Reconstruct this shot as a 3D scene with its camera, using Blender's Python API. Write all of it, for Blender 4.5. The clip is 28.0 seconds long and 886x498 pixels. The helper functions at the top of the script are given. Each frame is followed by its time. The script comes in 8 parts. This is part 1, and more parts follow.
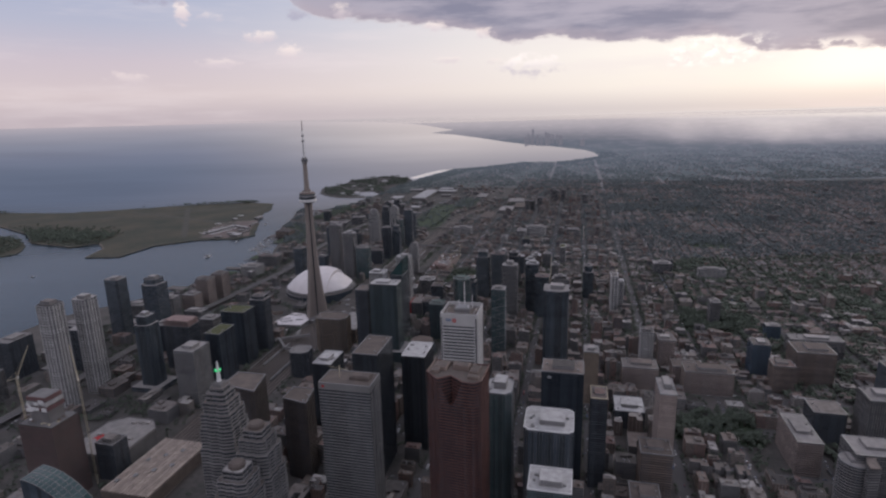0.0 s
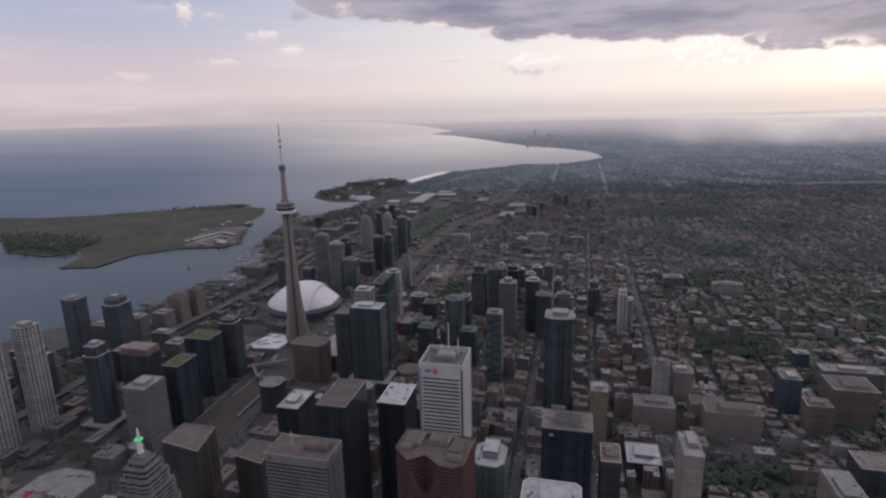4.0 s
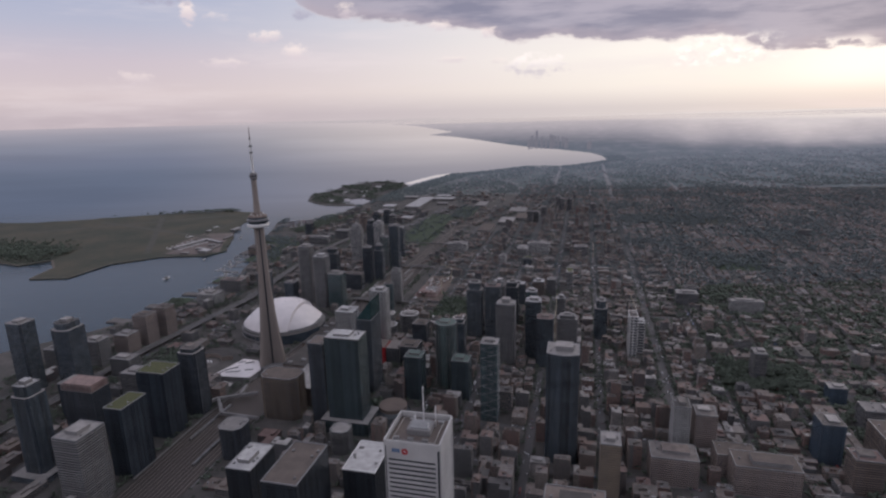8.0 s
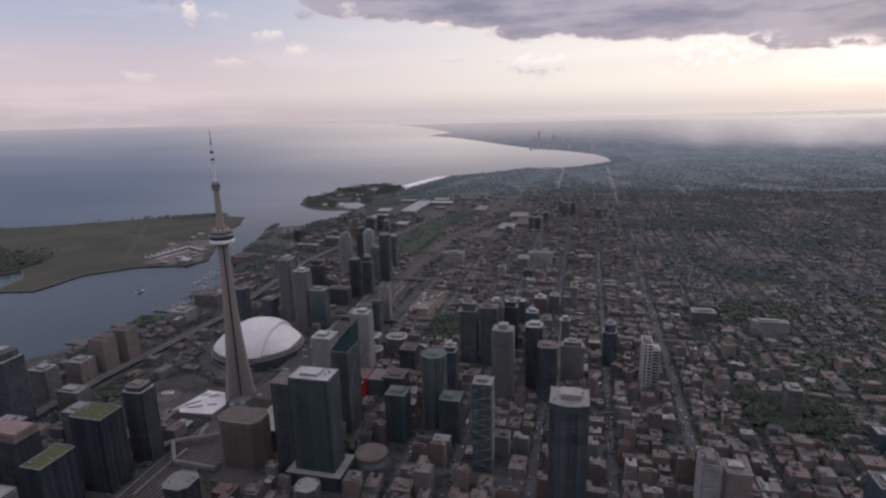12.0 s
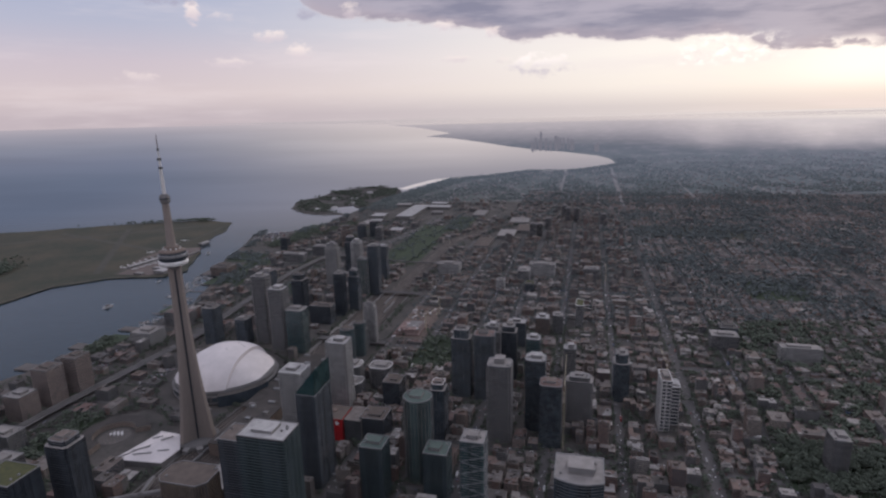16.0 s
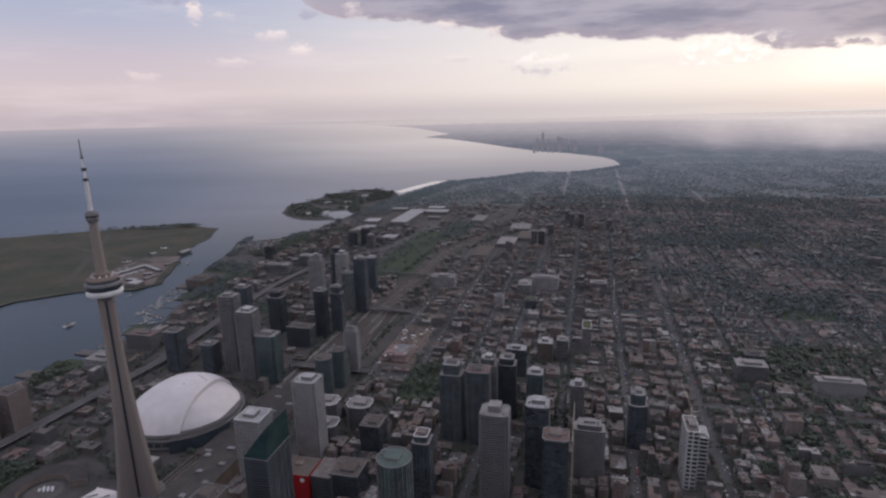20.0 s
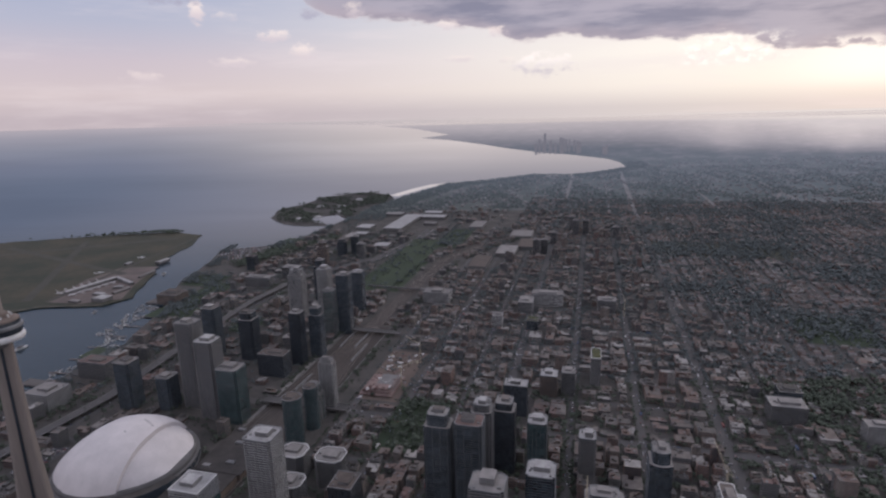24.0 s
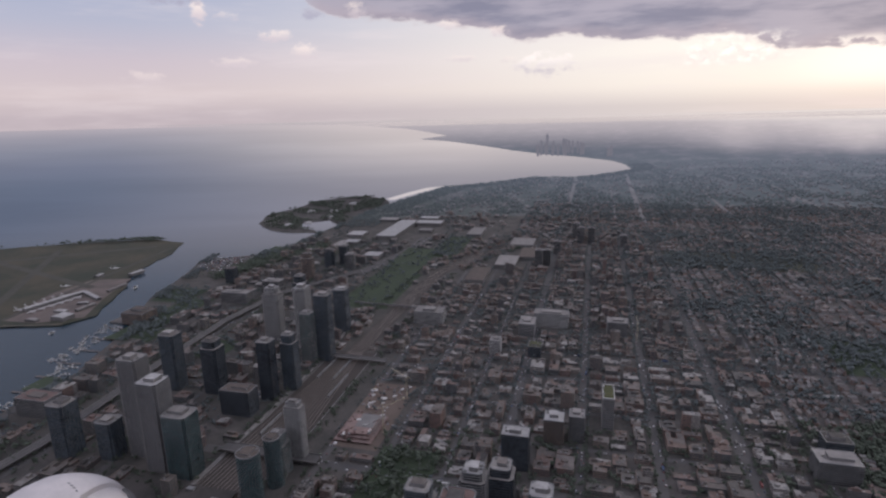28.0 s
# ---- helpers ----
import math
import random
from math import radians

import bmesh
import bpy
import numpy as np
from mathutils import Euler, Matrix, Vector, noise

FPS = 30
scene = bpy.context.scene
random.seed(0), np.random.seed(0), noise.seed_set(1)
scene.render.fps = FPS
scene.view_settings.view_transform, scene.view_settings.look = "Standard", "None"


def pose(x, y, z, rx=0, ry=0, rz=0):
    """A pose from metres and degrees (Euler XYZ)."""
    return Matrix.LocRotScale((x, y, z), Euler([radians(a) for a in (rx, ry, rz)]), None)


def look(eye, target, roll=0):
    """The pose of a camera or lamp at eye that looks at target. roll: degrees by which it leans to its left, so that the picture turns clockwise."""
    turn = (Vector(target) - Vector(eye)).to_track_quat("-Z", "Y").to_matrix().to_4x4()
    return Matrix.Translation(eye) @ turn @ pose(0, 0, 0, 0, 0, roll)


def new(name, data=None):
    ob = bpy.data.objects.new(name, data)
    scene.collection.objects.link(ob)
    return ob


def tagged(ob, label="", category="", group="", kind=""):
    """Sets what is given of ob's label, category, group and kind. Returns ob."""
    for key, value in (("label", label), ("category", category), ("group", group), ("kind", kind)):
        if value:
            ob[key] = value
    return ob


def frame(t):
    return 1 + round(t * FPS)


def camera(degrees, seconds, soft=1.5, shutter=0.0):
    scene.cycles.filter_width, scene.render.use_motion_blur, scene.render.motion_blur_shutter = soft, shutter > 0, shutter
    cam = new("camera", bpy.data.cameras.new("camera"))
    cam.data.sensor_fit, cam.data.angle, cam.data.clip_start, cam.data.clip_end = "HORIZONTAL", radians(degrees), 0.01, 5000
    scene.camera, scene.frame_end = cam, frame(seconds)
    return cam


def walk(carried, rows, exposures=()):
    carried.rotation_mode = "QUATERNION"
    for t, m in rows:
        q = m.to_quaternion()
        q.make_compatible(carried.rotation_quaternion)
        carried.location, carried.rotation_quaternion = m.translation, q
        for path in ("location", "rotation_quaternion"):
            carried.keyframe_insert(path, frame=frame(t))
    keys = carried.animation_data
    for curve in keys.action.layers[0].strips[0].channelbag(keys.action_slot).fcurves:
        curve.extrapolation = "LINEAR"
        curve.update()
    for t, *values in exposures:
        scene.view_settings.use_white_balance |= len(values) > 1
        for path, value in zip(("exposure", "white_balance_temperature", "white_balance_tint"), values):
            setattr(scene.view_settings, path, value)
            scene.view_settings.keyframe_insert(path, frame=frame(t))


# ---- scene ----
cam = camera(75.65, 28.0, soft=2.4)
PATH = [
    (0.0, 0.0, 0.0, 528.12, 76.192, 1.352, -0.332),
    (1.0, 6.47, 33.18, 529.6, 76.188, 1.353, -0.271),
    (2.0, 12.89, 66.69, 530.91, 76.184, 1.354, -0.212),
    (3.0, 19.27, 100.53, 532.05, 76.18, 1.355, -0.153),
    (4.0, 25.6, 134.68, 533.04, 76.176, 1.356, -0.095),
    (5.0, 31.88, 169.14, 533.88, 76.173, 1.358, -0.038),
    (6.0, 38.11, 203.9, 534.58, 76.169, 1.359, 0.018),
    (7.0, 44.29, 238.96, 535.16, 76.165, 1.36, 0.072),
    (8.0, 50.42, 274.3, 535.61, 76.162, 1.361, 0.126),
    (9.0, 56.49, 309.92, 535.96, 76.158, 1.362, 0.179),
    (10.0, 62.51, 345.81, 536.2, 76.155, 1.363, 0.231),
    (11.0, 68.48, 381.97, 536.35, 76.152, 1.364, 0.281),
    (12.0, 74.38, 418.38, 536.42, 76.148, 1.366, 0.331),
    (13.0, 80.23, 455.03, 536.41, 76.145, 1.367, 0.38),
    (14.0, 86.01, 491.92, 536.34, 76.142, 1.368, 0.428),
    (15.0, 91.74, 529.05, 536.21, 76.139, 1.369, 0.474),
    (16.0, 97.4, 566.39, 536.04, 76.136, 1.37, 0.52),
    (17.0, 103.0, 603.96, 535.83, 76.133, 1.371, 0.565),
    (18.0, 108.53, 641.73, 535.59, 76.131, 1.372, 0.608),
    (19.0, 114.0, 679.7, 535.33, 76.128, 1.374, 0.651),
    (20.0, 119.4, 717.86, 535.07, 76.125, 1.375, 0.693),
    (21.0, 124.72, 756.2, 534.8, 76.123, 1.376, 0.733),
    (22.0, 129.98, 794.73, 534.54, 76.12, 1.377, 0.773),
    (23.0, 135.17, 833.42, 534.3, 76.118, 1.378, 0.811),
    (24.0, 140.28, 872.27, 534.08, 76.116, 1.379, 0.849),
    (25.0, 145.32, 911.27, 533.9, 76.114, 1.38, 0.886),
    (26.0, 150.28, 950.42, 533.76, 76.111, 1.382, 0.921),
    (27.0, 155.17, 989.71, 533.68, 76.109, 1.383, 0.956),
    (28.0, 159.97, 1029.13, 533.67, 76.107, 1.384, 0.989),
]
walk(cam, [(t, pose(*r)) for t, *r in PATH], [(0.0, 0.0, 6280, 13.5), (28.0, 0.0, 6280, 13.5)])

# ---- sky and sun ----
SUN_AZ, SUN_EL = 38.0, 9.0          # degrees to the right of +y, and above the horizon


def sky_world():
    w = bpy.data.worlds.new("evening_sky")
    scene.world = w
    w.use_nodes = True
    nt = w.node_tree
    nt.nodes.clear()

    def node(kind, **kw):
        n = nt.nodes.new(kind)
        for k, v in kw.items():
            if k == "op":
                n.operation = v
            elif k == "val":
                for i, x in v.items():
                    n.inputs[i].default_value = x
        return n

    def link(a, b, i=0, o=0):
        nt.links.new(a.outputs[o], b.inputs[i])

    def m(op, a, b=None, c=None, clamp=False):
        n = nt.nodes.new("ShaderNodeMath")
        n.operation = op
        n.use_clamp = clamp
        for i, v in enumerate((a, b, c)):
            if v is None:
                continue
            if isinstance(v, (int, float)):
                n.inputs[i].default_value = v
            else:
                nt.links.new(v, n.inputs[i])
        return n.outputs[0]

    def smooth(v, lo, hi):
        n = nt.nodes.new("ShaderNodeMapRange")
        n.interpolation_type = "SMOOTHSTEP"
        nt.links.new(v, n.inputs[0])
        n.inputs[1].default_value, n.inputs[2].default_value = lo, hi
        return n.outputs[0]

    def mix(f, a, b):
        n = nt.nodes.new("ShaderNodeMix")
        n.data_type = "RGBA"
        if isinstance(f, (int, float)):
            n.inputs[0].default_value = f
        else:
            nt.links.new(f, n.inputs[0])
        for i, v in ((6, a), (7, b)):
            if isinstance(v, tuple):
                n.inputs[i].default_value = (*v, 1)
            else:
                nt.links.new(v, n.inputs[i])
        return n.outputs[2]

    def ramp(v, stops):
        n = nt.nodes.new("ShaderNodeValToRGB")
        nt.links.new(v, n.inputs[0])
        e = n.color_ramp.elements
        while len(e) < len(stops):
            e.new(0.5)
        for el, (p, c) in zip(e, stops):
            el.position, el.color = p, (*c, 1)
        return n.outputs[0]

    tc = nt.nodes.new("ShaderNodeTexCoord")
    sep = nt.nodes.new("ShaderNodeSeparateXYZ")
    nt.links.new(tc.outputs["Generated"], sep.inputs[0])
    az = m("MULTIPLY", m("ARCTAN2", sep.outputs[0], sep.outputs[1]), 57.2958)
    el = m("MULTIPLY", m("ARCSINE", sep.outputs[2]), 57.2958)

    def noise_at(sx, sy, scale, detail, off):
        cb = nt.nodes.new("ShaderNodeCombineXYZ")
        nt.links.new(m("MULTIPLY", az, sx), cb.inputs[0])
        nt.links.new(m("MULTIPLY", el, sy), cb.inputs[1])
        cb.inputs[2].default_value = off
        n = nt.nodes.new("ShaderNodeTexNoise")
        n.inputs["Scale"].default_value, n.inputs["Detail"].default_value = scale, detail
        n.inputs["Roughness"].default_value = 0.58
        nt.links.new(cb.outputs[0], n.inputs["Vector"])
        return n.outputs["Fac"]

    # clear evening air: a lavender side and a warm side towards the sun
    h = m("MULTIPLY_ADD", el, 1 / 100, 0.1)       # -10..90 degrees to 0..1
    cool = ramp(h, [(0.0, (.50, .435, .45)), (0.098, (.54, .46, .475)), (0.118, (.68, .575, .565)), (0.145, (.62, .54, .575)), (0.175, (.485, .495, .59)), (0.21, (.39, .44, .58)), (0.42, (.63, .625, .73)), (1.0, (.68, .675, .775))])
    warm = ramp(h, [(0.0, (.62, .57, .55)), (0.098, (.70, .64, .60)), (0.115, (.95, .875, .765)), (0.145, (1.02, .955, .84)), (0.18, (1.0, .93, .83)), (0.25, (.66, .65, .68)), (0.45, (.63, .625, .73)), (1.0, (.68, .675, .775))])
    side = smooth(az, -32.0, 30.0)
    base = mix(side, cool, warm)
    # soft streaks of high cloud
    streak = noise_at(0.03, 0.22, 2.2, 5, 3.0)
    base = mix(m("MULTIPLY", smooth(streak, 0.48, 0.75), 0.35), base, (.86, .76, .74))

    # the cloud bank: its lower edge falls towards the sun
    n1 = noise_at(0.22, 0.55, 1.0, 9, 0.0)
    n2 = noise_at(0.05, 0.30, 2.2, 8, 7.0)
    n4 = noise_at(0.9, 1.6, 1.0, 6, 15.0)
    BANK_EDGE = [(-16.0, 15.0), (-13.2, 9.2), (-11.2, 8.3), (-7.1, 7.95), (-0.8, 7.5), (4.0, 6.7), (6.1, 6.0), (11.9, 5.85), (20.8, 5.35), (23.5, 5.5), (26.4, 4.9), (28.4, 3.95), (33.2, 4.0), (37.0, 3.6), (44.0, 2.9)]
    edge = m("MULTIPLY", ramp(m("MULTIPLY_ADD", az, 1 / 60, 16 / 60), [((a + 16) / 60, (e / 20,) * 3) for a, e in BANK_EDGE]), 20.0)
    d = m("ADD", m("SUBTRACT", el, edge), m("ADD", m("MULTIPLY_ADD", n1, 1.9, -0.95), m("MULTIPLY_ADD", n4, 0.5, -0.25)))
    bank = m("MULTIPLY", smooth(d, -0.12, 0.34), smooth(m("MULTIPLY_ADD", n1, 5.0, az), -13.5, -9.0))
    tone = mix(smooth(n2, 0.36, 0.64), (.255, .25, .325), (.44, .405, .465))
    # a rosy grey belly along the lower edge
    tone = mix(m("MULTIPLY", smooth(d, 1.5, 0.2), 0.55), tone, (.50, .42, .455))
    rim = m("MULTIPLY", smooth(d, 0.34, 0.0), m("MULTIPLY_ADD", side, 0.45, 0.3))
    tone = mix(rim, tone, (.90, .78, .72))
    # high overhead the bank thins out into grey
    tone = mix(smooth(el, 11.0, 24.0), tone, (.60, .62, .72))
    # sunlit towering cloud in front of the bank's end, and the glow round the hidden sun
    n3 = noise_at(0.55, 0.9, 1.3, 8, 11.0)
    lit = m("MULTIPLY", m("MULTIPLY", smooth(n3, 0.40, 0.66), m("MULTIPLY", smooth(az, 20.2, 22.4), smooth(az, 30.2, 27.6))), m("MULTIPLY", smooth(el, 2.9, 3.6), smooth(m("MULTIPLY_ADD", n3, 1.6, m("MULTIPLY_ADD", az, -0.03, el)), 5.9, 5.2)))
    base = mix(m("MULTIPLY", m("MULTIPLY", smooth(az, 27.0, 35.0), smooth(el, 0.4, 2.6)), m("MULTIPLY", smooth(el, 5.2, 3.2), 0.55)), base, (1.15, 1.09, .98))
    col = mix(bank, base, tone)
    col = mix(lit, col, mix(smooth(n4, 0.38, 0.6), (.88, .80, .75), (1.25, 1.16, 1.04)))
    gap = m("MULTIPLY", m("MULTIPLY", smooth(n3, 0.46, 0.58), m("MULTIPLY", smooth(az, 30.8, 32.4), smooth(az, 36.5, 34.6))), m("MULTIPLY", smooth(el, 3.6, 4.1), smooth(el, 5.0, 4.4)))
    col = mix(m("MULTIPLY", gap, 0.7), col, (1.1, 1.0, .9))

    # single small clouds: azimuth, elevation, half width, half height, tone, strength
    GREYISH, CREAMY, DARK = ((.69, .63, .64), (1.04, .95, .88)), ((.74, .64, .65), (1.0, .86, .78)), ((.42, .40, .49), (.50, .47, .54))
    for i, (ca, ce, wa, we, tn, k0) in enumerate([(8.7, 3.75, 3.3, 1.15, GREYISH, 1.0), (-13.8, 5.3, 1.35, 0.95, CREAMY, .8), (-16.3, 6.7, 1.7, 0.6, CREAMY, .75), (-27.3, 3.1, 1.9, 0.7, CREAMY, .4), (-20.0, 4.4, 2.2, 0.55, CREAMY, .5), (-22.7, 8.6, 0.75, 1.25, CREAMY, .9), (-25.0, 9.5, 3.2, 0.55, DARK, .7), (1.0, 4.55, 1.9, 0.4, CREAMY, .45), (-20.2, 8.3, 1.2, 0.4, CREAMY, .4), (-9.0, 8.95, 1.3, 0.7, CREAMY, .55), (-0.2, 7.5, 1.2, 0.6, CREAMY, .75), (4.4, 6.8, 1.1, 0.65, CREAMY, .75), (5.6, 4.3, 1.0, 0.4, CREAMY, .35), (-12.8, 8.6, 1.3, 0.6, DARK, .7)]):
        nn = noise_at(0.95, 1.5, 1.0, 8, 20.0 + i * 3)
        r = m("ADD", m("POWER", m("ABSOLUTE", m("DIVIDE", m("SUBTRACT", az, ca), wa)), 2.0), m("POWER", m("ABSOLUTE", m("DIVIDE", m("SUBTRACT", el, ce), we)), 2.0))
        k = smooth(m("ADD", r, m("MULTIPLY_ADD", nn, 4.6, -2.3)), 1.1, -0.35)
        k = m("MULTIPLY", k, smooth(r, 2.4, 1.0))
        low = smooth(m("ADD", el, m("MULTIPLY_ADD", nn, 1.2, -.6)), ce - we * .55, ce + we * .5)
        col = mix(m("MULTIPLY", k, k0), col, mix(low, *tn))

    # the unseen eastern sky behind the walk, greyed to set the facades' light
    east = m("MULTIPLY", smooth(sep.outputs[1], 0.25, -0.35), smooth(el, 48.0, 12.0))
    col = mix(east, col, (.57, .555, .62))
    sky = nt.nodes.new("ShaderNodeTexSky")
    sky.sky_type = "NISHITA"
    sky.sun_disc = False
    sky.sun_elevation, sky.sun_rotation = radians(SUN_EL), radians(SUN_AZ)
    bg1 = nt.nodes.new("ShaderNodeBackground")
    bg1.inputs[1].default_value = 0.002
    nt.links.new(sky.outputs[0], bg1.inputs[0])
    bg2 = nt.nodes.new("ShaderNodeBackground")
    bg2.inputs[1].default_value = 1.0
    nt.links.new(col, bg2.inputs[0])
    add = nt.nodes.new("ShaderNodeAddShader")
    nt.links.new(bg1.outputs[0], add.inputs[0])
    nt.links.new(bg2.outputs[0], add.inputs[1])
    out = nt.nodes.new("ShaderNodeOutputWorld")
    nt.links.new(add.outputs[0], out.inputs[0])


sky_world()
sun = new("sun", bpy.data.lights.new("sun", "SUN"))
sun.data.energy, sun.data.angle, sun.data.color = 0.7, radians(14), (1.0, 0.88, 0.74)
sun.matrix_world = look((0, 0, 900), (-math.sin(radians(SUN_AZ)) * 900, -math.cos(radians(SUN_AZ)) * 900, 900 - 900 * math.tan(radians(SUN_EL + 8))))

# ---- materials ----
def mat(name, c1, c2=None, rough=0.8, metal=0.0, scale=0.08, fine=1.2, vary=0.0, island=0.0, bump=0.0, ior=1.45, coat=0.0, stretch=None, detail=4.0):
    """Two tones at a broad and a fine scale in metres; vary: brightness object by object; island: piece by piece."""
    ma = bpy.data.materials.new(name)
    ma.use_nodes = True
    nt = ma.node_tree
    bs = nt.nodes["Principled BSDF"]
    bs.inputs["Roughness"].default_value, bs.inputs["Metallic"].default_value, bs.inputs["IOR"].default_value = rough, metal, ior
    bs.inputs["Coat Weight"].default_value = coat
    c2 = c2 or tuple(min(1, v * 0.72) for v in c1)
    geo = nt.nodes.new("ShaderNodeNewGeometry")
    src = geo.outputs["Position"]
    if stretch:
        mp = nt.nodes.new("ShaderNodeMapping")
        mp.inputs["Scale"].default_value = stretch
        nt.links.new(src, mp.inputs[0])
        src = mp.outputs[0]
    fac = None
    outs = []
    for s, d in ((scale, detail), (fine, 3.0)):
        n = nt.nodes.new("ShaderNodeTexNoise")
        n.inputs["Scale"].default_value, n.inputs["Detail"].default_value = s, d
        nt.links.new(src, n.inputs["Vector"])
        outs.append(n.outputs["Fac"])
    ad = nt.nodes.new("ShaderNodeMath")
    ad.operation = "MULTIPLY_ADD"
    nt.links.new(outs[1], ad.inputs[0])
    ad.inputs[1].default_value = 0.45
    nt.links.new(outs[0], ad.inputs[2])
    mr = nt.nodes.new("ShaderNodeMapRange")
    nt.links.new(ad.outputs[0], mr.inputs[0])
    mr.inputs[1].default_value, mr.inputs[2].default_value = 0.55, 0.9
    mx = nt.nodes.new("ShaderNodeMix")
    mx.data_type = "RGBA"
    nt.links.new(mr.outputs[0], mx.inputs[0])
    mx.inputs[6].default_value, mx.inputs[7].default_value = (*c1, 1), (*c2, 1)
    col = mx.outputs[2]

    def shade(col, value, amount):
        sc = nt.nodes.new("ShaderNodeMapRange")
        nt.links.new(value, sc.inputs[0])
        sc.inputs[3].default_value, sc.inputs[4].default_value = 1 - amount, 1 + amount
        hv = nt.nodes.new("ShaderNodeHueSaturation")
        nt.links.new(sc.outputs[0], hv.inputs["Value"])
        nt.links.new(col, hv.inputs["Color"])
        return hv.outputs[0]

    if vary:
        oi = nt.nodes.new("ShaderNodeObjectInfo")
        col = shade(col, oi.outputs["Random"], vary)
    if island:
        col = shade(col, geo.outputs["Random Per Island"], island)
    nt.links.new(col, bs.inputs["Base Color"])
    if bump:
        b = nt.nodes.new("ShaderNodeBump")
        b.inputs["Strength"].default_value, b.inputs["Distance"].default_value = bump, 0.5
        nt.links.new(outs[1], b.inputs["Height"])
        nt.links.new(b.outputs[0], bs.inputs["Normal"])
    return ma


def palette(name, stops, rough=0.85, by="island", scale=0.3):
    """A colour drawn from a row of real ones, piece by piece or object by object, with a little grain."""
    ma = bpy.data.materials.new(name)
    ma.use_nodes = True
    nt = ma.node_tree
    bs = nt.nodes["Principled BSDF"]
    bs.inputs["Roughness"].default_value = rough
    geo = nt.nodes.new("ShaderNodeNewGeometry")
    if by == "island":
        val = geo.outputs["Random Per Island"]
    elif by == "place":
        # one draw for each lot of about thirty metres
        vo = nt.nodes.new("ShaderNodeTexVoronoi")
        vo.inputs["Scale"].default_value = 1 / 30
        fl = nt.nodes.new("ShaderNodeMapping")
        fl.inputs["Scale"].default_value = (1, 1, 0)
        nt.links.new(geo.outputs["Position"], fl.inputs[0])
        nt.links.new(fl.outputs[0], vo.inputs["Vector"])
        sc = nt.nodes.new("ShaderNodeSeparateColor")
        nt.links.new(vo.outputs["Color"], sc.inputs[0])
        val = sc.outputs[0]
    else:
        val = nt.nodes.new("ShaderNodeObjectInfo").outputs["Random"]
    rp = nt.nodes.new("ShaderNodeValToRGB")
    rp.color_ramp.interpolation = "CONSTANT"
    e = rp.color_ramp.elements
    while len(e) < len(stops):
        e.new(0.5)
    for i, (el, c) in enumerate(zip(e, stops)):
        el.position, el.color = i / len(stops), (*c, 1)
    nt.links.new(val, rp.inputs[0])
    n = nt.nodes.new("ShaderNodeTexNoise")
    n.inputs["Scale"].default_value = scale
    nt.links.new(geo.outputs["Position"], n.inputs["Vector"])
    mr = nt.nodes.new("ShaderNodeMapRange")
    nt.links.new(n.outputs["Fac"], mr.inputs[0])
    mr.inputs[1].default_value, mr.inputs[2].default_value, mr.inputs[3].default_value, mr.inputs[4].default_value = 0.3, 0.7, 0.75, 1.25
    hv = nt.nodes.new("ShaderNodeHueSaturation")
    nt.links.new(mr.outputs[0], hv.inputs["Value"])
    nt.links.new(rp.outputs[0], hv.inputs["Color"])
    nt.links.new(hv.outputs[0], bs.inputs["Base Color"])
    return ma


GLASS_DARK = mat("dark_glass", (.024, .030, .038), (.042, .05, .06), rough=0.12, scale=.03, island=.5, ior=1.45)
GLASS_BLUE = mat("blue_glass", (.03, .042, .055), (.058, .072, .086), rough=0.14, scale=.04, island=.55, ior=1.5)
GLASS_TEAL = mat("teal_glass", (.02, .045, .048), (.045, .08, .08), rough=0.14, scale=.04, island=.5, ior=1.5)
GLASS_GREY = mat("grey_glass", (.04, .045, .05), (.09, .095, .10), rough=0.2, scale=.05, island=.6, ior=1.45)
GLASS_PALE = mat("pale_glass", (.10, .115, .125), (.17, .18, .19), rough=0.25, scale=.05, island=.5, ior=1.6)
BLACK_STEEL = mat("black_steel", (.024, .027, .031), (.033, .036, .04), rough=0.45, scale=.05)
WHITE_STONE = mat("white_stone", (.47, .46, .45), (.38, .37, .365), rough=0.6, scale=.06, vary=.06)
PALE_CONCRETE = mat("pale_concrete", (.215, .206, .204), (.16, .154, .152), rough=0.85, scale=.06, vary=.2)
GREY_CONCRETE = mat("grey_concrete", (.155, .149, .148), (.112, .108, .107), rough=0.9, scale=.05, vary=.22)
TOWER_CONCRETE = mat("tower_concrete", (.25, .213, .19), (.195, .168, .152), rough=0.9, scale=.03, fine=.4, stretch=(1, 1, .12))
BROWN_STONE = mat("brown_stone", (.20, .155, .13), (.14, .11, .095), rough=0.85, scale=.06, vary=.2)
RED_GRANITE = mat("red_granite", (.118, .052, .042), (.08, .036, .03), rough=0.55, scale=.05, island=.15)
STEEL_GREY = mat("stainless_panel", (.225, .22, .218), (.17, .167, .165), rough=0.5, metal=.2, scale=.05)
BRICK = palette("brick_walls", [(.165, .10, .082), (.155, .115, .096), (.21, .172, .148), (.135, .085, .07), (.24, .21, .19), (.175, .135, .115), (.29, .265, .245), (.11, .10, .097)], by="object")
BRICK_MIX = palette("mixed_walls", [(.19, .122, .102), (.18, .138, .117), (.23, .196, .17), (.16, .108, .092), (.27, .245, .228), (.20, .156, .135), (.145, .136, .132)], by="place")
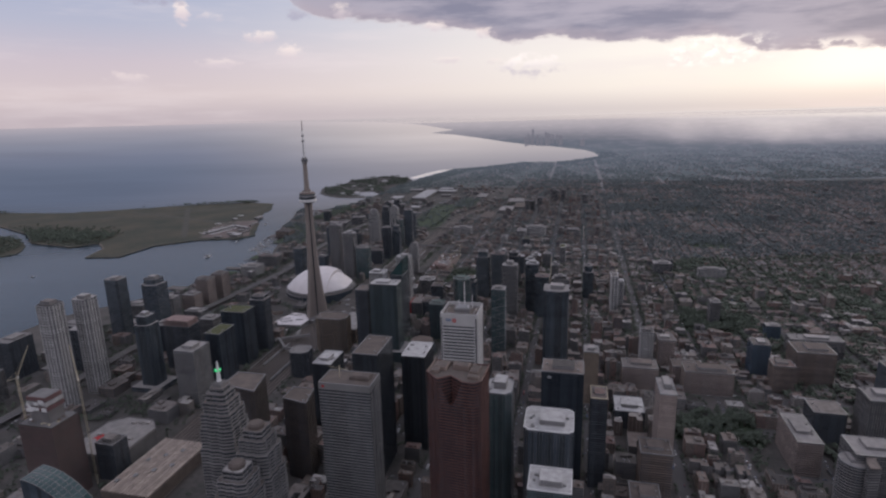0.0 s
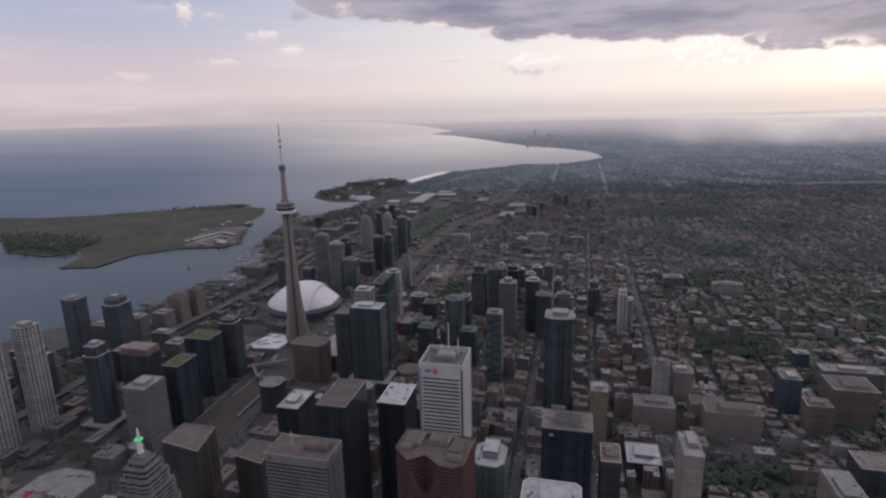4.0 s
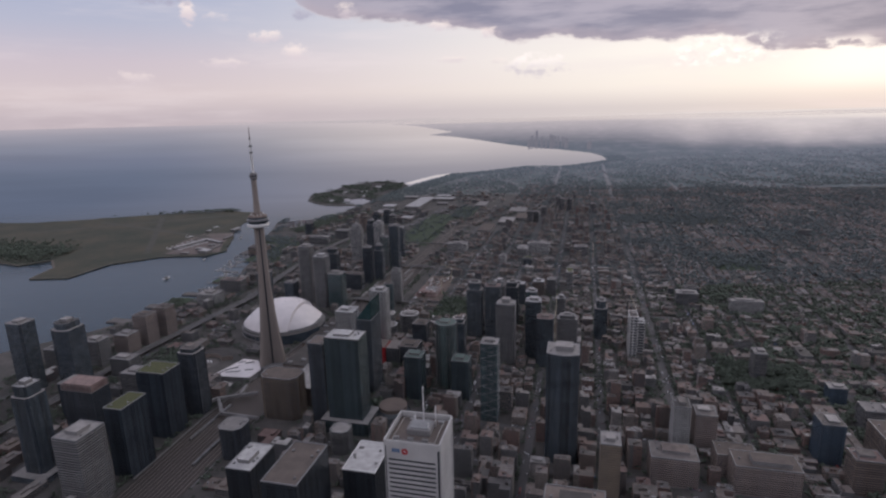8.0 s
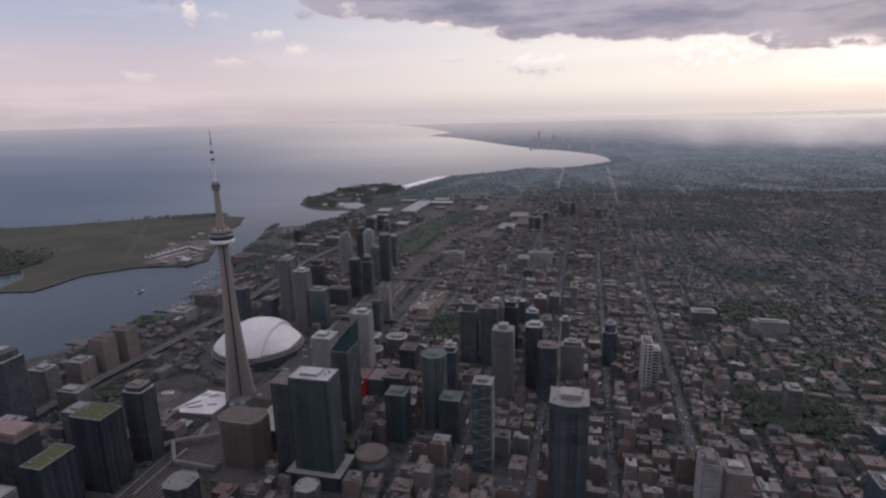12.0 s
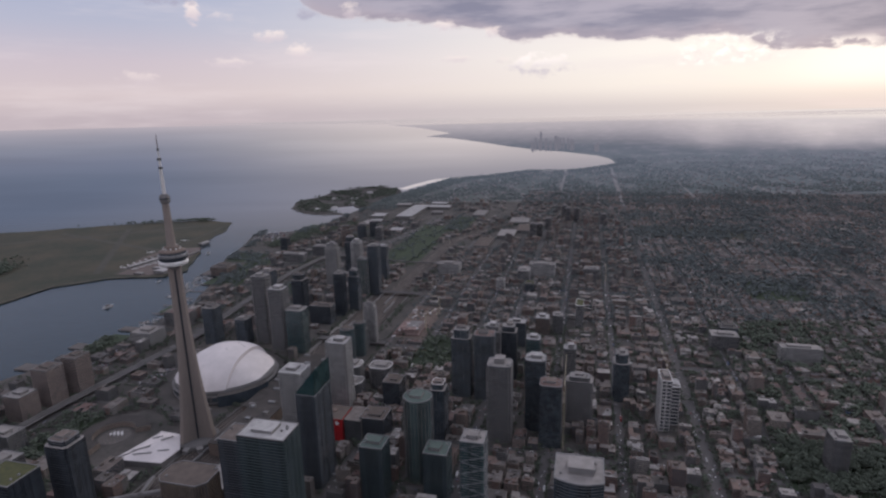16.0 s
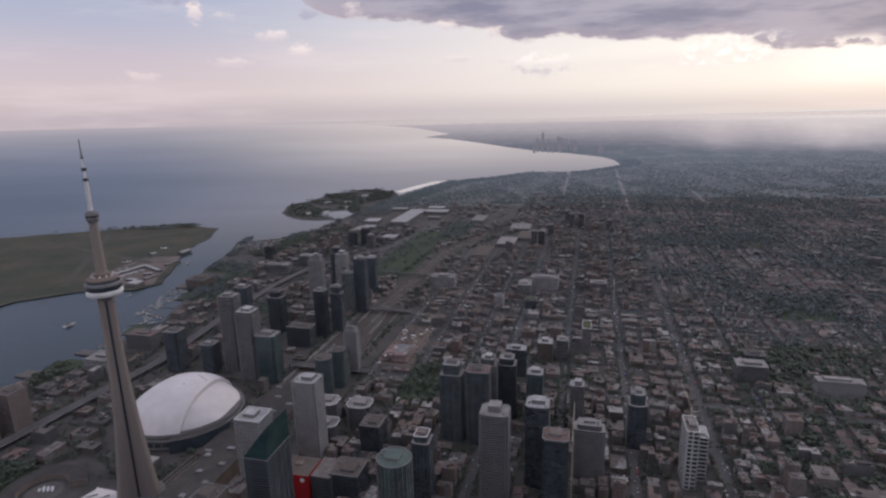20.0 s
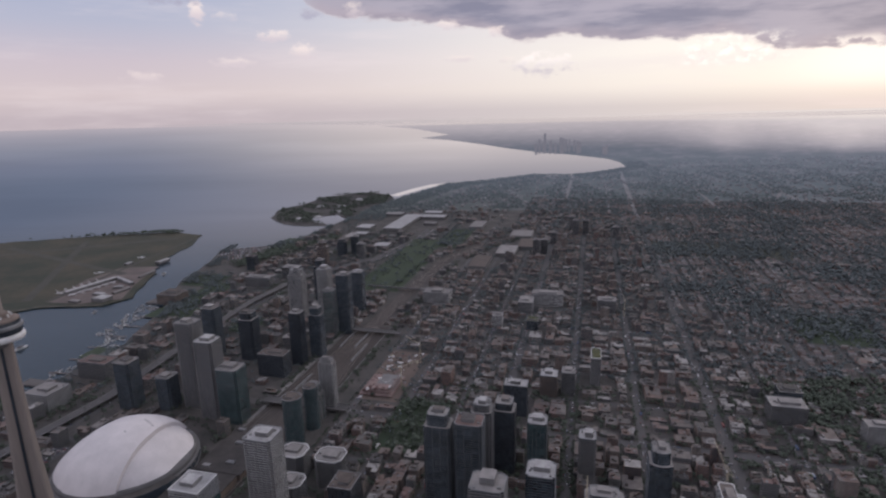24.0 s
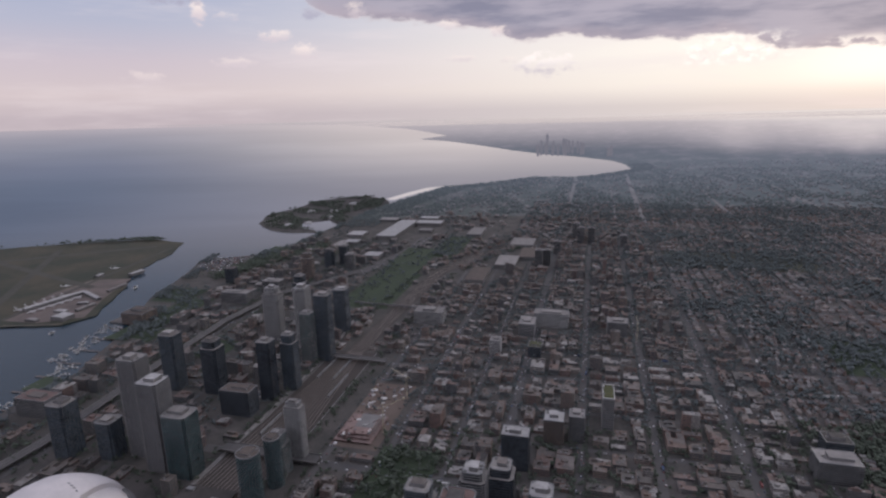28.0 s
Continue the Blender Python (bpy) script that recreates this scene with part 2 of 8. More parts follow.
ROOF_MIX = palette("mixed_roofing", [(.118, .101, .093), (.145, .127, .117), (.098, .089, .084), (.163, .143, .133), (.132, .108, .097), (.26, .245, .235), (.085, .079, .077), (.148, .106, .091), (.15, .108, .097)], by="place", scale=.12)
WINDOW_BAND = mat("window_glass", (.07, .076, .087), (.10, .106, .115), rough=0.2, scale=.2, ior=1.5)
ROOF_FLAT = palette("flat_roofing", [(.115, .10, .092), (.155, .135, .125), (.08, .072, .07), (.205, .185, .172), (.135, .11, .098), (.31, .29, .275), (.062, .056, .053), (.155, .125, .11), (.15, .10, .09)], by="object", scale=.12)
ROOF_WHITE = mat("white_roofing", (.42, .41, .405), (.29, .28, .275), rough=0.85, scale=.12, vary=.12)
ROOF_BROWN = mat("brown_gravel_roofing", (.13, .105, .092), (.09, .075, .068), rough=0.95, scale=.09, vary=.12)
ROOF_GREEN = mat("planted_roofing", (.085, .085, .035), (.055, .062, .03), rough=0.95, scale=.15, fine=1.5)
ROOF_PALE = mat("pale_roofing", (.28, .26, .25), (.20, .187, .18), rough=0.9, scale=.1, vary=.2)
HOUSE_WALL = palette("house_walls", [(.21, .147, .125), (.25, .217, .20), (.195, .147, .13), (.25, .23, .22), (.23, .19, .175), (.27, .255, .245)])
HOUSE_ROOF = palette("house_roofs", [(0.118, 0.110, 0.111), (0.143, 0.129, 0.125), (0.158, 0.133, 0.125), (0.109, 0.105, 0.110), (0.166, 0.122, 0.111), (0.189, 0.176, 0.173), (0.131, 0.122, 0.122), (0.212, 0.200, 0.196)])
LEAVES = mat("foliage", (.088, .106, .080), (.064, .078, .060), rough=0.95, scale=.05, fine=.6, island=.35)
# outer trees: base colour lifted and blued to stand in for haze
HAZED_LEAVES = mat("hazed_foliage", (.112, .130, .132), (.096, .112, .115), rough=0.95, scale=.012, fine=.1, island=.25)
BARK = mat("bark", (.06, .048, .04), rough=0.95)
GRASS = mat("grass", (.078, .068, .048), (.040, .046, .034), rough=1.0, scale=.006, fine=.05, detail=8)
LAWN = mat("lawn", (.050, .068, .040), (.038, .053, .034), rough=1.0, scale=.02, fine=.2)
ASPHALT = mat("asphalt", (.106, .099, .099), (.078, .074, .074), rough=0.95, scale=.03, fine=.5)
CITY_GROUND = mat("city_ground", (.100, .089, .084), (.053, .052, .048), rough=1.0, scale=.02, fine=.14, detail=9)
PAVING = mat("paving", (.14, .128, .122), (.10, .092, .088), rough=0.95, scale=.04)
BALLAST = mat("rail_ballast", (.07, .059, .054), (.048, .042, .039), rough=1.0, scale=.02, fine=.3, stretch=(1, .1, 1))
RAIL = mat("rail_steel", (.21, .175, .155), rough=.5, metal=.5)
RED_PAINT = mat("red_cladding", (.38, .016, .02), (.30, .013, .016), rough=.55)
WHITE_METAL = mat("white_metal", (.70, .69, .68), (.58, .57, .56), rough=.45)
GREY_METAL = mat("grey_metal", (.26, .26, .265), rough=.5, metal=.3)
DOME_WHITE = mat("dome_membrane", (.66, .61, .605), (.58, .54, .535), rough=.6, scale=.05, fine=.3)
SOIL = mat("bare_soil", (.155, .118, .10), (.115, .09, .078), rough=1.0, scale=.03, fine=.25)
CRANE_YELLOW = mat("crane_paint", (.50, .44, .32), rough=.6)
BLUE_CLAD = mat("blue_cladding", (.062, .088, .122), (.05, .07, .098), rough=.4, scale=.05)
COPPER = mat("green_copper", (.095, .128, .112), (.07, .098, .088), rough=.7)
SIGN_WHITE = mat("sign_white", (.75, .75, .75), rough=.5)
SIGN_BLUE = mat("sign_blue", (.08, .16, .30), rough=.5)


def glow(name, color, power):
    ma = bpy.data.materials.new(name)
    ma.use_nodes = True
    bs = ma.node_tree.nodes["Principled BSDF"]
    bs.inputs["Base Color"].default_value = (*color, 1)
    bs.inputs["Emission Color"].default_value = (*color, 1)
    bs.inputs["Emission Strength"].default_value = power
    return ma


GREEN_LAMP = glow("green_beacon", (.05, .8, .25), .32)


def water_mat():
    ma = bpy.data.materials.new("lake_water")
    ma.use_nodes = True
    nt = ma.node_tree
    bs = nt.nodes["Principled BSDF"]
    bs.inputs["Base Color"].default_value = (.005, .021, .034, 1)
    bs.inputs["Roughness"].default_value = 0.16
    bs.inputs["IOR"].default_value = 1.33
    bs.inputs["Specular IOR Level"].default_value = .4
    geo = nt.nodes.new("ShaderNodeNewGeometry")
    mp = nt.nodes.new("ShaderNodeMapping")
    mp.inputs["Scale"].default_value = (.35, 1.0, 1.0)
    nt.links.new(geo.outputs["Position"], mp.inputs[0])
    n = nt.nodes.new("ShaderNodeTexNoise")
    n.inputs["Scale"].default_value, n.inputs["Detail"].default_value = .09, 5
    nt.links.new(mp.outputs[0], n.inputs["Vector"])
    b = nt.nodes.new("ShaderNodeBump")
    b.inputs["Strength"].default_value, b.inputs["Distance"].default_value = .6, 1.2
    nt.links.new(n.outputs["Fac"], b.inputs["Height"])
    nt.links.new(b.outputs[0], bs.inputs["Normal"])
    # the farthest lake is a plain backdrop: the sky's sheen is painted as emission, cooler to the south, brighter to
    # the west
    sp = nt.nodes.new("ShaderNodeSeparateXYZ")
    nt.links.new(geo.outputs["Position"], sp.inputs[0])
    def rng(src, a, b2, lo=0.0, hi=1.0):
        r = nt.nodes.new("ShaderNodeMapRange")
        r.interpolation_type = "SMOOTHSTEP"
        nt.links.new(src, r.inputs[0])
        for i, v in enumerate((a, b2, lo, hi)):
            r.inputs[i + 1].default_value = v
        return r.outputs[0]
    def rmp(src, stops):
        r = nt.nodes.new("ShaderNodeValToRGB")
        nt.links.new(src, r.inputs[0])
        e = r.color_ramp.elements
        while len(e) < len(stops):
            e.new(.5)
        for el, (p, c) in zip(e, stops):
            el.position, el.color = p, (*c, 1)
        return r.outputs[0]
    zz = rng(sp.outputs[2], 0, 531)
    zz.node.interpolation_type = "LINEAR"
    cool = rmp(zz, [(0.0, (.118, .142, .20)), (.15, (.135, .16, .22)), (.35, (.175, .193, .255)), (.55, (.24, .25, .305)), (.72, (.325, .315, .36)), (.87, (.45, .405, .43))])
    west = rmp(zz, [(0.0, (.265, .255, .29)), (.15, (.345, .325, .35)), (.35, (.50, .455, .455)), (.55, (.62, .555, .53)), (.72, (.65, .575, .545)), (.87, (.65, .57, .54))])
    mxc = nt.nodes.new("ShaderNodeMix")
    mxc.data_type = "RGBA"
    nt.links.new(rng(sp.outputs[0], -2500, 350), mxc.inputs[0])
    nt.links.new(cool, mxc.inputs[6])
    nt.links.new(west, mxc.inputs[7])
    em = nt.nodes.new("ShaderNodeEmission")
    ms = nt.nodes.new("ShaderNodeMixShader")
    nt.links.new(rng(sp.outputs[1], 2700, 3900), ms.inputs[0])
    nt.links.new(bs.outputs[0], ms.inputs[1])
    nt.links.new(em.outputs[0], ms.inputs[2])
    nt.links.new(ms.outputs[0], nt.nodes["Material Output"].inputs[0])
    # wind lanes: long patches of rougher water
    n2 = nt.nodes.new("ShaderNodeTexNoise")
    n2.inputs["Scale"].default_value, n2.inputs["Detail"].default_value = .0011, 6
    mp2 = nt.nodes.new("ShaderNodeMapping")
    mp2.inputs["Scale"].default_value = (.3, 1.0, 1.0)
    mp2.inputs["Rotation"].default_value = (0, 0, radians(12))
    nt.links.new(geo.outputs["Position"], mp2.inputs[0])
    nt.links.new(mp2.outputs[0], n2.inputs["Vector"])
    mr = nt.nodes.new("ShaderNodeMapRange")
    nt.links.new(n2.outputs["Fac"], mr.inputs[0])
    mr.inputs[1].default_value, mr.inputs[2].default_value, mr.inputs[3].default_value, mr.inputs[4].default_value = .4, .65, .10, .30
    nt.links.new(mr.outputs[0], bs.inputs["Roughness"])
    # long streaks that vary the painted sheen
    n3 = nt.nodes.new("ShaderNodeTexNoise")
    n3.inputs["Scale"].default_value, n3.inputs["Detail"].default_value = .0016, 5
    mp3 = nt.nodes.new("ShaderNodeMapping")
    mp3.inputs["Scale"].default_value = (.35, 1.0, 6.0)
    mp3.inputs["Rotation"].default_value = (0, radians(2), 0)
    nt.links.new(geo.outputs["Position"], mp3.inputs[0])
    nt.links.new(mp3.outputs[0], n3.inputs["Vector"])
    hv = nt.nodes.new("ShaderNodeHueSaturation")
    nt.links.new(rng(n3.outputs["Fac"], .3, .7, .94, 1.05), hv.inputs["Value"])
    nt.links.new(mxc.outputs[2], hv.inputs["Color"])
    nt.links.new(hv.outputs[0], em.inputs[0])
    return ma


WATER = water_mat()


def far_land_mat():
    """The plain backdrop of distant land: woods and roofs, haze painted as emission growing with distance."""
    ma = bpy.data.materials.new("distant_land")
    ma.use_nodes = True
    nt = ma.node_tree
    bs = nt.nodes["Principled BSDF"]
    bs.inputs["Roughness"].default_value = 1.0
    geo = nt.nodes.new("ShaderNodeNewGeometry")
    n = nt.nodes.new("ShaderNodeTexNoise")
    n.inputs["Scale"].default_value, n.inputs["Detail"].default_value = .0065, 8
    n.inputs["Roughness"].default_value = .68
    mp = nt.nodes.new("ShaderNodeMapping")
    mp.inputs["Scale"].default_value = (1, 1, 6.5)
    nt.links.new(geo.outputs["Position"], mp.inputs[0])
    nt.links.new(mp.outputs[0], n.inputs["Vector"])
    rp = nt.nodes.new("ShaderNodeValToRGB")
    e = rp.color_ramp.elements
    e[0].position, e[0].color = .40, (.036, .046, .036, 1)
    e[1].position, e[1].color = .68, (.135, .118, .11, 1)
    e.new(.52).color = (.06, .066, .056, 1)
    nt.links.new(n.outputs["Fac"], rp.inputs[0])
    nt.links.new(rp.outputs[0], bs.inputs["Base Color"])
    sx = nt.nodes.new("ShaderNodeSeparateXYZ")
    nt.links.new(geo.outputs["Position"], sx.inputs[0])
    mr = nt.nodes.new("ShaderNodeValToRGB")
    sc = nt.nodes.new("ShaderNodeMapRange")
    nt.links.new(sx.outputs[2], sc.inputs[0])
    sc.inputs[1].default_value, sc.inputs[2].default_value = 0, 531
    # the painted haze thickens a little to the north
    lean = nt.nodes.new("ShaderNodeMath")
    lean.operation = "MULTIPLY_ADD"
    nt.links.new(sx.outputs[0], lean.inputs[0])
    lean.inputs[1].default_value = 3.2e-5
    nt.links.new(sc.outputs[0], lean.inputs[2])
    # a rain veil is painted into the emission, thicker to the north
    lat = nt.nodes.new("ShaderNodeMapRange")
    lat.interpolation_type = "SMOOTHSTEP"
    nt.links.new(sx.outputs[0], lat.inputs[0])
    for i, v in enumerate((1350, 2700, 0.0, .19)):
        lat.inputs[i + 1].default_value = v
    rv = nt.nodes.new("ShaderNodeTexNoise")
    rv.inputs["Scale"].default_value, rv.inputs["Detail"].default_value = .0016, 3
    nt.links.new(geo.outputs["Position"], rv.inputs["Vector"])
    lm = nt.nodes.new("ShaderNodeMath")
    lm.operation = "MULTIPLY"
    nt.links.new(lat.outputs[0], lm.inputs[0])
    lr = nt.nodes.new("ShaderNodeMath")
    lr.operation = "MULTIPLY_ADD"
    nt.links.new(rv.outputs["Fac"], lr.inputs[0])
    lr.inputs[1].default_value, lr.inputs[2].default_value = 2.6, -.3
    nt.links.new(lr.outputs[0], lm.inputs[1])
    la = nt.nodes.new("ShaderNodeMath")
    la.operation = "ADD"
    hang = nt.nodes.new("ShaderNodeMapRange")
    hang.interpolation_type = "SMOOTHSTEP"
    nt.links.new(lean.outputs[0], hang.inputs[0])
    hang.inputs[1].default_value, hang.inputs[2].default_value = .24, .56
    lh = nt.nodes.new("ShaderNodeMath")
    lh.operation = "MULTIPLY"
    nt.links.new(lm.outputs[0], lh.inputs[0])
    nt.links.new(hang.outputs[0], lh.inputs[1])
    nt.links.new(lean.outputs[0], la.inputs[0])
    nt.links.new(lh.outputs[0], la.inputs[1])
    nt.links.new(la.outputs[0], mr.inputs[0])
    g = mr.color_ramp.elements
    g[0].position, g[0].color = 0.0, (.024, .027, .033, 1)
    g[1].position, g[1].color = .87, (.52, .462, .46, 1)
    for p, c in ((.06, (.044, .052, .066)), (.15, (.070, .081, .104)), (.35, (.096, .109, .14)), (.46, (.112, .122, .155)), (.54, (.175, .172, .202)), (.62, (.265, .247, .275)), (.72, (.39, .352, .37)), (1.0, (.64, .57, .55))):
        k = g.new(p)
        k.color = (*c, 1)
    # the last miles' emission fades to the colour of the sky's foot
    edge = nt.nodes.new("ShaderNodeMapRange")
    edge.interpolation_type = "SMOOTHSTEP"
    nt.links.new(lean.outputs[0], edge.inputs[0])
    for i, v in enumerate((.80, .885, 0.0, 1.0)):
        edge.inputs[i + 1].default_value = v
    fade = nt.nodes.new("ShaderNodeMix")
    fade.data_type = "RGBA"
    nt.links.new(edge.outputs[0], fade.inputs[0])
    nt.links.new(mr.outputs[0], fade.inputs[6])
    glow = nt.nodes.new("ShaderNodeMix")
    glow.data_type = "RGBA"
    sun = nt.nodes.new("ShaderNodeMapRange")
    nt.links.new(sx.outputs[0], sun.inputs[0])
    sun.inputs[1].default_value, sun.inputs[2].default_value = 0, 3000
    nt.links.new(sun.outputs[0], glow.inputs[0])
    glow.inputs[6].default_value, glow.inputs[7].default_value = (.60, .53, .505, 1), (.80, .71, .64, 1)
    nt.links.new(glow.outputs[2], fade.inputs[7])
    nt.links.new(fade.outputs[2], bs.inputs["Emission Color"])
    bs.inputs["Emission Strength"].default_value = 1.0
    return ma


FAR_LAND = far_land_mat()

# bay towers: their haze is painted as an even emission
FAR_TOWER = mat("distant_tower", (.06, .06, .07), (.04, .04, .05), rough=.9)
FAR_TOWER.node_tree.nodes["Principled BSDF"].inputs["Emission Color"].default_value = (.19, .187, .215, 1)
FAR_TOWER.node_tree.nodes["Principled BSDF"].inputs["Emission Strength"].default_value = .8

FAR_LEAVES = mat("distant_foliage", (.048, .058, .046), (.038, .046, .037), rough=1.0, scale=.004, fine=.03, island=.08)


def far_haze_glow(ma):
    """Paints the far plain's haze as emission, thicker with distance, on things of the backdrop."""
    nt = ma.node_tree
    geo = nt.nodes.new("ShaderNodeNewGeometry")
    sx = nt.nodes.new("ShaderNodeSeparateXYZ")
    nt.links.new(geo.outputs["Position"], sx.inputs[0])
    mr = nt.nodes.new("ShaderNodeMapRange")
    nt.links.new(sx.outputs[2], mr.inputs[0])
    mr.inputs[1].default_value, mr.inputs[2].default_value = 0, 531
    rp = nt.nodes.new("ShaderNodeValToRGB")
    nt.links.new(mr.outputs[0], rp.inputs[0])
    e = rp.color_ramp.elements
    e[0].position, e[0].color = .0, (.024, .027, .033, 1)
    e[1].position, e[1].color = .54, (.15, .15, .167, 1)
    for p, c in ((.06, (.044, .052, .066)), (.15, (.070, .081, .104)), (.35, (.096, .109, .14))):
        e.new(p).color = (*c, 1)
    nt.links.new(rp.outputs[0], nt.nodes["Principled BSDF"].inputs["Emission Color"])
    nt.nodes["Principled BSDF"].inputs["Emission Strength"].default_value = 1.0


far_haze_glow(FAR_LEAVES)

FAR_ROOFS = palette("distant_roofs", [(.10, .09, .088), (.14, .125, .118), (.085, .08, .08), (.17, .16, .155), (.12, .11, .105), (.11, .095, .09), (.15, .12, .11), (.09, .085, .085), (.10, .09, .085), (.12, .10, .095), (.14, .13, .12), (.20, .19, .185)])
far_haze_glow(FAR_ROOFS)
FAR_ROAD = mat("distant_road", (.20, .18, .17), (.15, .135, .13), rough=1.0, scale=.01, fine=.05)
far_haze_glow(FAR_ROAD)
SITE_NET = mat("red_site_netting", (.165, .088, .086), (.11, .066, .066), rough=.9, scale=.08, fine=.6)
CAR_PAINT = palette("car_paint", [(.45, .45, .46), (.05, .05, .055), (.22, .22, .23), (.60, .59, .58), (.10, .10, .11), (.18, .03, .03), (.05, .08, .16), (.33, .33, .34)], rough=.35)

SITE_PINK = mat("pink_formwork", (.25, .178, .162), (.17, .122, .113), rough=.9, scale=.1, fine=.8, vary=.2)

# ---- geometry helpers ----
GRID = -13.5                        # the street grid's turn against the axes
E1 = (math.sin(radians(13.5)), math.cos(radians(13.5)))      # along the streets, westward
E2 = (math.cos(radians(13.5)), -math.sin(radians(13.5)))     # across them, northward


def gp(a, b):
    """A place by its distance along and across the street grid."""
    return (a * E1[0] + b * E2[0], a * E1[1] + b * E2[1])


def grid_of(x, y):
    return (x * E1[0] + y * E1[1], x * E2[0] + y * E2[1])


class Build:
    """Collects vertices and faces with material numbers, and makes one mesh of them."""

    def __init__(self):
        self.v, self.f, self.m = [], [], []

    def face(self, pts, mi=0):
        n = len(self.v)
        self.v += pts
        self.f.append(tuple(range(n, n + len(pts))))
        self.m.append(mi)

    def prism(self, poly, z0, z1, mi=0, top=None, bottom=False, poly2=None):
        """A closed wall round poly from z0 to z1, with a lid of material top; poly2: the upper outline."""
        n, k = len(self.v), len(poly)
        p2 = poly2 or poly
        self.v += [(x, y, z0) for x, y in poly] + [(x, y, z1) for x, y in p2]
        for i in range(k):
            j = (i + 1) % k
            self.f.append((n + i, n + j, n + k + j, n + k + i))
            self.m.append(mi)
        if top is not None:
            self.f.append(tuple(range(n + k, n + 2 * k)))
            self.m.append(top)
        if bottom:
            self.f.append(tuple(range(n + k - 1, n - 1, -1)))
            self.m.append(mi)

    def box(self, cx, cy, z0, w, d, h, mi=0, rot=0.0, top=None):
        c, s = math.cos(radians(rot)), math.sin(radians(rot))
        poly = [(cx + x * c - y * s, cy + x * s + y * c) for x, y in ((-w / 2, -d / 2), (w / 2, -d / 2), (w / 2, d / 2), (-w / 2, d / 2))]
        self.prism(poly, z0, z0 + h, mi, mi if top is None else top, True)

    def beam(self, a, b, r, mi=0, sides=4):
        """A straight bar from a to b."""
        a, b = Vector(a), Vector(b)
        ax = (b - a).normalized()
        u = ax.orthogonal().normalized()
        w = ax.cross(u)
        n = len(self.v)
        for q in (a, b):
            for i in range(sides):
                t = 2 * math.pi * (i + .5) / sides
                self.v.append(tuple(q + r * (math.cos(t) * u + math.sin(t) * w)))
        for i in range(sides):
            j = (i + 1) % sides
            self.f.append((n + i, n + j, n + sides + j, n + sides + i))
            self.m.append(mi)
        self.f += [tuple(range(n + sides - 1, n - 1, -1)), tuple(range(n + sides, n + 2 * sides))]
        self.m += [mi, mi]

    def lathe(self, prof, sides=32, mi=0, cx=0.0, cy=0.0, mats=None):
        """A turned body from rows of (radius, z)."""
        n = len(self.v)
        for r, z in prof:
            for i in range(sides):
                t = 2 * math.pi * i / sides
                self.v.append((cx + r * math.cos(t), cy + r * math.sin(t), z))
        for k in range(len(prof) - 1):
            for i in range(sides):
                j = (i + 1) % sides
                self.f.append((n + k * sides + i, n + k * sides + j, n + (k + 1) * sides + j, n + (k + 1) * sides + i))
                self.m.append(mats[k] if mats else mi)
        self.f.append(tuple(range(n + (len(prof) - 1) * sides, n + len(prof) * sides)))
        self.m.append(mats[-1] if mats else mi)

    def loft(self, rings, mi=0, cap=True):
        """A skin over rings of equal length."""
        n, k = len(self.v), len(rings[0])
        for r in rings:
            self.v += r
        for q in range(len(rings) - 1):
            for i in range(k):
                j = (i + 1) % k
                self.f.append((n + q * k + i, n + q * k + j, n + (q + 1) * k + j, n + (q + 1) * k + i))
                self.m.append(mi)
        if cap:
            self.f.append(tuple(range(n + (len(rings) - 1) * k, n + len(rings) * k)))
            self.m.append(mi)

    def mesh(self, name, mats):
        me = bpy.data.meshes.new(name)
        me.from_pydata(self.v, [], self.f)
        for ma in mats:
            me.materials.append(ma)
        if len(mats) > 1:
            me.polygons.foreach_set("material_index", self.m)
        me.update()
        return me


def part(name, bm, mats, parent, label="", at=None, rot=0.0, smooth=False):
    """Links a Build or a mesh as ONE object under a thing or a part."""
    if isinstance(bm, Build):
        bm = bm.mesh(name, mats if isinstance(mats, (list, tuple)) else [mats])
    if smooth:
        bm.polygons.foreach_set("use_smooth", [True] * len(bm.polygons))
    ob = new(name, bm)
    ob.parent = parent
    if at is not None or rot:
        ob.matrix_basis = pose(*(at or (0, 0, 0)), 0, 0, rot)
    if label:
        ob["label"] = label
    return ob


def thing(name, x, y, z=0.0, rot=0.0, label="", category="", group="", kind=""):
    ob = new(name)
    ob.empty_display_size = 1.0
    ob.matrix_basis = pose(x, y, z, 0, 0, rot)
    return tagged(ob, label, category, group, kind)


def solid(name, bm, mats, label="", category="", group="", kind="", x=0.0, y=0.0, z=0.0, rot=0.0):
    ob = new(name, bm.mesh(name, mats if isinstance(mats, (list, tuple)) else [mats]) if isinstance(bm, Build) else bm)
    ob.matrix_basis = pose(x, y, z, 0, 0, rot)
    return tagged(ob, label, category, group, kind)


def rect(w, d, cx=0.0, cy=0.0):
    return [(cx - w / 2, cy - d / 2), (cx + w / 2, cy - d / 2), (cx + w / 2, cy + d / 2), (cx - w / 2, cy + d / 2)]


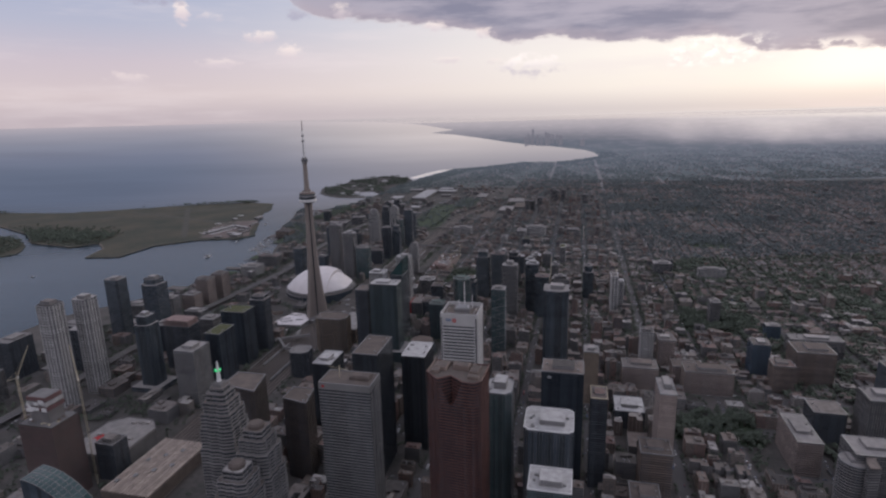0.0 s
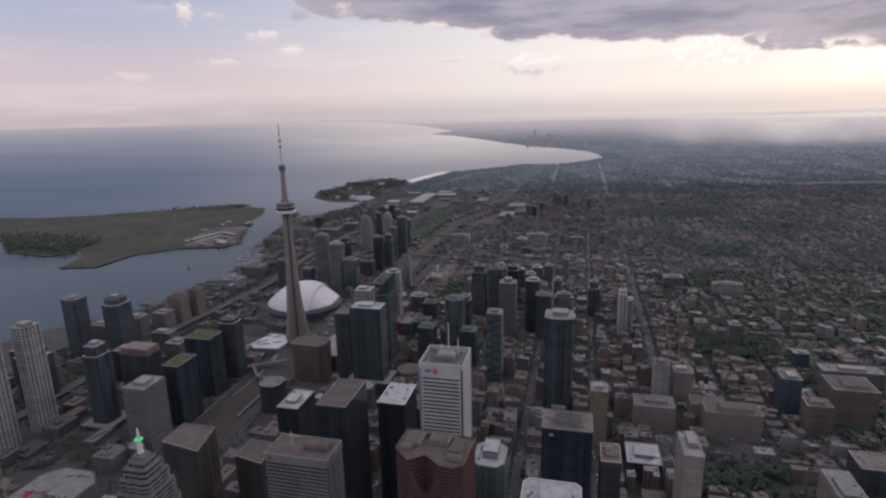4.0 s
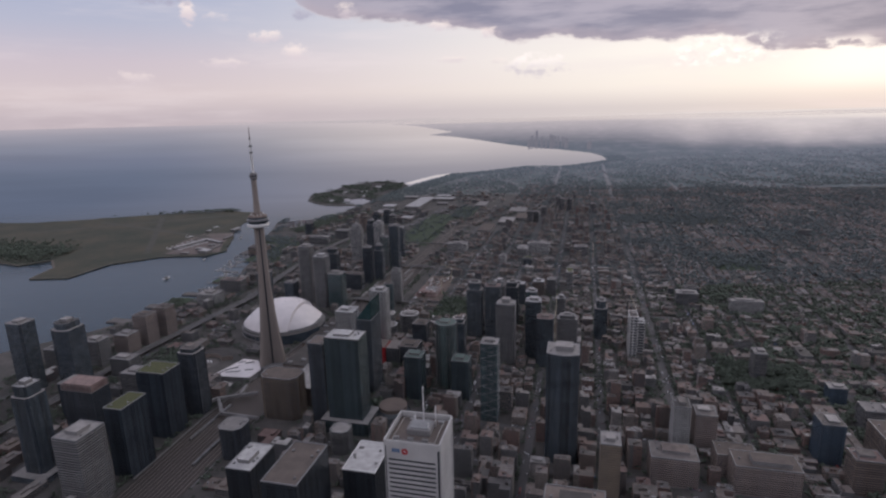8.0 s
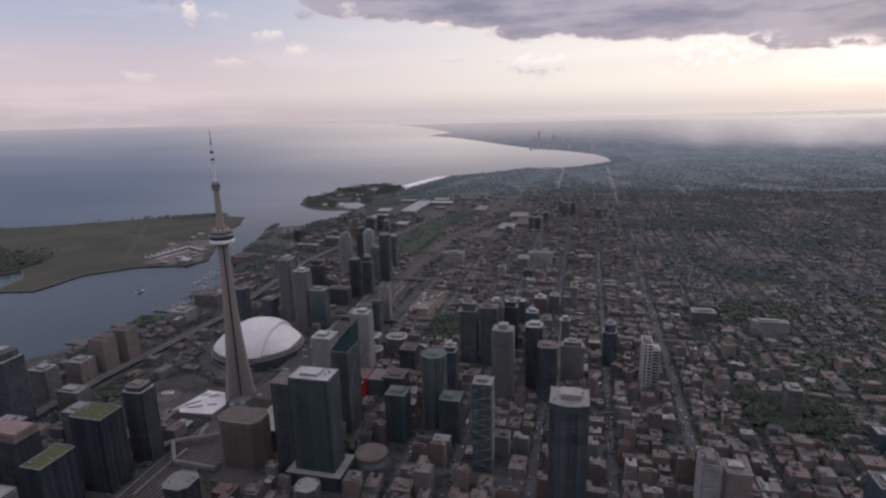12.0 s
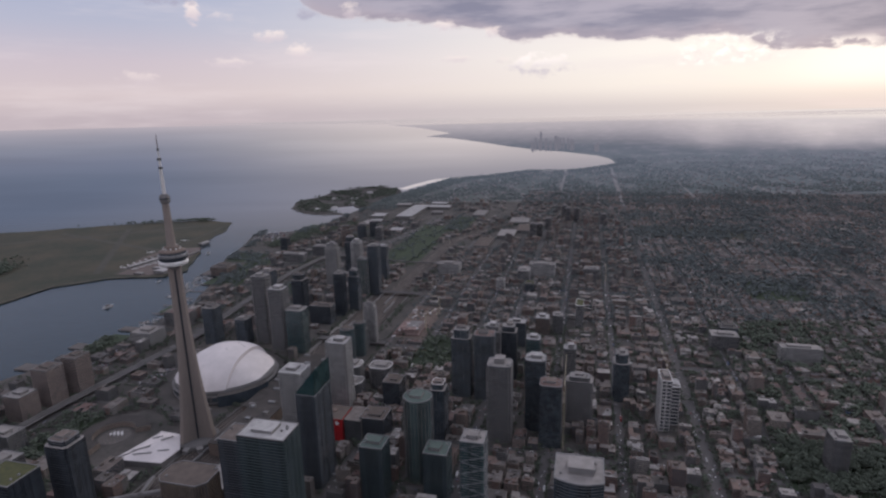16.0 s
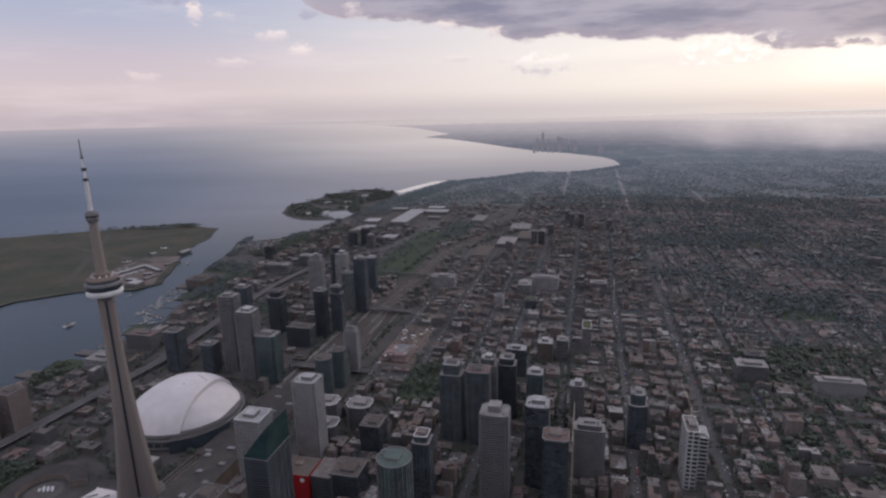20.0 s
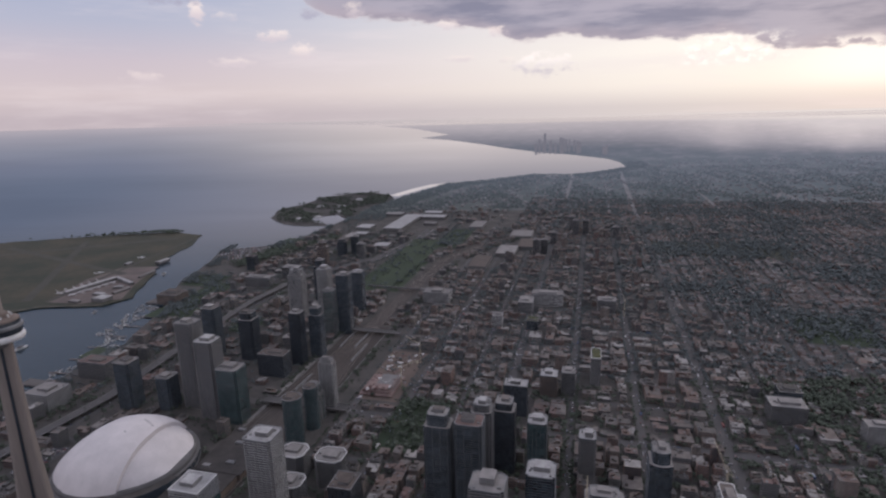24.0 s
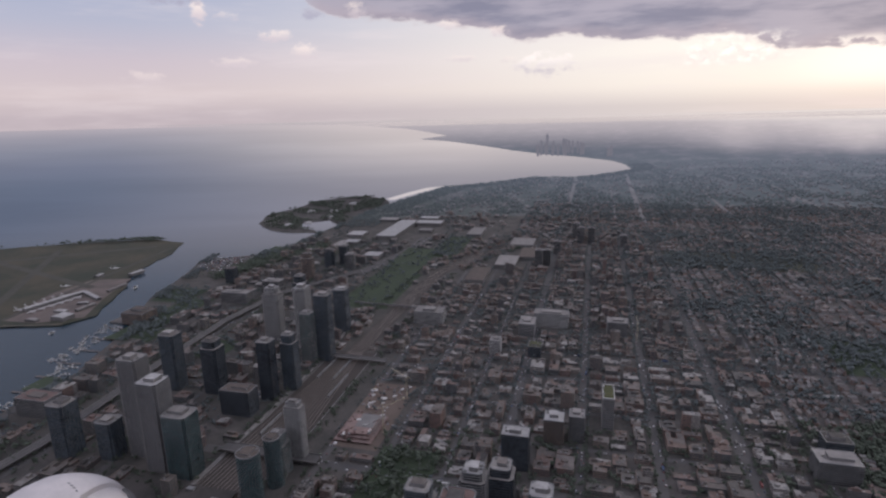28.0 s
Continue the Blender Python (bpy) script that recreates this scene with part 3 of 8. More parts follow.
def outline(shape, w, d):
    if shape == "round":
        return [(w / 2 * math.cos(2 * math.pi * i / 24), d / 2 * math.sin(2 * math.pi * i / 24)) for i in range(24)]
    if shape == "cut":
        c = min(w, d) * .22
        return [(-w / 2 + c, -d / 2), (w / 2 - c, -d / 2), (w / 2, -d / 2 + c), (w / 2, d / 2 - c), (w / 2 - c, d / 2), (-w / 2 + c, d / 2), (-w / 2, d / 2 - c), (-w / 2, -d / 2 + c)]
    if shape == "chamfer":
        c = min(w, d) * .11
        return [(-w / 2 + c, -d / 2), (w / 2 - c, -d / 2), (w / 2, -d / 2 + c), (w / 2, d / 2 - c), (w / 2 - c, d / 2), (-w / 2 + c, d / 2), (-w / 2, d / 2 - c), (-w / 2, -d / 2 + c)]
    if shape == "wedge":
        return [(-w / 2, -d * .3), (w / 2, -d / 2), (w * .3, d / 2), (-w / 2, d / 2)]
    if shape == "notch":
        c = min(w, d) * .09
        return [(-w / 2 + c, -d / 2), (w / 2 - c, -d / 2), (w / 2 - c, -d / 2 + c), (w / 2, -d / 2 + c), (w / 2, d / 2 - c), (w / 2 - c, d / 2 - c), (w / 2 - c, d / 2), (-w / 2 + c, d / 2), (-w / 2 + c, d / 2 - c), (-w / 2, d / 2 - c), (-w / 2, -d / 2 + c), (-w / 2 + c, -d / 2 + c)]
    if shape == "bow":
        n = 8
        front = [(-w / 2 + w * i / n, -d / 2 - d * .16 * math.sin(math.pi * i / n)) for i in range(n + 1)]
        return front + [(w / 2, d / 2), (-w / 2, d / 2)]
    return rect(w, d)


def grown(poly, r):
    """The outline moved outwards by r."""
    out, n = [], len(poly)
    for i in range(n):
        (ax, ay), (bx, by), (cx, cy) = poly[i - 1], poly[i], poly[(i + 1) % n]
        n1 = Vector((by - ay, ax - bx)).normalized()
        n2 = Vector((cy - by, bx - cx)).normalized()
        m = n1 + n2
        k = r * 2 / max(m.length_squared, .3)
        out.append((bx + m.x * k, by + m.y * k))
    return out


# The far country beyond FAR0 is drawn nearer and higher, on the lines of sight from the walk's middle.
HUB, FAR0, FAR1 = (88.0, 500.0, 531.0), 3350.0, 4570.0


def far(x, y, z=0.0):
    f = y - HUB[1]
    if f <= FAR0:
        return (x, y, z)
    z -= (f * f - FAR0 * FAR0) / (2 * 6371000 * .92 * 1.15)
    g = FAR0 + (FAR1 - FAR0) * (1 - math.exp(-(f - FAR0) / (FAR1 - FAR0)))
    k = g / f
    return (HUB[0] + k * (x - HUB[0]), HUB[1] + g, HUB[2] + k * (z - HUB[2]))


def far_size(y):
    """How much smaller a thing at y is drawn."""
    f = y - HUB[1]
    return 1.0 if f <= FAR0 else (FAR0 + (FAR1 - FAR0) * (1 - math.exp(-(f - FAR0) / (FAR1 - FAR0)))) / f


FAR_LINES = [3850 + 60 * i for i in range(8)] + [4400 + 120 * i for i in range(8)] + [5500 + 300 * i for i in range(10)] + [9000, 10000, 11500, 13000, 15000, 18000, 21000, 24000, 27000, 30000, 34000, 38000, 42000, 44500]


def sheet(name, poly, z, material, lines, keep=None, skirt=0.0):
    """A flat polygon cut along lines of equal y, then laid out by far(); keep: (y0, y1) of the piece wanted."""
    bm = bmesh.new()
    vs = [bm.verts.new((x, y, z)) for x, y in poly]
    fc = bm.faces.new(vs)
    if fc.normal.z < 0 or sum((poly[i - 1][0] * p[1] - p[0] * poly[i - 1][1]) for i, p in enumerate(poly)) < 0:
        bmesh.ops.reverse_faces(bm, faces=[fc])
    bmesh.ops.triangulate(bm, faces=bm.faces[:])
    for y in lines:
        bmesh.ops.bisect_plane(bm, geom=bm.verts[:] + bm.edges[:] + bm.faces[:], plane_co=(0, y, 0), plane_no=(0, 1, 0))
    if keep:
        bmesh.ops.bisect_plane(bm, geom=bm.verts[:] + bm.edges[:] + bm.faces[:], plane_co=(0, keep[0], 0), plane_no=(0, 1, 0), clear_inner=True)
        bmesh.ops.bisect_plane(bm, geom=bm.verts[:] + bm.edges[:] + bm.faces[:], plane_co=(0, keep[1], 0), plane_no=(0, 1, 0), clear_outer=True)
    bmesh.ops.recalc_face_normals(bm, faces=bm.faces[:])
    if sum(f.normal.z for f in bm.faces) < 0:
        bmesh.ops.reverse_faces(bm, faces=bm.faces[:])
    if skirt:
        rim = [e for e in bm.edges if e.is_boundary]
        up = bmesh.ops.extrude_edge_only(bm, edges=rim)
        for v in up["geom"]:
            if isinstance(v, bmesh.types.BMVert):
                v.co.z -= skirt
    for v in bm.verts:
        if name == "lake":
            v.co.z -= max(0.0, v.co.y - 9000) * .004
        v.co = far(*v.co)
    me = bpy.data.meshes.new(name)
    bm.to_mesh(me)
    bm.free()
    me.materials.append(material)
    return me


def shoreline(pts, step=60.0, rough=9.0, seed=1):
    """A coast between its corner points, made uneven."""
    rnd = random.Random(seed)
    out = []
    for i, (x, y) in enumerate(pts):
        x2, y2 = pts[(i + 1) % len(pts)]
        n = max(1, min(14, int(math.hypot(x2 - x, y2 - y) / step)))
        for k in range(n):
            t = k / n
            j = rough if k else 0
            out.append((x + (x2 - x) * t + rnd.uniform(-j, j), y + (y2 - y) * t + rnd.uniform(-j, j)))
    return out


def inside(x, y, poly):
    r = False
    for i, (x1, y1) in enumerate(poly):
        x0, y0 = poly[i - 1]
        if (y0 > y) != (y1 > y) and x < (x1 - x0) * (y - y0) / (y1 - y0) + x0:
            r = not r
    return r


# ---- lake and land ----
LAKE = -3.0
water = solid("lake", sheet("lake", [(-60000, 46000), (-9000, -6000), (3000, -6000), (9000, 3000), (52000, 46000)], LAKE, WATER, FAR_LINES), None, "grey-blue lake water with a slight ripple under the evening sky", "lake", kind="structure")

COAST = [(-1000, -5900), (-1060, 0), (-1090, 900), (-1100, 1310), (-1060, 1470), (-966, 1560), (-866, 1652), (-827, 1705), (-788, 1825), (-707, 1888), (-690, 2040), (-660, 2140), (-690, 2370), (-715, 2490), (-770, 2690), (-770, 2890), (-800, 3090), (-615, 3150), (-510, 3340), (-480, 3480), (-420, 3650), (-330, 4000), (-230, 4310), (-100, 4590)]
BAY = [(70, 5010), (250, 5090), (720, 5490), (1070, 5410), (1420, 5710), (1660, 5970), (1730, 6440), (1720, 6870), (1480, 7530), (1240, 7900), (940, 8790), (610, 10070), (150, 11590), (-360, 12540), (170, 13930), (-700, 18500), (-1130, 20300), (-4020, 28130), (-9000, 34000), (-22000, 44500)]
LAND = shoreline(COAST, 70, 7, 3)[:-14] + COAST[-1:] + BAY + [(52000, 44500), (9000, 3000), (3000, -5900)]
SEAM = 3850.0
ground = solid("ground", sheet("ground", LAND, 0.0, CITY_GROUND, FAR_LINES, (-5900, SEAM), 3.0), None, "grey-brown city ground of asphalt, lots and yards", "ground", kind="structure")
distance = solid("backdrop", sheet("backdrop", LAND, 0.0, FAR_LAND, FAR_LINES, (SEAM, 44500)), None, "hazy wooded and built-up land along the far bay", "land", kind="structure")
ISLAND = [(-2600, 3290), (-2120, 3230), (-1620, 3380), (-1190, 3480), (-1005, 3390), (-965, 3150), (-965, 2910), (-890, 2690), (-838, 2500), (-890, 2430), (-1070, 2420), (-1210, 2330), (-1260, 2150), (-1390, 2150), (-1400, 2290), (-1480, 2400), (-1560, 2330), (-1800, 2440), (-1980, 2660), (-2300, 2890), (-3600, 2900), (-3600, 3300)]
solid("island", sheet("island", shoreline(ISLAND, 60, 10, 5), 0.0, GRASS, [], None, 3.0), None, "flat grassy island with an airfield and wooded shores", "island", kind="structure")
ISLET = [(-2350, 2600), (-2050, 2600), (-1930, 2540), (-1790, 2390), (-1720, 2240), (-1790, 2150), (-2350, 2000)]
solid("islet", sheet("islet", shoreline(ISLET, 60, 10, 6), -0.2, GRASS, [], None, 3.0), None, "small wooded island in the lake", "island", kind="structure")
SPIT = [(-815, 3790), (-838, 4060), (-752, 4200), (-692, 4490), (-571, 4590), (-406, 4685), (-262, 4520), (-222, 4330), (-316, 4010), (-385, 3700), (-468, 3838), (-600, 3780), (-560, 3645), (-492, 3602), (-462, 3545), (-575, 3548), (-697, 3612)]
solid("headland", sheet("headland", shoreline(SPIT, 50, 9, 7), -0.1, CITY_GROUND, FAR_LINES, None, 3.0), None, "low green landfill islands by the shore", "island", kind="structure")

# ---- tower blocks ----
#          glass, band, mullion, storey, bay, band share, band proud, mullion proud
PALE_WHITE = mat("pale_cladding", (.40, .39, .385), (.31, .30, .295), rough=.7, vary=.12)
BAND_DARK = mat("dark_spandrel", (.108, .117, .13), (.075, .082, .092), rough=.5, scale=.05, vary=.3)
TAN_STONE = mat("tan_stone", (.25, .20, .155), (.19, .155, .12), rough=.85, scale=.06)
STYLES = {
    "teal": (GLASS_TEAL, BAND_DARK, GREY_METAL, 3.2, 3.0, .26, .10, .12),
    "blue": (GLASS_BLUE, BAND_DARK, GREY_METAL, 3.2, 3.2, .24, .10, .10),
    "dark": (GLASS_DARK, BAND_DARK, BLACK_STEEL, 3.6, 2.6, .26, .08, .18),
    "office": (GLASS_DARK, PALE_CONCRETE, GREY_METAL, 4.0, 3.4, .46, .40, .10),
    "condo": (GLASS_DARK, PALE_CONCRETE, GREY_CONCRETE, 3.4, 4.2, .34, .9, .5),
    "slab": (GLASS_DARK, GREY_CONCRETE, GREY_CONCRETE, 3.3, 3.6, .42, .5, .4),
    "pale": (GLASS_GREY, PALE_WHITE, PALE_WHITE, 3.4, 3.6, .40, .35, .4),
    "piers": (GLASS_DARK, GREY_CONCRETE, PALE_CONCRETE, 3.6, 3.4, .28, .15, .7),
    "brown": (GLASS_DARK, BROWN_STONE, BROWN_STONE, 3.6, 3.6, .48, .3, .3),
    "green": (GLASS_TEAL, PALE_CONCRETE, GREY_METAL, 3.4, 3.4, .26, .8, .2),
    "navy": (GLASS_DARK, BAND_DARK, BLACK_STEEL, 3.8, 2.8, .30, .06, .12),
    "jade": (GLASS_TEAL, GLASS_DARK, BLACK_STEEL, 3.8, 2.8, .34, .06, .12),
    "white": (GLASS_DARK, WHITE_STONE, WHITE_STONE, 3.6, 1.6, .55, .35, .3),
    "bluebox": (GLASS_BLUE, BLUE_CLAD, BLUE_CLAD, 3.2, 3.0, .4, .2, .3),
    "twist": (GLASS_DARK, PALE_WHITE, PALE_WHITE, 5.2, 6.0, .36, .9, .7),
}
PALE_EDGE = mat("pale_slab_edge", (.17, .18, .19), (.12, .13, .14), rough=.6, scale=.05, vary=.2)
NAVY_BAND = mat("navy_spandrel", (.030, .040, .052), (.020, .028, .038), rough=.35, scale=.05, vary=.25)
JADE_BAND = mat("jade_spandrel", (.066, .096, .094), (.05, .075, .074), rough=.4, scale=.05)
STYLES["navy"] = (GLASS_DARK, NAVY_BAND, BLACK_STEEL, 3.8, 2.8, .30, .06, .10)
STYLES["jade"] = (GLASS_DARK, JADE_BAND, NAVY_BAND, 3.9, 3.2, .30, .35, .06)
STYLES["deepteal"] = (GLASS_DARK, JADE_BAND, NAVY_BAND, 3.3, 3.0, .24, .25, .05)
ROSE_STONE = mat("rose_concrete", (.31, .255, .23), (.24, .195, .175), rough=.85, scale=.06, vary=.12)
BRONZE = mat("bronze_spandrel", (.085, .066, .055), (.06, .047, .04), rough=.5, scale=.05, vary=.15)
STYLES["bronze"] = (GLASS_DARK, BRONZE, BRONZE, 3.8, 2.8, .42, .08, .2)
STYLES["plainslab"] = (GLASS_GREY, ROSE_STONE, ROSE_STONE, 3.6, 6.0, .86, .06, .05)
STYLES["raked"] = (GLASS_DARK, PALE_EDGE, NAVY_BAND, 3.3, 3.0, .17, .2, .06)
STYLES["ribbed"] = (GLASS_TEAL, PALE_CONCRETE, PALE_CONCRETE, 3.4, 4.6, .18, .1, .8)
STYLES["rose"] = (GLASS_DARK, ROSE_STONE, ROSE_STONE, 3.4, 3.4, .5, .25, .5)
SAPPHIRE = mat("sapphire_glass", (.020, .028, .036), (.042, .054, .065), rough=.14, scale=.04, island=.6, ior=1.5)
STYLES["sapphire"] = (SAPPHIRE, PALE_EDGE, NAVY_BAND, 3.4, 3.0, .13, .3, .12)
STYLES["lattice"] = (GLASS_TEAL, PALE_EDGE, NAVY_BAND, 3.4, 3.0, .16, .35, .08)
STYLES["finned"] = (SAPPHIRE, PALE_EDGE, PALE_EDGE, 3.3, 5.6, .24, .35, .7)
STYLES["gold"] = (GLASS_DARK, TAN_STONE, TAN_STONE, 3.6, 3.4, .72, .12, .1)
STYLES["tan"] = (GLASS_DARK, BROWN_STONE, TAN_STONE, 3.6, 3.2, .3, .12, .8)
STYLES["frame"] = (GLASS_DARK, WHITE_STONE, WHITE_STONE, 6.6, 5.2, .34, .3, .5)
STYLES["blank"] = (GLASS_DARK, PALE_CONCRETE, PALE_CONCRETE, 3.6, 3.0, .8, .12, .1)
STOREYS = {}


def storey_mesh(shape, w, d, style, poly=None, coarse=False):
    """One floor of a facade: a band, a row of panes set back behind it, and a mullion at each bay."""
    key = (shape, round(w, 1), round(d, 1), style, coarse)
    if key in STOREYS:
        return STOREYS[key]
    glass, band, mull, hs, bay, share, bp, mp = STYLES[style]
    if coarse:
        bay *= 1.7
    poly = poly or outline(shape, w, d)
    b = Build()
    zb = hs * share
    out = grown(poly, bp)
    b.prism(out, 0.0, zb, 1, 1, True)
    n = len(poly)
    for i in range(n):
        (ax, ay), (bx, by) = poly[i], poly[(i + 1) % n]
        ln = math.hypot(bx - ax, by - ay)
        k = max(1, min(26, round(ln / bay)))
        nx, ny = (by - ay) / ln, (ax - bx) / ln
        tx, ty = (bx - ax) / ln, (by - ay) / ln
        for q in range(k):
            x0, y0, x1, y1 = ax + (bx - ax) * q / k, ay + (by - ay) * q / k, ax + (bx - ax) * (q + 1) / k, ay + (by - ay) * (q + 1) / k
            b.face([(x0, y0, zb), (x1, y1, zb), (x1, y1, hs), (x0, y0, hs)], 0)
            g = {"piers": .45, "frame": .9, "tan": .4, "twist": 1.3}.get(style, .14)
            b.face([(x0 + nx * mp - tx * g, y0 + ny * mp - ty * g, zb), (x0 + nx * mp + tx * g, y0 + ny * mp + ty * g, zb), (x0 + nx * mp + tx * g, y0 + ny * mp + ty * g, hs), (x0 + nx * mp - tx * g, y0 + ny * mp - ty * g, hs)], 2)
            for sgn in (-1, 1):
                b.face([(x0 + sgn * tx * g, y0 + sgn * ty * g, zb), (x0 + nx * mp + sgn * tx * g, y0 + ny * mp + sgn * ty * g, zb), (x0 + nx * mp + sgn * tx * g, y0 + ny * mp + sgn * ty * g, hs), (x0 + sgn * tx * g, y0 + sgn * ty * g, hs)], 2)
    STOREYS[key] = b.mesh("storey", [glass, band, mull])
    return STOREYS[key]


FOOT = []          # footprints taken: x, y, radius


def take(x, y, w, d):
    FOOT.append((x, y, max(w, d) * .62))


ROOF_KIT = {}


def roof_unit(kind):
    """Small plant on a roof: a louvred box or a round fan housing."""
    if kind in ROOF_KIT:
        return ROOF_KIT[kind]
    b = Build()
    if kind == "box":
        b.box(0, 0, 0, 3.2, 2.2, 1.5, 0)
        b.box(0, 0, 1.5, 2.4, 1.4, .5, 1)
        for i in range(4):
            b.box(-1.2 + i * .8, -1.14, .3, .5, .1, .9, 1)
    else:
        b.lathe([(1.5, 0), (1.5, 1.4), (1.2, 1.6), (1.2, 2.0), (.3, 2.0)], 12, 0)
    ROOF_KIT[kind] = b.mesh("roof_unit", [PALE_CONCRETE, GREY_METAL])
    return ROOF_KIT[kind]


def crown(t, poly, h, roof, pent, rnd, units=3, rim=WHITE_METAL, pent_mat=None, rimh=1.1):
    """Roof deck, parapet, penthouse and plant on top of a tower whose facade ends at h."""
    b = Build()
    b.prism(poly, h - .3, h + .2, 0, 0)
    deck = part("roof", b, roof, t)
    b = Build()
    out, inn = grown(poly, .35), grown(poly, -.5)
    n = len(poly)
    for i in range(n):
        j = (i + 1) % n
        for p, q, z0, z1 in ((out, out, h - .4, h + rimh), (inn, inn, h + .2, h + rimh)):
            f = [(p[i][0], p[i][1], z0), (p[j][0], p[j][1], z0), (q[j][0], q[j][1], z1), (q[i][0], q[i][1], z1)]
            b.face(f if p is out else f[::-1], 0)
        b.face([(out[i][0], out[i][1], h + rimh), (out[j][0], out[j][1], h + rimh), (inn[j][0], inn[j][1], h + rimh), (inn[i][0], inn[i][1], h + rimh)], 0)
    part("parapet", b, rim, t)
    xs, ys = [p[0] for p in poly], [p[1] for p in poly]
    w, d = max(xs) - min(xs), max(ys) - min(ys)
    if pent:
        b = Build()
        pw, pd, ph = w * rnd.uniform(.42, .6), d * rnd.uniform(.4, .55), pent
        ox, oy = rnd.uniform(-.08, .08) * w, rnd.uniform(-.08, .08) * d
        b.prism(rect(pw, pd, ox, oy), h + .2, h + ph, 0, 1)
        for i in range(int(pw / 2.4)):
            b.box(ox - pw / 2 + 1.2 + i * 2.4, oy - pd / 2 - .1, h + ph * .3, 1.5, .2, ph * .5, 2)
        b.prism(grown(rect(pw, pd, ox, oy), .2), h + ph - .5, h + ph + .1, 0, 1, True)
        part("penthouse", b, [pent_mat or PALE_CONCRETE, roof, GREY_METAL], t)
    for i in range(units):
        s = rnd.choice((-1, 1))
        part("roof_unit", roof_unit(rnd.choice(("box", "box", "fan"))), None, deck, at=(s * w * rnd.uniform(.30, .40), d * rnd.uniform(-.38, .38), h + .2), rot=rnd.choice((0, 90)))


TSEED = [0]


def solid_core(poly, z0, z1):
    b = Build()
    b.prism(poly, z0, z1, 0, 0)
    return b


def stacked(me, z0, hs, n, base):
    """One storey's mesh piled up n times into a single facade."""
    nv = len(me.vertices)
    co = np.empty(nv * 3)
    me.vertices.foreach_get("co", co)
    co = co.reshape(-1, 3)
    V = np.concatenate([co * (1, 1, hs / base) + (0, 0, z0 + i * hs) for i in range(n)])
    F = [tuple(p.vertices) for p in me.polygons]
    M = [p.material_index for p in me.polygons]
    out = bpy.data.meshes.new("facade")
    out.from_pydata(V.tolist(), [], [tuple(v + i * nv for v in f) for i in range(n) for f in F])
    for ma in me.materials:
        out.materials.append(ma)
    out.polygons.foreach_set("material_index", M * n)
    return out


def tower(label, x, y, w, d, h, style="teal", shape="box", rot=GRID, roof=None, pent=5.0, name="tower_block", category="tower", podium=None, units=3, rim=None, group="", balcony=0):
    """A tower block whose facade is built storey by storey; x, y: its middle."""
    TSEED[0] += 1
    rnd = random.Random(TSEED[0])
    t = thing(name, x, y, 0, rot, label, category, group)
    take(x, y, w, d)
    hs = STYLES[style][3]
    poly = outline(shape, w, d)
    coarse = y > 1330
    me = storey_mesh(shape, w, d, style, None, coarse)
    step = 0.0
    if name == "condominium_tower" and h > 60 and rnd.random() < .3:
        step = hs * rnd.randint(2, 5)
    n = max(2, round(h / hs))
    z0 = 0.0
    if podium:
        pw, pd, ph, pstyle = podium
        pm = storey_mesh("box", pw, pd, pstyle)
        k = max(1, round(ph / STYLES[pstyle][3]))
        for i in range(k):
            part("podium_storey", pm, None, t, at=(0, 0, i * STYLES[pstyle][3]))
        z0 = k * STYLES[pstyle][3]
        b = Build()
        b.prism(rect(pw, pd), z0 - .2, z0 + .3, 0, 0)
        part("podium_roof", b, ROOF_PALE, t)
        take(x, y, pw, pd)
    b = Build()
    b.prism(grown(poly, -.35), 0, h - step - .1, 0, 0)
    part("core", b, GREY_CONCRETE, t)
    if step:
        top = outline(shape, w * .74, d * .78)
        tm = storey_mesh(shape, w * .74, d * .78, style, None, coarse)
        b = Build()
        b.prism(poly, h - step - .2, h - step + .3, 0, 0)
        part("terrace", b, ROOF_PALE, t)
        for i in range(round(step / hs)):
            part("top_storey", tm, None, t, at=(0, 0, h - step + i * hs))
        part("core", solid_core(grown(top, -.35), h - step, h - .1), GREY_CONCRETE, t)
        h2, h = h, h - step
    n = max(2, round((h - z0) / hs))
    if coarse:
        part("facade", stacked(me, z0, (h - z0) / n, n, STYLES[style][3]), None, t)
    for i in range(0 if coarse else n):
        ob = part("storey", me, None, t, at=(0, 0, z0 + i * (h - z0) / n))
        ob.scale = (1, 1, (h - z0) / n / STYLES[style][3])
    if step:
        h, poly = h2, top
    crown(t, poly, h, roof or ROOF_FLAT, pent, rnd, units, rim or GREY_METAL)
    return t

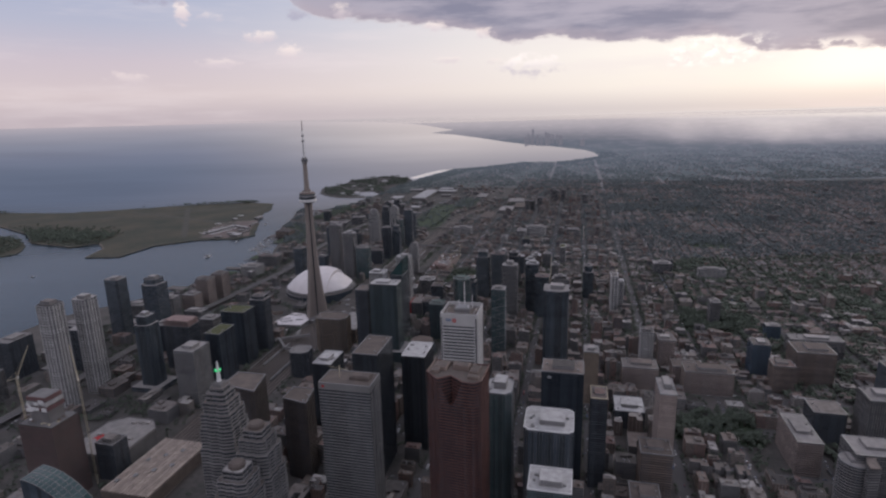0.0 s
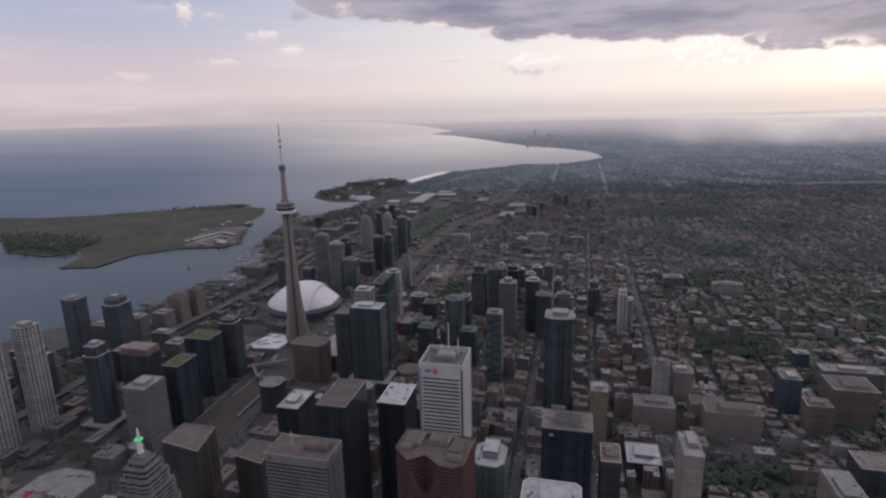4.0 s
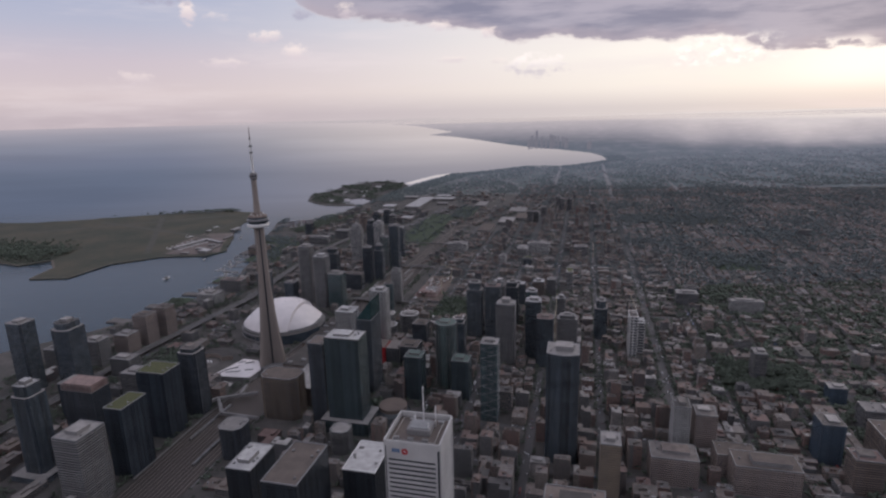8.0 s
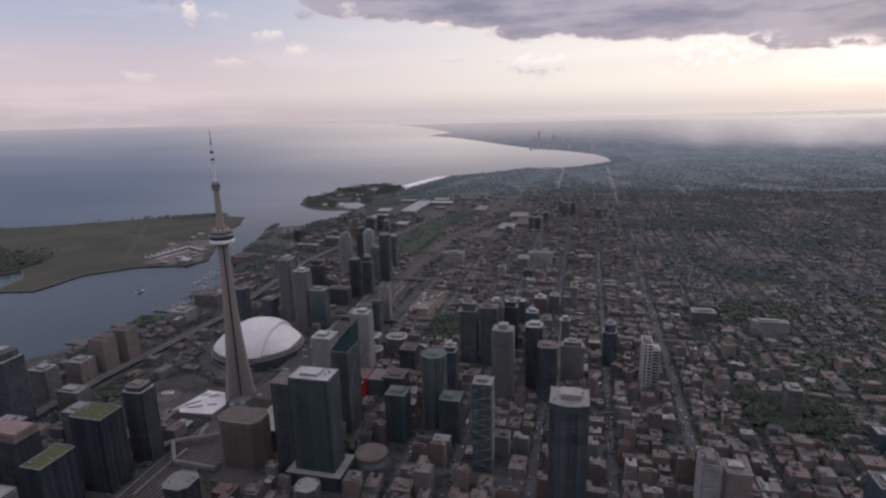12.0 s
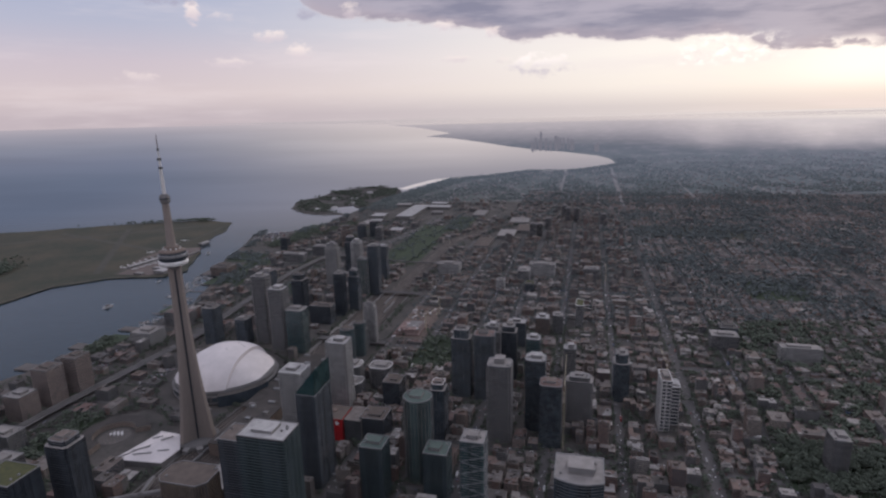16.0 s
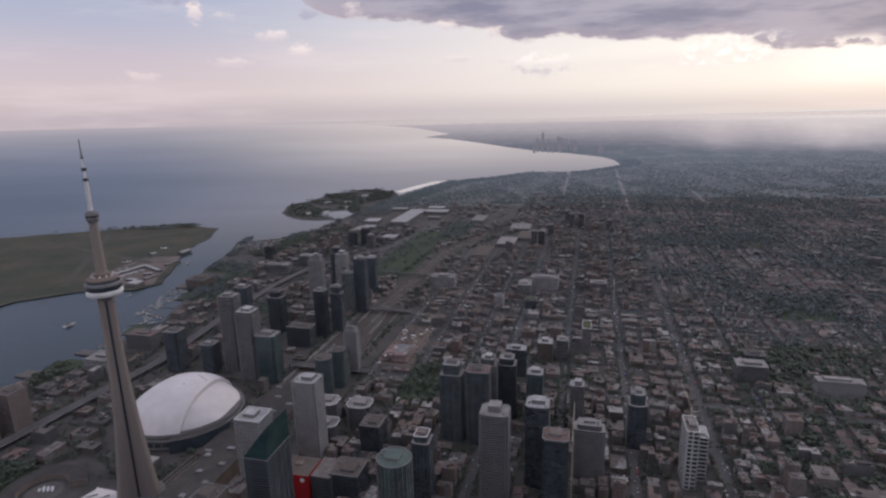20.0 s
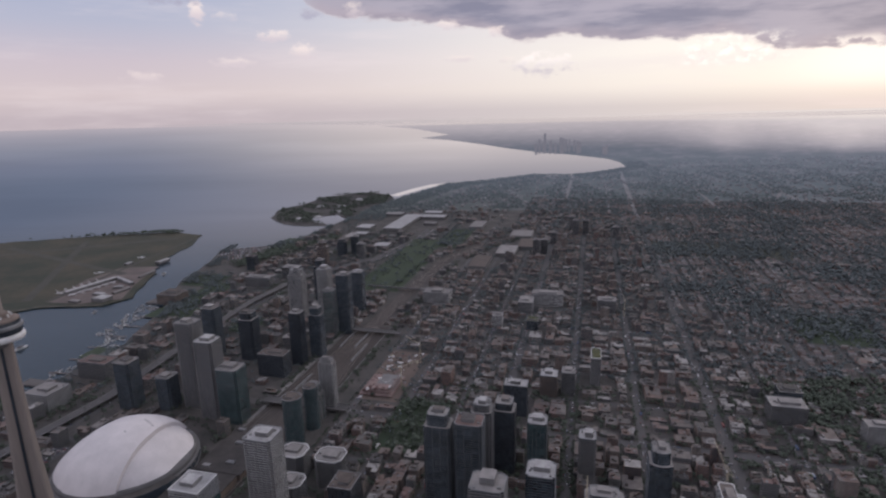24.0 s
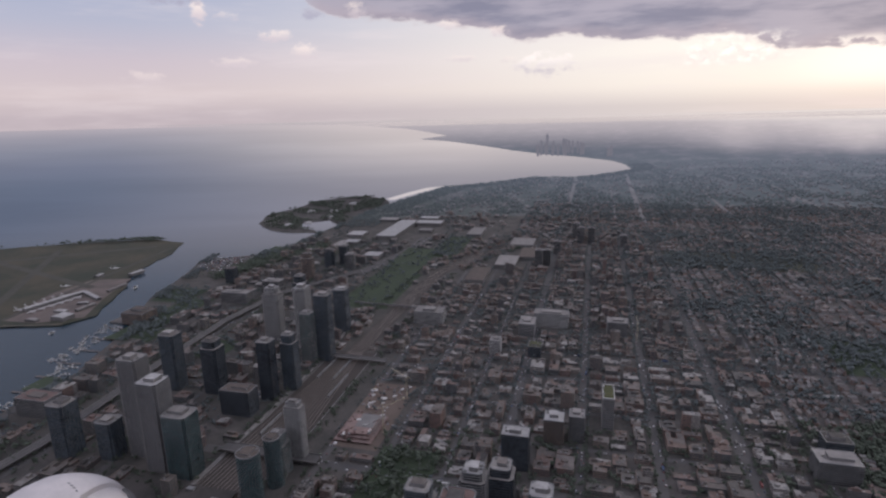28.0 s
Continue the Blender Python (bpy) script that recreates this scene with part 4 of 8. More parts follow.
# ---- landmarks ----
def observation_tower(x, y):
    t = thing("observation_tower", x, y, 0, 0, "tall tapered concrete observation tower with a round pod and mast", "tower")
    take(x, y, 66, 66)
    zs = [0, 8, 20, 40, 65, 95, 130, 170, 215, 260, 306]
    def reach(z):
        u = z / 306
        return 10.4 + 21.5 * (1 - u) ** 2.2
    rings = []
    for z in zs:
        r = 7.8 + 4.4 * (1 - z / 306) ** 1.6
        rings.append([(r * math.cos(radians(25 + 60 * i)), r * math.sin(radians(25 + 60 * i)), z) for i in range(6)])
    b = Build()
    b.loft(rings)
    part("shaft", b, TOWER_CONCRETE, t)
    for k in range(3):
        ang = radians(-5 + 120 * k)
        c, s = math.cos(ang), math.sin(ang)
        rings = []
        for z in zs:
            R, hw, r0 = reach(z), 3.2 + 2.4 * (1 - z / 306) ** 1.5, 3.0
            hw0 = hw + 2.1
            rings.append([(q * c - p * s, q * s + p * c, z) for q, p in ((r0, -hw0), (R - 1.0, -hw), (R, -hw * .6), (R, hw * .6), (R - 1.0, hw), (r0, hw0))])
        b = Build()
        b.loft(rings)
        part("leg", b, TOWER_CONCRETE, t, "smooth tapered concrete leg")
        # the glazed lift track in the hollow between two legs
        a2 = ang + radians(60)
        b = Build()
        rr = 11.6
        b.loft([[((rr - (rr - 7.4) * z / 306) * math.cos(a2) + q * math.sin(a2) + e * math.cos(a2), (rr - (rr - 7.4) * z / 306) * math.sin(a2) - q * math.cos(a2) + e * math.sin(a2), z) for q, e in ((-1.3, -2.5), (-1.3, .2), (1.3, .2), (1.3, -2.5))][::-1] for z in (2, 100, 200, 304)])
        part("lift_track", b, GLASS_DARK, t, "dark glazed lift track")
    K = .92
    def ring(name, prof, m, label="", sides=40):
        b = Build()
        b.lathe([(r * K, z * K) for r, z in prof], sides)
        part(name, b, m, t, label, smooth=False)
    ring("pod_underside", [(8.5, 328), (12, 333), (17, 336), (20, 337.5)], GREY_CONCRETE)
    ring("radome", [(18, 336), (22.4, 336.6), (23.6, 338.6), (23.8, 341), (23.0, 343.2), (20.5, 344.2)], WHITE_METAL, "white inflated ring below the pod")
    ring("pod_glass_band", [(21.4, 344), (22.2, 346.2), (22.2, 350.4), (21.8, 351)], GLASS_DARK, "dark band of pod windows")
    ring("pod_ring", [(22.4, 350.6), (23.2, 351), (23.2, 354.2), (22.3, 355)], GREY_METAL)
    ring("pod_glazing", [(21.2, 355), (20.6, 358.6), (20.2, 359)], GLASS_DARK)
    ring("pod_roof", [(20.8, 359), (20.8, 360.6), (16.5, 362.4), (11.5, 363.4), (11.0, 367.5), (8.4, 368)], BROWN_STONE)
    for i in range(10):
        a = 2 * math.pi * i / 10
        b = Build()
        b.box(0, 0, 0, 1.2, 1.8, 3.0)
        part("roof_unit", b, WHITE_METAL, t, at=(13.4 * K * math.cos(a), 13.4 * K * math.sin(a), 362.6 * K), rot=math.degrees(a))
    ring("upper_shaft", [(8.0, 367), (7.4, 372), (6.2, 400), (5.6, 438), (5.6, 441)], TOWER_CONCRETE, sides=12)
    ring("sky_pod", [(5.8, 440), (7.6, 443), (8.2, 446), (8.2, 451), (7.2, 454), (4.2, 456.5)], PALE_CONCRETE, "small upper pod with slit windows", 24)
    ring("sky_pod_glass_band", [(8.3, 447.4), (8.4, 447.6), (8.4, 449.6), (8.3, 449.8)], GLASS_DARK, sides=24)
    ring("mast", [(3.1, 456), (2.9, 476), (2.7, 497)], WHITE_METAL, "white steel mast", 10)
    for i, z in enumerate((497, 511)):
        ring("mast_collar", [(2.2, z), (3.5, z + .4), (3.5, z + 3.4), (1.8, z + 4)], BLACK_STEEL, sides=12)
    ring("mast_middle", [(1.9, 500), (1.8, 513)], WHITE_METAL, sides=8)
    ring("mast_top", [(1.4, 513), (1.3, 528)], WHITE_METAL, sides=8)
    ring("mast_collar", [(1.2, 527), (1.9, 527.4), (1.9, 529.6), (1.0, 530)], BLACK_STEEL, sides=8)
    ring("mast_tip", [(.95, 530), (.6, 553)], BROWN_STONE, sides=6)
    # entrance buildings round the foot
    b = Build()
    b.lathe([(34, 0), (34, 6), (31, 8.5), (20, 9.5)], 36)
    part("base_building", b, GREY_CONCRETE, t)
    for k in range(5):
        b = Build()
        a = radians(200 + 32 * k)
        b.box(0, 0, 0, 14, 9, 6.5, 0)
        b.box(0, 0, 6.5, 15, 10, .6, 0)
        part("pavilion", b, PALE_CONCRETE, t, at=(36 * math.cos(a), 36 * math.sin(a), 0), rot=math.degrees(a))


observation_tower(-337, 1424)


def stadium(x, y):
    t = thing("stadium", x, y, 0, 0, "round stadium with a white domed panel roof", "stadium")
    take(x, y, 205, 205)
    R = 97.0
    ax = radians(-8)            # the roof's sliding axis
    c, s = math.cos(ax), math.sin(ax)
    b = Build()
    b.lathe([(101, 0), (101, 15), (99, 17), (99, 23), (96, 26.5)], 64)
    part("drum", b, GREY_CONCRETE, t)
    for i in range(48):
        a = 2 * math.pi * i / 48
        b = Build()
        b.box(0, 0, 0, 1.0, 8.5, 8.5, 0)
        b.box(0, 0, 8.5, 1.3, 9.5, 1.2, 1)
        part("drum_window", b, [GLASS_BLUE, PALE_CONCRETE], t, at=(101.2 * math.cos(a), 101.2 * math.sin(a), 6), rot=math.degrees(a))
    for zz in (4.0, 16.6):
        b = Build()
        b.lathe([(101.2, zz), (103, zz), (103, zz + 1.0), (101.2, zz + 1.0)], 64)
        part("ring_beam", b, PALE_CONCRETE, t)

    # roof panels: slices across the axis, each a little lower than the next
    def roof(name, u0, u1, lift, shrink, label=""):
        nu, nv = 14, 30
        rings = []
        for i in range(nu + 1):
            u = u0 + (u1 - u0) * i / nu
            half = math.sqrt(max(0.0, R * R - u * u)) * shrink
            top = (26 + 49 * (1 - abs(u / R) ** 2.3)) * 1.0
            row = []
            for j in range(nv + 1):
                v = -1 + 2 * j / nv
                z = 26 + (top - 26 + lift) * max(0.0, 1 - abs(v) ** 2.4) ** .8
                p, q = u, v * half
                row.append((p * c - q * s, p * s + q * c, z))
            rings.append(row)
        b = Build()
        n = len(b.v)
        for r in rings:
            b.v += r
        k = nv + 1
        for i in range(nu):
            for j in range(nv):
                b.f.append((n + i * k + j, n + (i + 1) * k + j, n + (i + 1) * k + j + 1, n + i * k + j + 1))
                b.m.append(0)
        for row, flip in ((rings[0], False), (rings[-1], True)):
            for j in range(nv):
                f = [row[j], row[j + 1], (row[j + 1][0], row[j + 1][1], row[j + 1][2] - 12), (row[j][0], row[j][1], row[j][2] - 12)]
                b.face(f if flip else f[::-1], 1)
        me = b.mesh(name, [DOME_WHITE, DOME_WHITE])
        me.polygons.foreach_set("use_smooth", [m == 0 for m in b.m])
        part(name, me, None, t, label)
    roof("roof_panel", -96.5, -33, -1.2, .985, "white domed roof panel at the lake side")
    roof("roof_panel", -33.5, 8, 0.0, 1.0, "white barrel-vaulted roof panel")
    roof("roof_panel", 7.5, 46, .7, 1.0, "white barrel-vaulted sliding roof panel")
    roof("roof_panel", 44, 93, -7, .93, "low white quarter-dome roof panel")
    for i in range(5):
        b = Build()
        b.box(0, 0, 0, 4 + i % 3, 2.4, 1.0)
        u, v = 12 + 6 * i, -10 + (i * 37) % 40
        z = 26 + 49 * (1 - abs(u / R) ** 2.3) * max(.0, 1 - abs(v / math.sqrt(R * R - u * u)) ** 2.4) ** .8
        part("roof_hatch", b, GREY_METAL, t, at=(u * c - v * s, u * s + v * c, z - .2), rot=-8)
    # blue-grey glazed side wings
    for k, a0 in enumerate((-52, 128)):
        b = Build()
        pts = [(112 * math.cos(radians(a0 + q)), 112 * math.sin(radians(a0 + q))) for q in range(-26, 27, 4)]
        inn = [(99 * math.cos(radians(a0 + q)), 99 * math.sin(radians(a0 + q))) for q in range(26, -27, -4)]
        b.prism(pts + inn, 0, 22, 0, 1)
        part("wing", b, [GLASS_BLUE, ROOF_FLAT], t, "blue glazed wing with a hotel")


stadium(-370, 1642)


def bank_tower(x, y):
    """White stone tower with dark window strips and cut-in dark corners."""
    w = d = 47.0
    h = 274.0
    t = thing("bank_tower", x, y, 0, GRID, "white stone office tower with dark window strips and corners", "tower")
    take(x, y, w, d)
    b = Build()
    b.prism(rect(w - 1.2, d - 1.2), 0, h - 6, 0, 0)
    part("core", b, GLASS_DARK, t)
    ins = w * .43
    n, z0, z1 = 58, 6.0, h - 16
    hs = (z1 - z0) / n
    faces = [(0, -d / 2, 0), (w / 2, 0, 90), (0, d / 2, 180), (-w / 2, 0, 270)]
    sp = Build()
    sp.box(0, 0, 0, ins * 2, .8, hs * .5, 0)
    spm = sp.mesh("spandrel", [WHITE_STONE])
    wn = Build()
    for i in range(16):
        xx = -ins + ins * 2 * (i + .5) / 16
        wn.face([(xx - ins / 16, 0, 0), (xx + ins / 16, 0, 0), (xx + ins / 16, 0, hs * .5), (xx - ins / 16, 0, hs * .5)], 0)
    wnm = wn.mesh("window_strip", [GLASS_DARK])
    for fx, fy, r in faces:
        for i in range(n):
            if r == 180:
                continue
            part("spandrel", spm, None, t, at=(fx * .995, fy * .995, z0 + i * hs), rot=r)
            part("window_strip", wnm, None, t, at=(fx * .982, fy * .982, z0 + i * hs + hs * .5), rot=r)
        b = Build()
        b.box(0, 0, 0, ins * 2, 1.0, 15.4, 0)
        part("top_panel", b, WHITE_STONE, t, at=(fx * .995, fy * .995, z1), rot=r)
        for sgn in (-1, 1):
            b = Build()
            b.box(0, 0, 0, 1.5, 1.4, h - 6, 0)
            cr, sr = math.cos(radians(r)), math.sin(radians(r))
            ox = sgn * (ins + .6)
            part("corner_pier", b, WHITE_STONE, t, at=(fx + ox * cr, fy + ox * sr, 6), rot=r)
    # sign: plain bars and a red roundel
    for dx in (-15.5, -13.2, -10.9):
        b = Build()
        b.box(0, 0, 0, 1.7, .3, 3.4)
        part("sign_bar", b, SIGN_BLUE, t, at=(dx, -d / 2 - .6, z1 + 6.2))
    b = Build()
    b.lathe([(2.7, 0), (2.7, .35), (1.2, .36)], 20)
    ro = part("sign_roundel", b, RED_PAINT, t)
    ro.matrix_basis = pose(-5.6, -d / 2 - .5, z1 + 7.6, 90, 0, 0)
    b = Build()
    b.box(0, 0, 0, 2.0, .12, .8)
    part("sign_bar", b, SIGN_WHITE, t, at=(-5.6, -d / 2 - .95, z1 + 7.3))
    # roof well with plant, masts and a window-cleaning track
    b = Build()
    b.prism(rect(w - 3, d - 3), h - 4.4, h - 4, 0, 0)
    part("roof", b, ROOF_BROWN, t)
    for fx, fy, r in faces:
        b = Build()
        b.box(0, 0, 0, w - .2, .9, 5.6, 0)
        part("parapet", b, WHITE_STONE, t, at=(fx * .985, fy * .985, h - 5), rot=r)
    b = Build()
    b.box(1, 2, h - 4, 20, 17, 5.5, 0)
    b.box(1, 2, h + 1.5, 16, 13, .8, 1)
    for i in range(7):
        b.box(-7.5 + i * 2.8, -6.7, h - 3, 1.6, .3, 3.4, 1)
    part("penthouse", b, [PALE_CONCRETE, GREY_METAL], t)
    for i in range(6):
        b = Build()
        b.box(0, 0, 0, 5, 3, 2.4)
        part("roof_unit", b, PALE_CONCRETE, t, at=(-16 + 6.2 * i, 16 if i % 2 else -14, h - 4))
    for px, py, ph in ((2, 8, 34), (12, 10, 16), (-6, 9, 9), (9, -3, 7)):
        b = Build()
        b.beam((px, py, h - 4), (px, py, h + ph), .45, 0, 6)
        b.beam((px, py, h + ph * .5), (px, py, h + ph * .55), .8, 0, 6)
        part("mast", b, WHITE_METAL, t)
    b = Build()
    for s1 in (-1, 1):
        b.beam((s1 * 18, -18, h - 1.5), (s1 * 18, 18, h - 1.5), .3)
        b.beam((-18, s1 * 18, h - 1.5), (18, s1 * 18, h - 1.5), .3)
    part("cleaning_track", b, GREY_METAL, t)


bank_tower(23, 707)


def granite_tower(x, y):
    """Red granite tower, its top cut by a stepped wedge."""
    w, d, h = 62.0, 46.0, 253.0
    t = thing("granite_tower", x, y, 0, GRID - 4, "red granite office tower with a stepped wedge cut in its top", "tower")
    take(x, y, w, d)
    poly = [(-w / 2, -d / 2 + 16), (-w / 2 + 16, -d / 2 + 1), (w / 2 - 6, -d / 2), (w / 2, -d / 2 + 6), (w / 2, d / 2), (-w / 2, d / 2)]
    hs = 3.45
    n = int((h - 26) / hs)
    key = "granite"
    STYLES[key] = (GLASS_DARK, RED_GRANITE, RED_GRANITE, hs, 2.4, .42, .12, .22)
    me = storey_mesh("granite", w, d, key, poly)
    for i in range(n):
        part("storey", me, None, t, at=(0, 0, i * hs))
    z = n * hs
    # upper storeys step back in the middle of the front
    k = int((h - z) / hs)
    for i in range(k):
        o = 3.0 + 12.0 * i / k
        f = -d / 2
        pl = [(-w / 2, f + 16), (-w / 2 + 16, f + 1), (-o, f + .6), (-o * .2, f + 7 + 5 * i / k), (o * .9, f + .4), (w / 2 - 6, f), (w / 2, f + 6), (w / 2, d / 2), (-w / 2, d / 2)]
        m2 = storey_mesh("granite_top%d" % i, w, d, key, pl)
        part("storey", m2, None, t, at=(0, 0, z + i * hs))
    top = z + k * hs
    b = Build()
    b.prism(grown(poly, -.4), 0, z, 0, 0)
    part("core", b, RED_GRANITE, t)
    pl2 = [(-w / 2, -d / 2 + 16), (-w / 2 + 16, -d / 2 + 1), (-15, -d / 2 + .6), (-3, -d / 2 + 12), (13.5, -d / 2 + .4), (w / 2 - 6, -d / 2), (w / 2, -d / 2 + 6), (w / 2, d / 2), (-w / 2, d / 2)]
    b = Build()
    b.prism(grown(pl2, -.3), z, top + .3, 0, 1)
    part("roof", b, [RED_GRANITE, ROOF_BROWN], t)
    rnd = random.Random(5)
    for i, (q, r, ww, dd, hh) in enumerate([(-18, 8, 14, 16, 4), (4, 10, 18, 10, 5.5), (20, 6, 10, 18, 3.5), (-2, 18, 40, 4, 3), (22, -10, 12, 8, 3), (-22, -4, 9, 9, 3)]):
        b = Build()
        b.box(q, r, top + .2, ww, dd, hh, 0)
        b.box(q, r, top + .2 + hh, ww * .8, dd * .8, .5, 1)
        part("roof_plant", b, [BROWN_STONE, ROOF_BROWN], t)
    b = Build()
    for i in range(len(pl2)):
        p, q = pl2[i], pl2[(i + 1) % len(pl2)]
        b.beam((*p, top + 1), (*q, top + 1), .8)
    part("parapet", b, RED_GRANITE, t)


granite_tower(11, 566)


def steel_tower(x, y):
    """Stainless-panel office slab with long rows of windows."""
    w, d, h = 63.0, 34.0, 220.0
    t = tower("grey stainless-steel office tower with long window rows", x, y, w, d, h, "steelrow", pent=None, units=0, name="office_tower", roof=ROOF_BROWN, rim=STEEL_GREY)
    b = Build()
    b.box(0, -d / 2 - .3, h - 7.5, w, .8, 8.5)
    b.box(0, d / 2 + .3, h - 7.5, w, .8, 8.5)
    b.box(-w / 2 - .3, 0, h - 7.5, .8, d, 8.5)
    b.box(w / 2 + .3, 0, h - 7.5, .8, d, 8.5)
    part("louvre_band", b, STEEL_GREY, t)
    b = Build()
    b.box(14, 3, h, 24, 14, 4.0)
    b.box(14, 3, h + 4, 20, 10, 1.0)
    part("penthouse", b, ROOF_BROWN, t)
    b = Build()
    b.beam((-12, 0, h), (-12, 0, h + 16), .5, 0, 6)
    b.beam((-12, 0, h + 12), (-24, -2, h + 15), .35)
    b.beam((-12, 0, h + 12), (-3, 2, h + 10), .35)
    part("cleaning_crane", b, CRANE_YELLOW, t)
    b = Build()
    b.box(-26, -d / 2 - .8, h - 5, 3.2, .3, 3.0)
    part("sign_bar", b, RED_PAINT, t)
    for q in (-.5, .5):
        for r in (-.33, 0.0, .33):
            b = Build()
            b.box(0, 0, 0, 1.2, 1.2, h - 2)
            part("mullion_pier", b, STEEL_GREY, t, at=(q * w, r * d, 0))


STYLES["steelrow"] = (GLASS_DARK, STEEL_GREY, STEEL_GREY, 3.9, 3.8, .44, .35, .06)
steel_tower(-115, 622)


def stepped_tower(x, y, h, tiers, label, spire):
    """Pale tower with a pleated front that steps in towards its top."""
    STYLES["pleat"] = (GLASS_DARK, PALE_CONCRETE, GREY_CONCRETE, 4.2, 3.2, .48, .75, .35)
    t = thing("office_tower", x, y, 0, GRID, label, "tower")
    take(x, y, 56, 56)
    z = 0.0
    for i, (r, zt) in enumerate(tiers):
        poly = []
        for q in range(24):
            a = 2 * math.pi * q / 24 + .13
            rr = r * (1.0 if q % 2 else .93)
            poly.append((rr * max(-.86, min(.86, math.cos(a) * 1.12)), rr * max(-.86, min(.86, math.sin(a) * 1.12))))
        me = storey_mesh("pleat%d_%d" % (i, round(x)), r, r, "pleat", poly)
        n = max(1, round((zt - z) / 4.2))
        for k in range(n):
            part("storey", me, None, t, at=(0, 0, z + k * (zt - z) / n))
        b = Build()
        b.prism(grown(poly, -.4), z, zt + .3, 0, 1)
        part("core", b, [GREY_CONCRETE, ROOF_FLAT], t)
        b = Build()
        for q in range(24):
            b.beam((*poly[q], zt + .8), (*poly[(q + 1) % 24], zt + .8), .5)
        part("parapet", b, PALE_CONCRETE, t)
        z = zt
    if spire:
        b = Build()
        b.box(0, 0, z, 11, 11, 5)
        b.box(0, 0, z + 5, 8, 8, 1.5)
        part("penthouse", b, PALE_CONCRETE, t)
        b = Build()
        b.lathe([(3.0, z + 6), (2.4, z + 9), (1.9, z + 20), (1.2, z + 26), (.7, z + 31)], 8)
        part("spire", b, WHITE_METAL, t)
        for i in range(6):
            a = math.pi * i / 3
            b = Build()
            b.lathe([(.2, -1.3), (1.2, -.5), (1.2, .5), (.2, 1.3)], 8)
            part("beacon", b, GREEN_LAMP, t, "green lit beacon lamp", at=(2.9 * math.cos(a), 2.9 * math.sin(a), z + 20))
    else:
        b = Build()
        b.lathe([(9, z), (9, z + 4), (7, z + 6)], 8)
        part("penthouse", b, ROOF_BROWN, t)
    return t


stepped_tower(-263, 607, 240, [(27, 150), (25, 175), (22.5, 193), (19, 206), (14.5, 216), (10.5, 222)], "pale stepped office tower with a green-lit spire", True)
stepped_tower(-212, 570, 195, [(26, 140), (23, 165), (19, 180), (14, 190)], "pale stepped twin office tower with an eight-sided cap", False)
stepped_tower(-222, 530, 175, [(24, 140), (20, 158), (14, 168)], "lower pale stepped office wing", False)

# ---- office core ----


def T(label, x, y, w, d, h, *more, **kw):
    k = .92
    if kw["name"] == "condominium_tower":
        k = .84 if x < 0 else .96
        if len(more) == 1:
            more = (more[0], "notch")
    return tower(label, x, y, w * k, d * k, h, *more, **kw)


STYLES["black"] = (GLASS_DARK, BLACK_STEEL, BLACK_STEEL, 3.6, 1.7, .34, .05, .22)
T("black steel office tower with a brown gravel roof", -106, 776, 40, 74, 196, "black", roof=ROOF_BROWN, pent=None, name="black_tower", units=5)
T("black steel office tower with a white plant roof", -44, 838, 40, 60, 160, "black", roof=ROOF_WHITE, pent=None, name="black_tower", rim=WHITE_METAL, units=6)
T("low black steel office tower with a pale broken roof", -200, 900, 36, 60, 122, "black", roof=ROOF_WHITE, pent=5, name="black_tower", units=8)
T("black steel office tower beside the white one", -30, 925, 34, 44, 100, "black", roof=ROOF_BROWN, pent=4, name="black_tower")
T("dark bronze office tower with a slanted top", -285, 745, 60, 54, 158, "bronze", "wedge", roof=ROOF_BROWN, pent=None, name="office_tower", units=2)
T("dark bronze office tower with a slanted top", -214, 758, 44, 46, 128, "bronze", "wedge", roof=ROOF_BROWN, pent=None, name="office_tower", units=2)
T("teal glass bank tower with stepped roof planes", -125, 1172, 66, 42, 170, "jade", roof=ROOF_WHITE, pent=4, name="office_tower", rim=PALE_CONCRETE, podium=(86, 60, 22, "jade"), units=5)
T("dark glass wing of the bank tower", -176, 1200, 30, 40, 150, "dark", roof=ROOF_FLAT, pent=None, name="office_tower")
T("dark glass office tower with a lettered crown band", 165, 740, 62, 46, 172, "navy", roof=ROOF_FLAT, pent=6, name="office_tower", rim=GREY_METAL)
T("blue-grey glass office tower with white roof plant", 122, 612, 62, 58, 165, "blue", "chamfer", roof=ROOF_WHITE, pent=6, name="office_tower", rim=WHITE_METAL, units=6)
T("glass office tower with a white framed roof", 106, 520, 48, 44, 150, "teal", roof=ROOF_WHITE, pent=7, name="office_tower", rim=WHITE_METAL, units=4)
T("green glass office tower with white roof steps", 66, 640, 34, 46, 196, "teal", "cut", roof=ROOF_WHITE, pent=9, name="office_tower", units=3)
T("slim concrete office tower with a pitched cap", 312, 738, 24, 56, 138, "plainslab", roof=ROOF_PALE, pent=8, name="office_tower")
T("tower under construction with yellow formwork", 212, 722, 24, 40, 140, "dark", roof=ROOF_FLAT, pent=3, name="office_tower", rim=CRANE_YELLOW, units=6)
T("brown ribbed office block with a granite roof", 283, 690, 44, 42, 74, "brown", roof=ROOF_BROWN, pent=5, name="office_block", category="office block")
T("brown ribbed office block with flat roof", 250, 632, 40, 44, 46, "brown", roof=ROOF_BROWN, pent=5, name="office_block", category="office block")
T("pale office block with a flat crown", 264, 958, 28, 36, 100, "gold", roof=ROOF_PALE, pent=6, name="office_tower")
T("white roofed opera hall with glazed front", 310, 880, 52, 58, 32, "dark", roof=ROOF_WHITE, pent=6, name="opera_hall", category="hall")
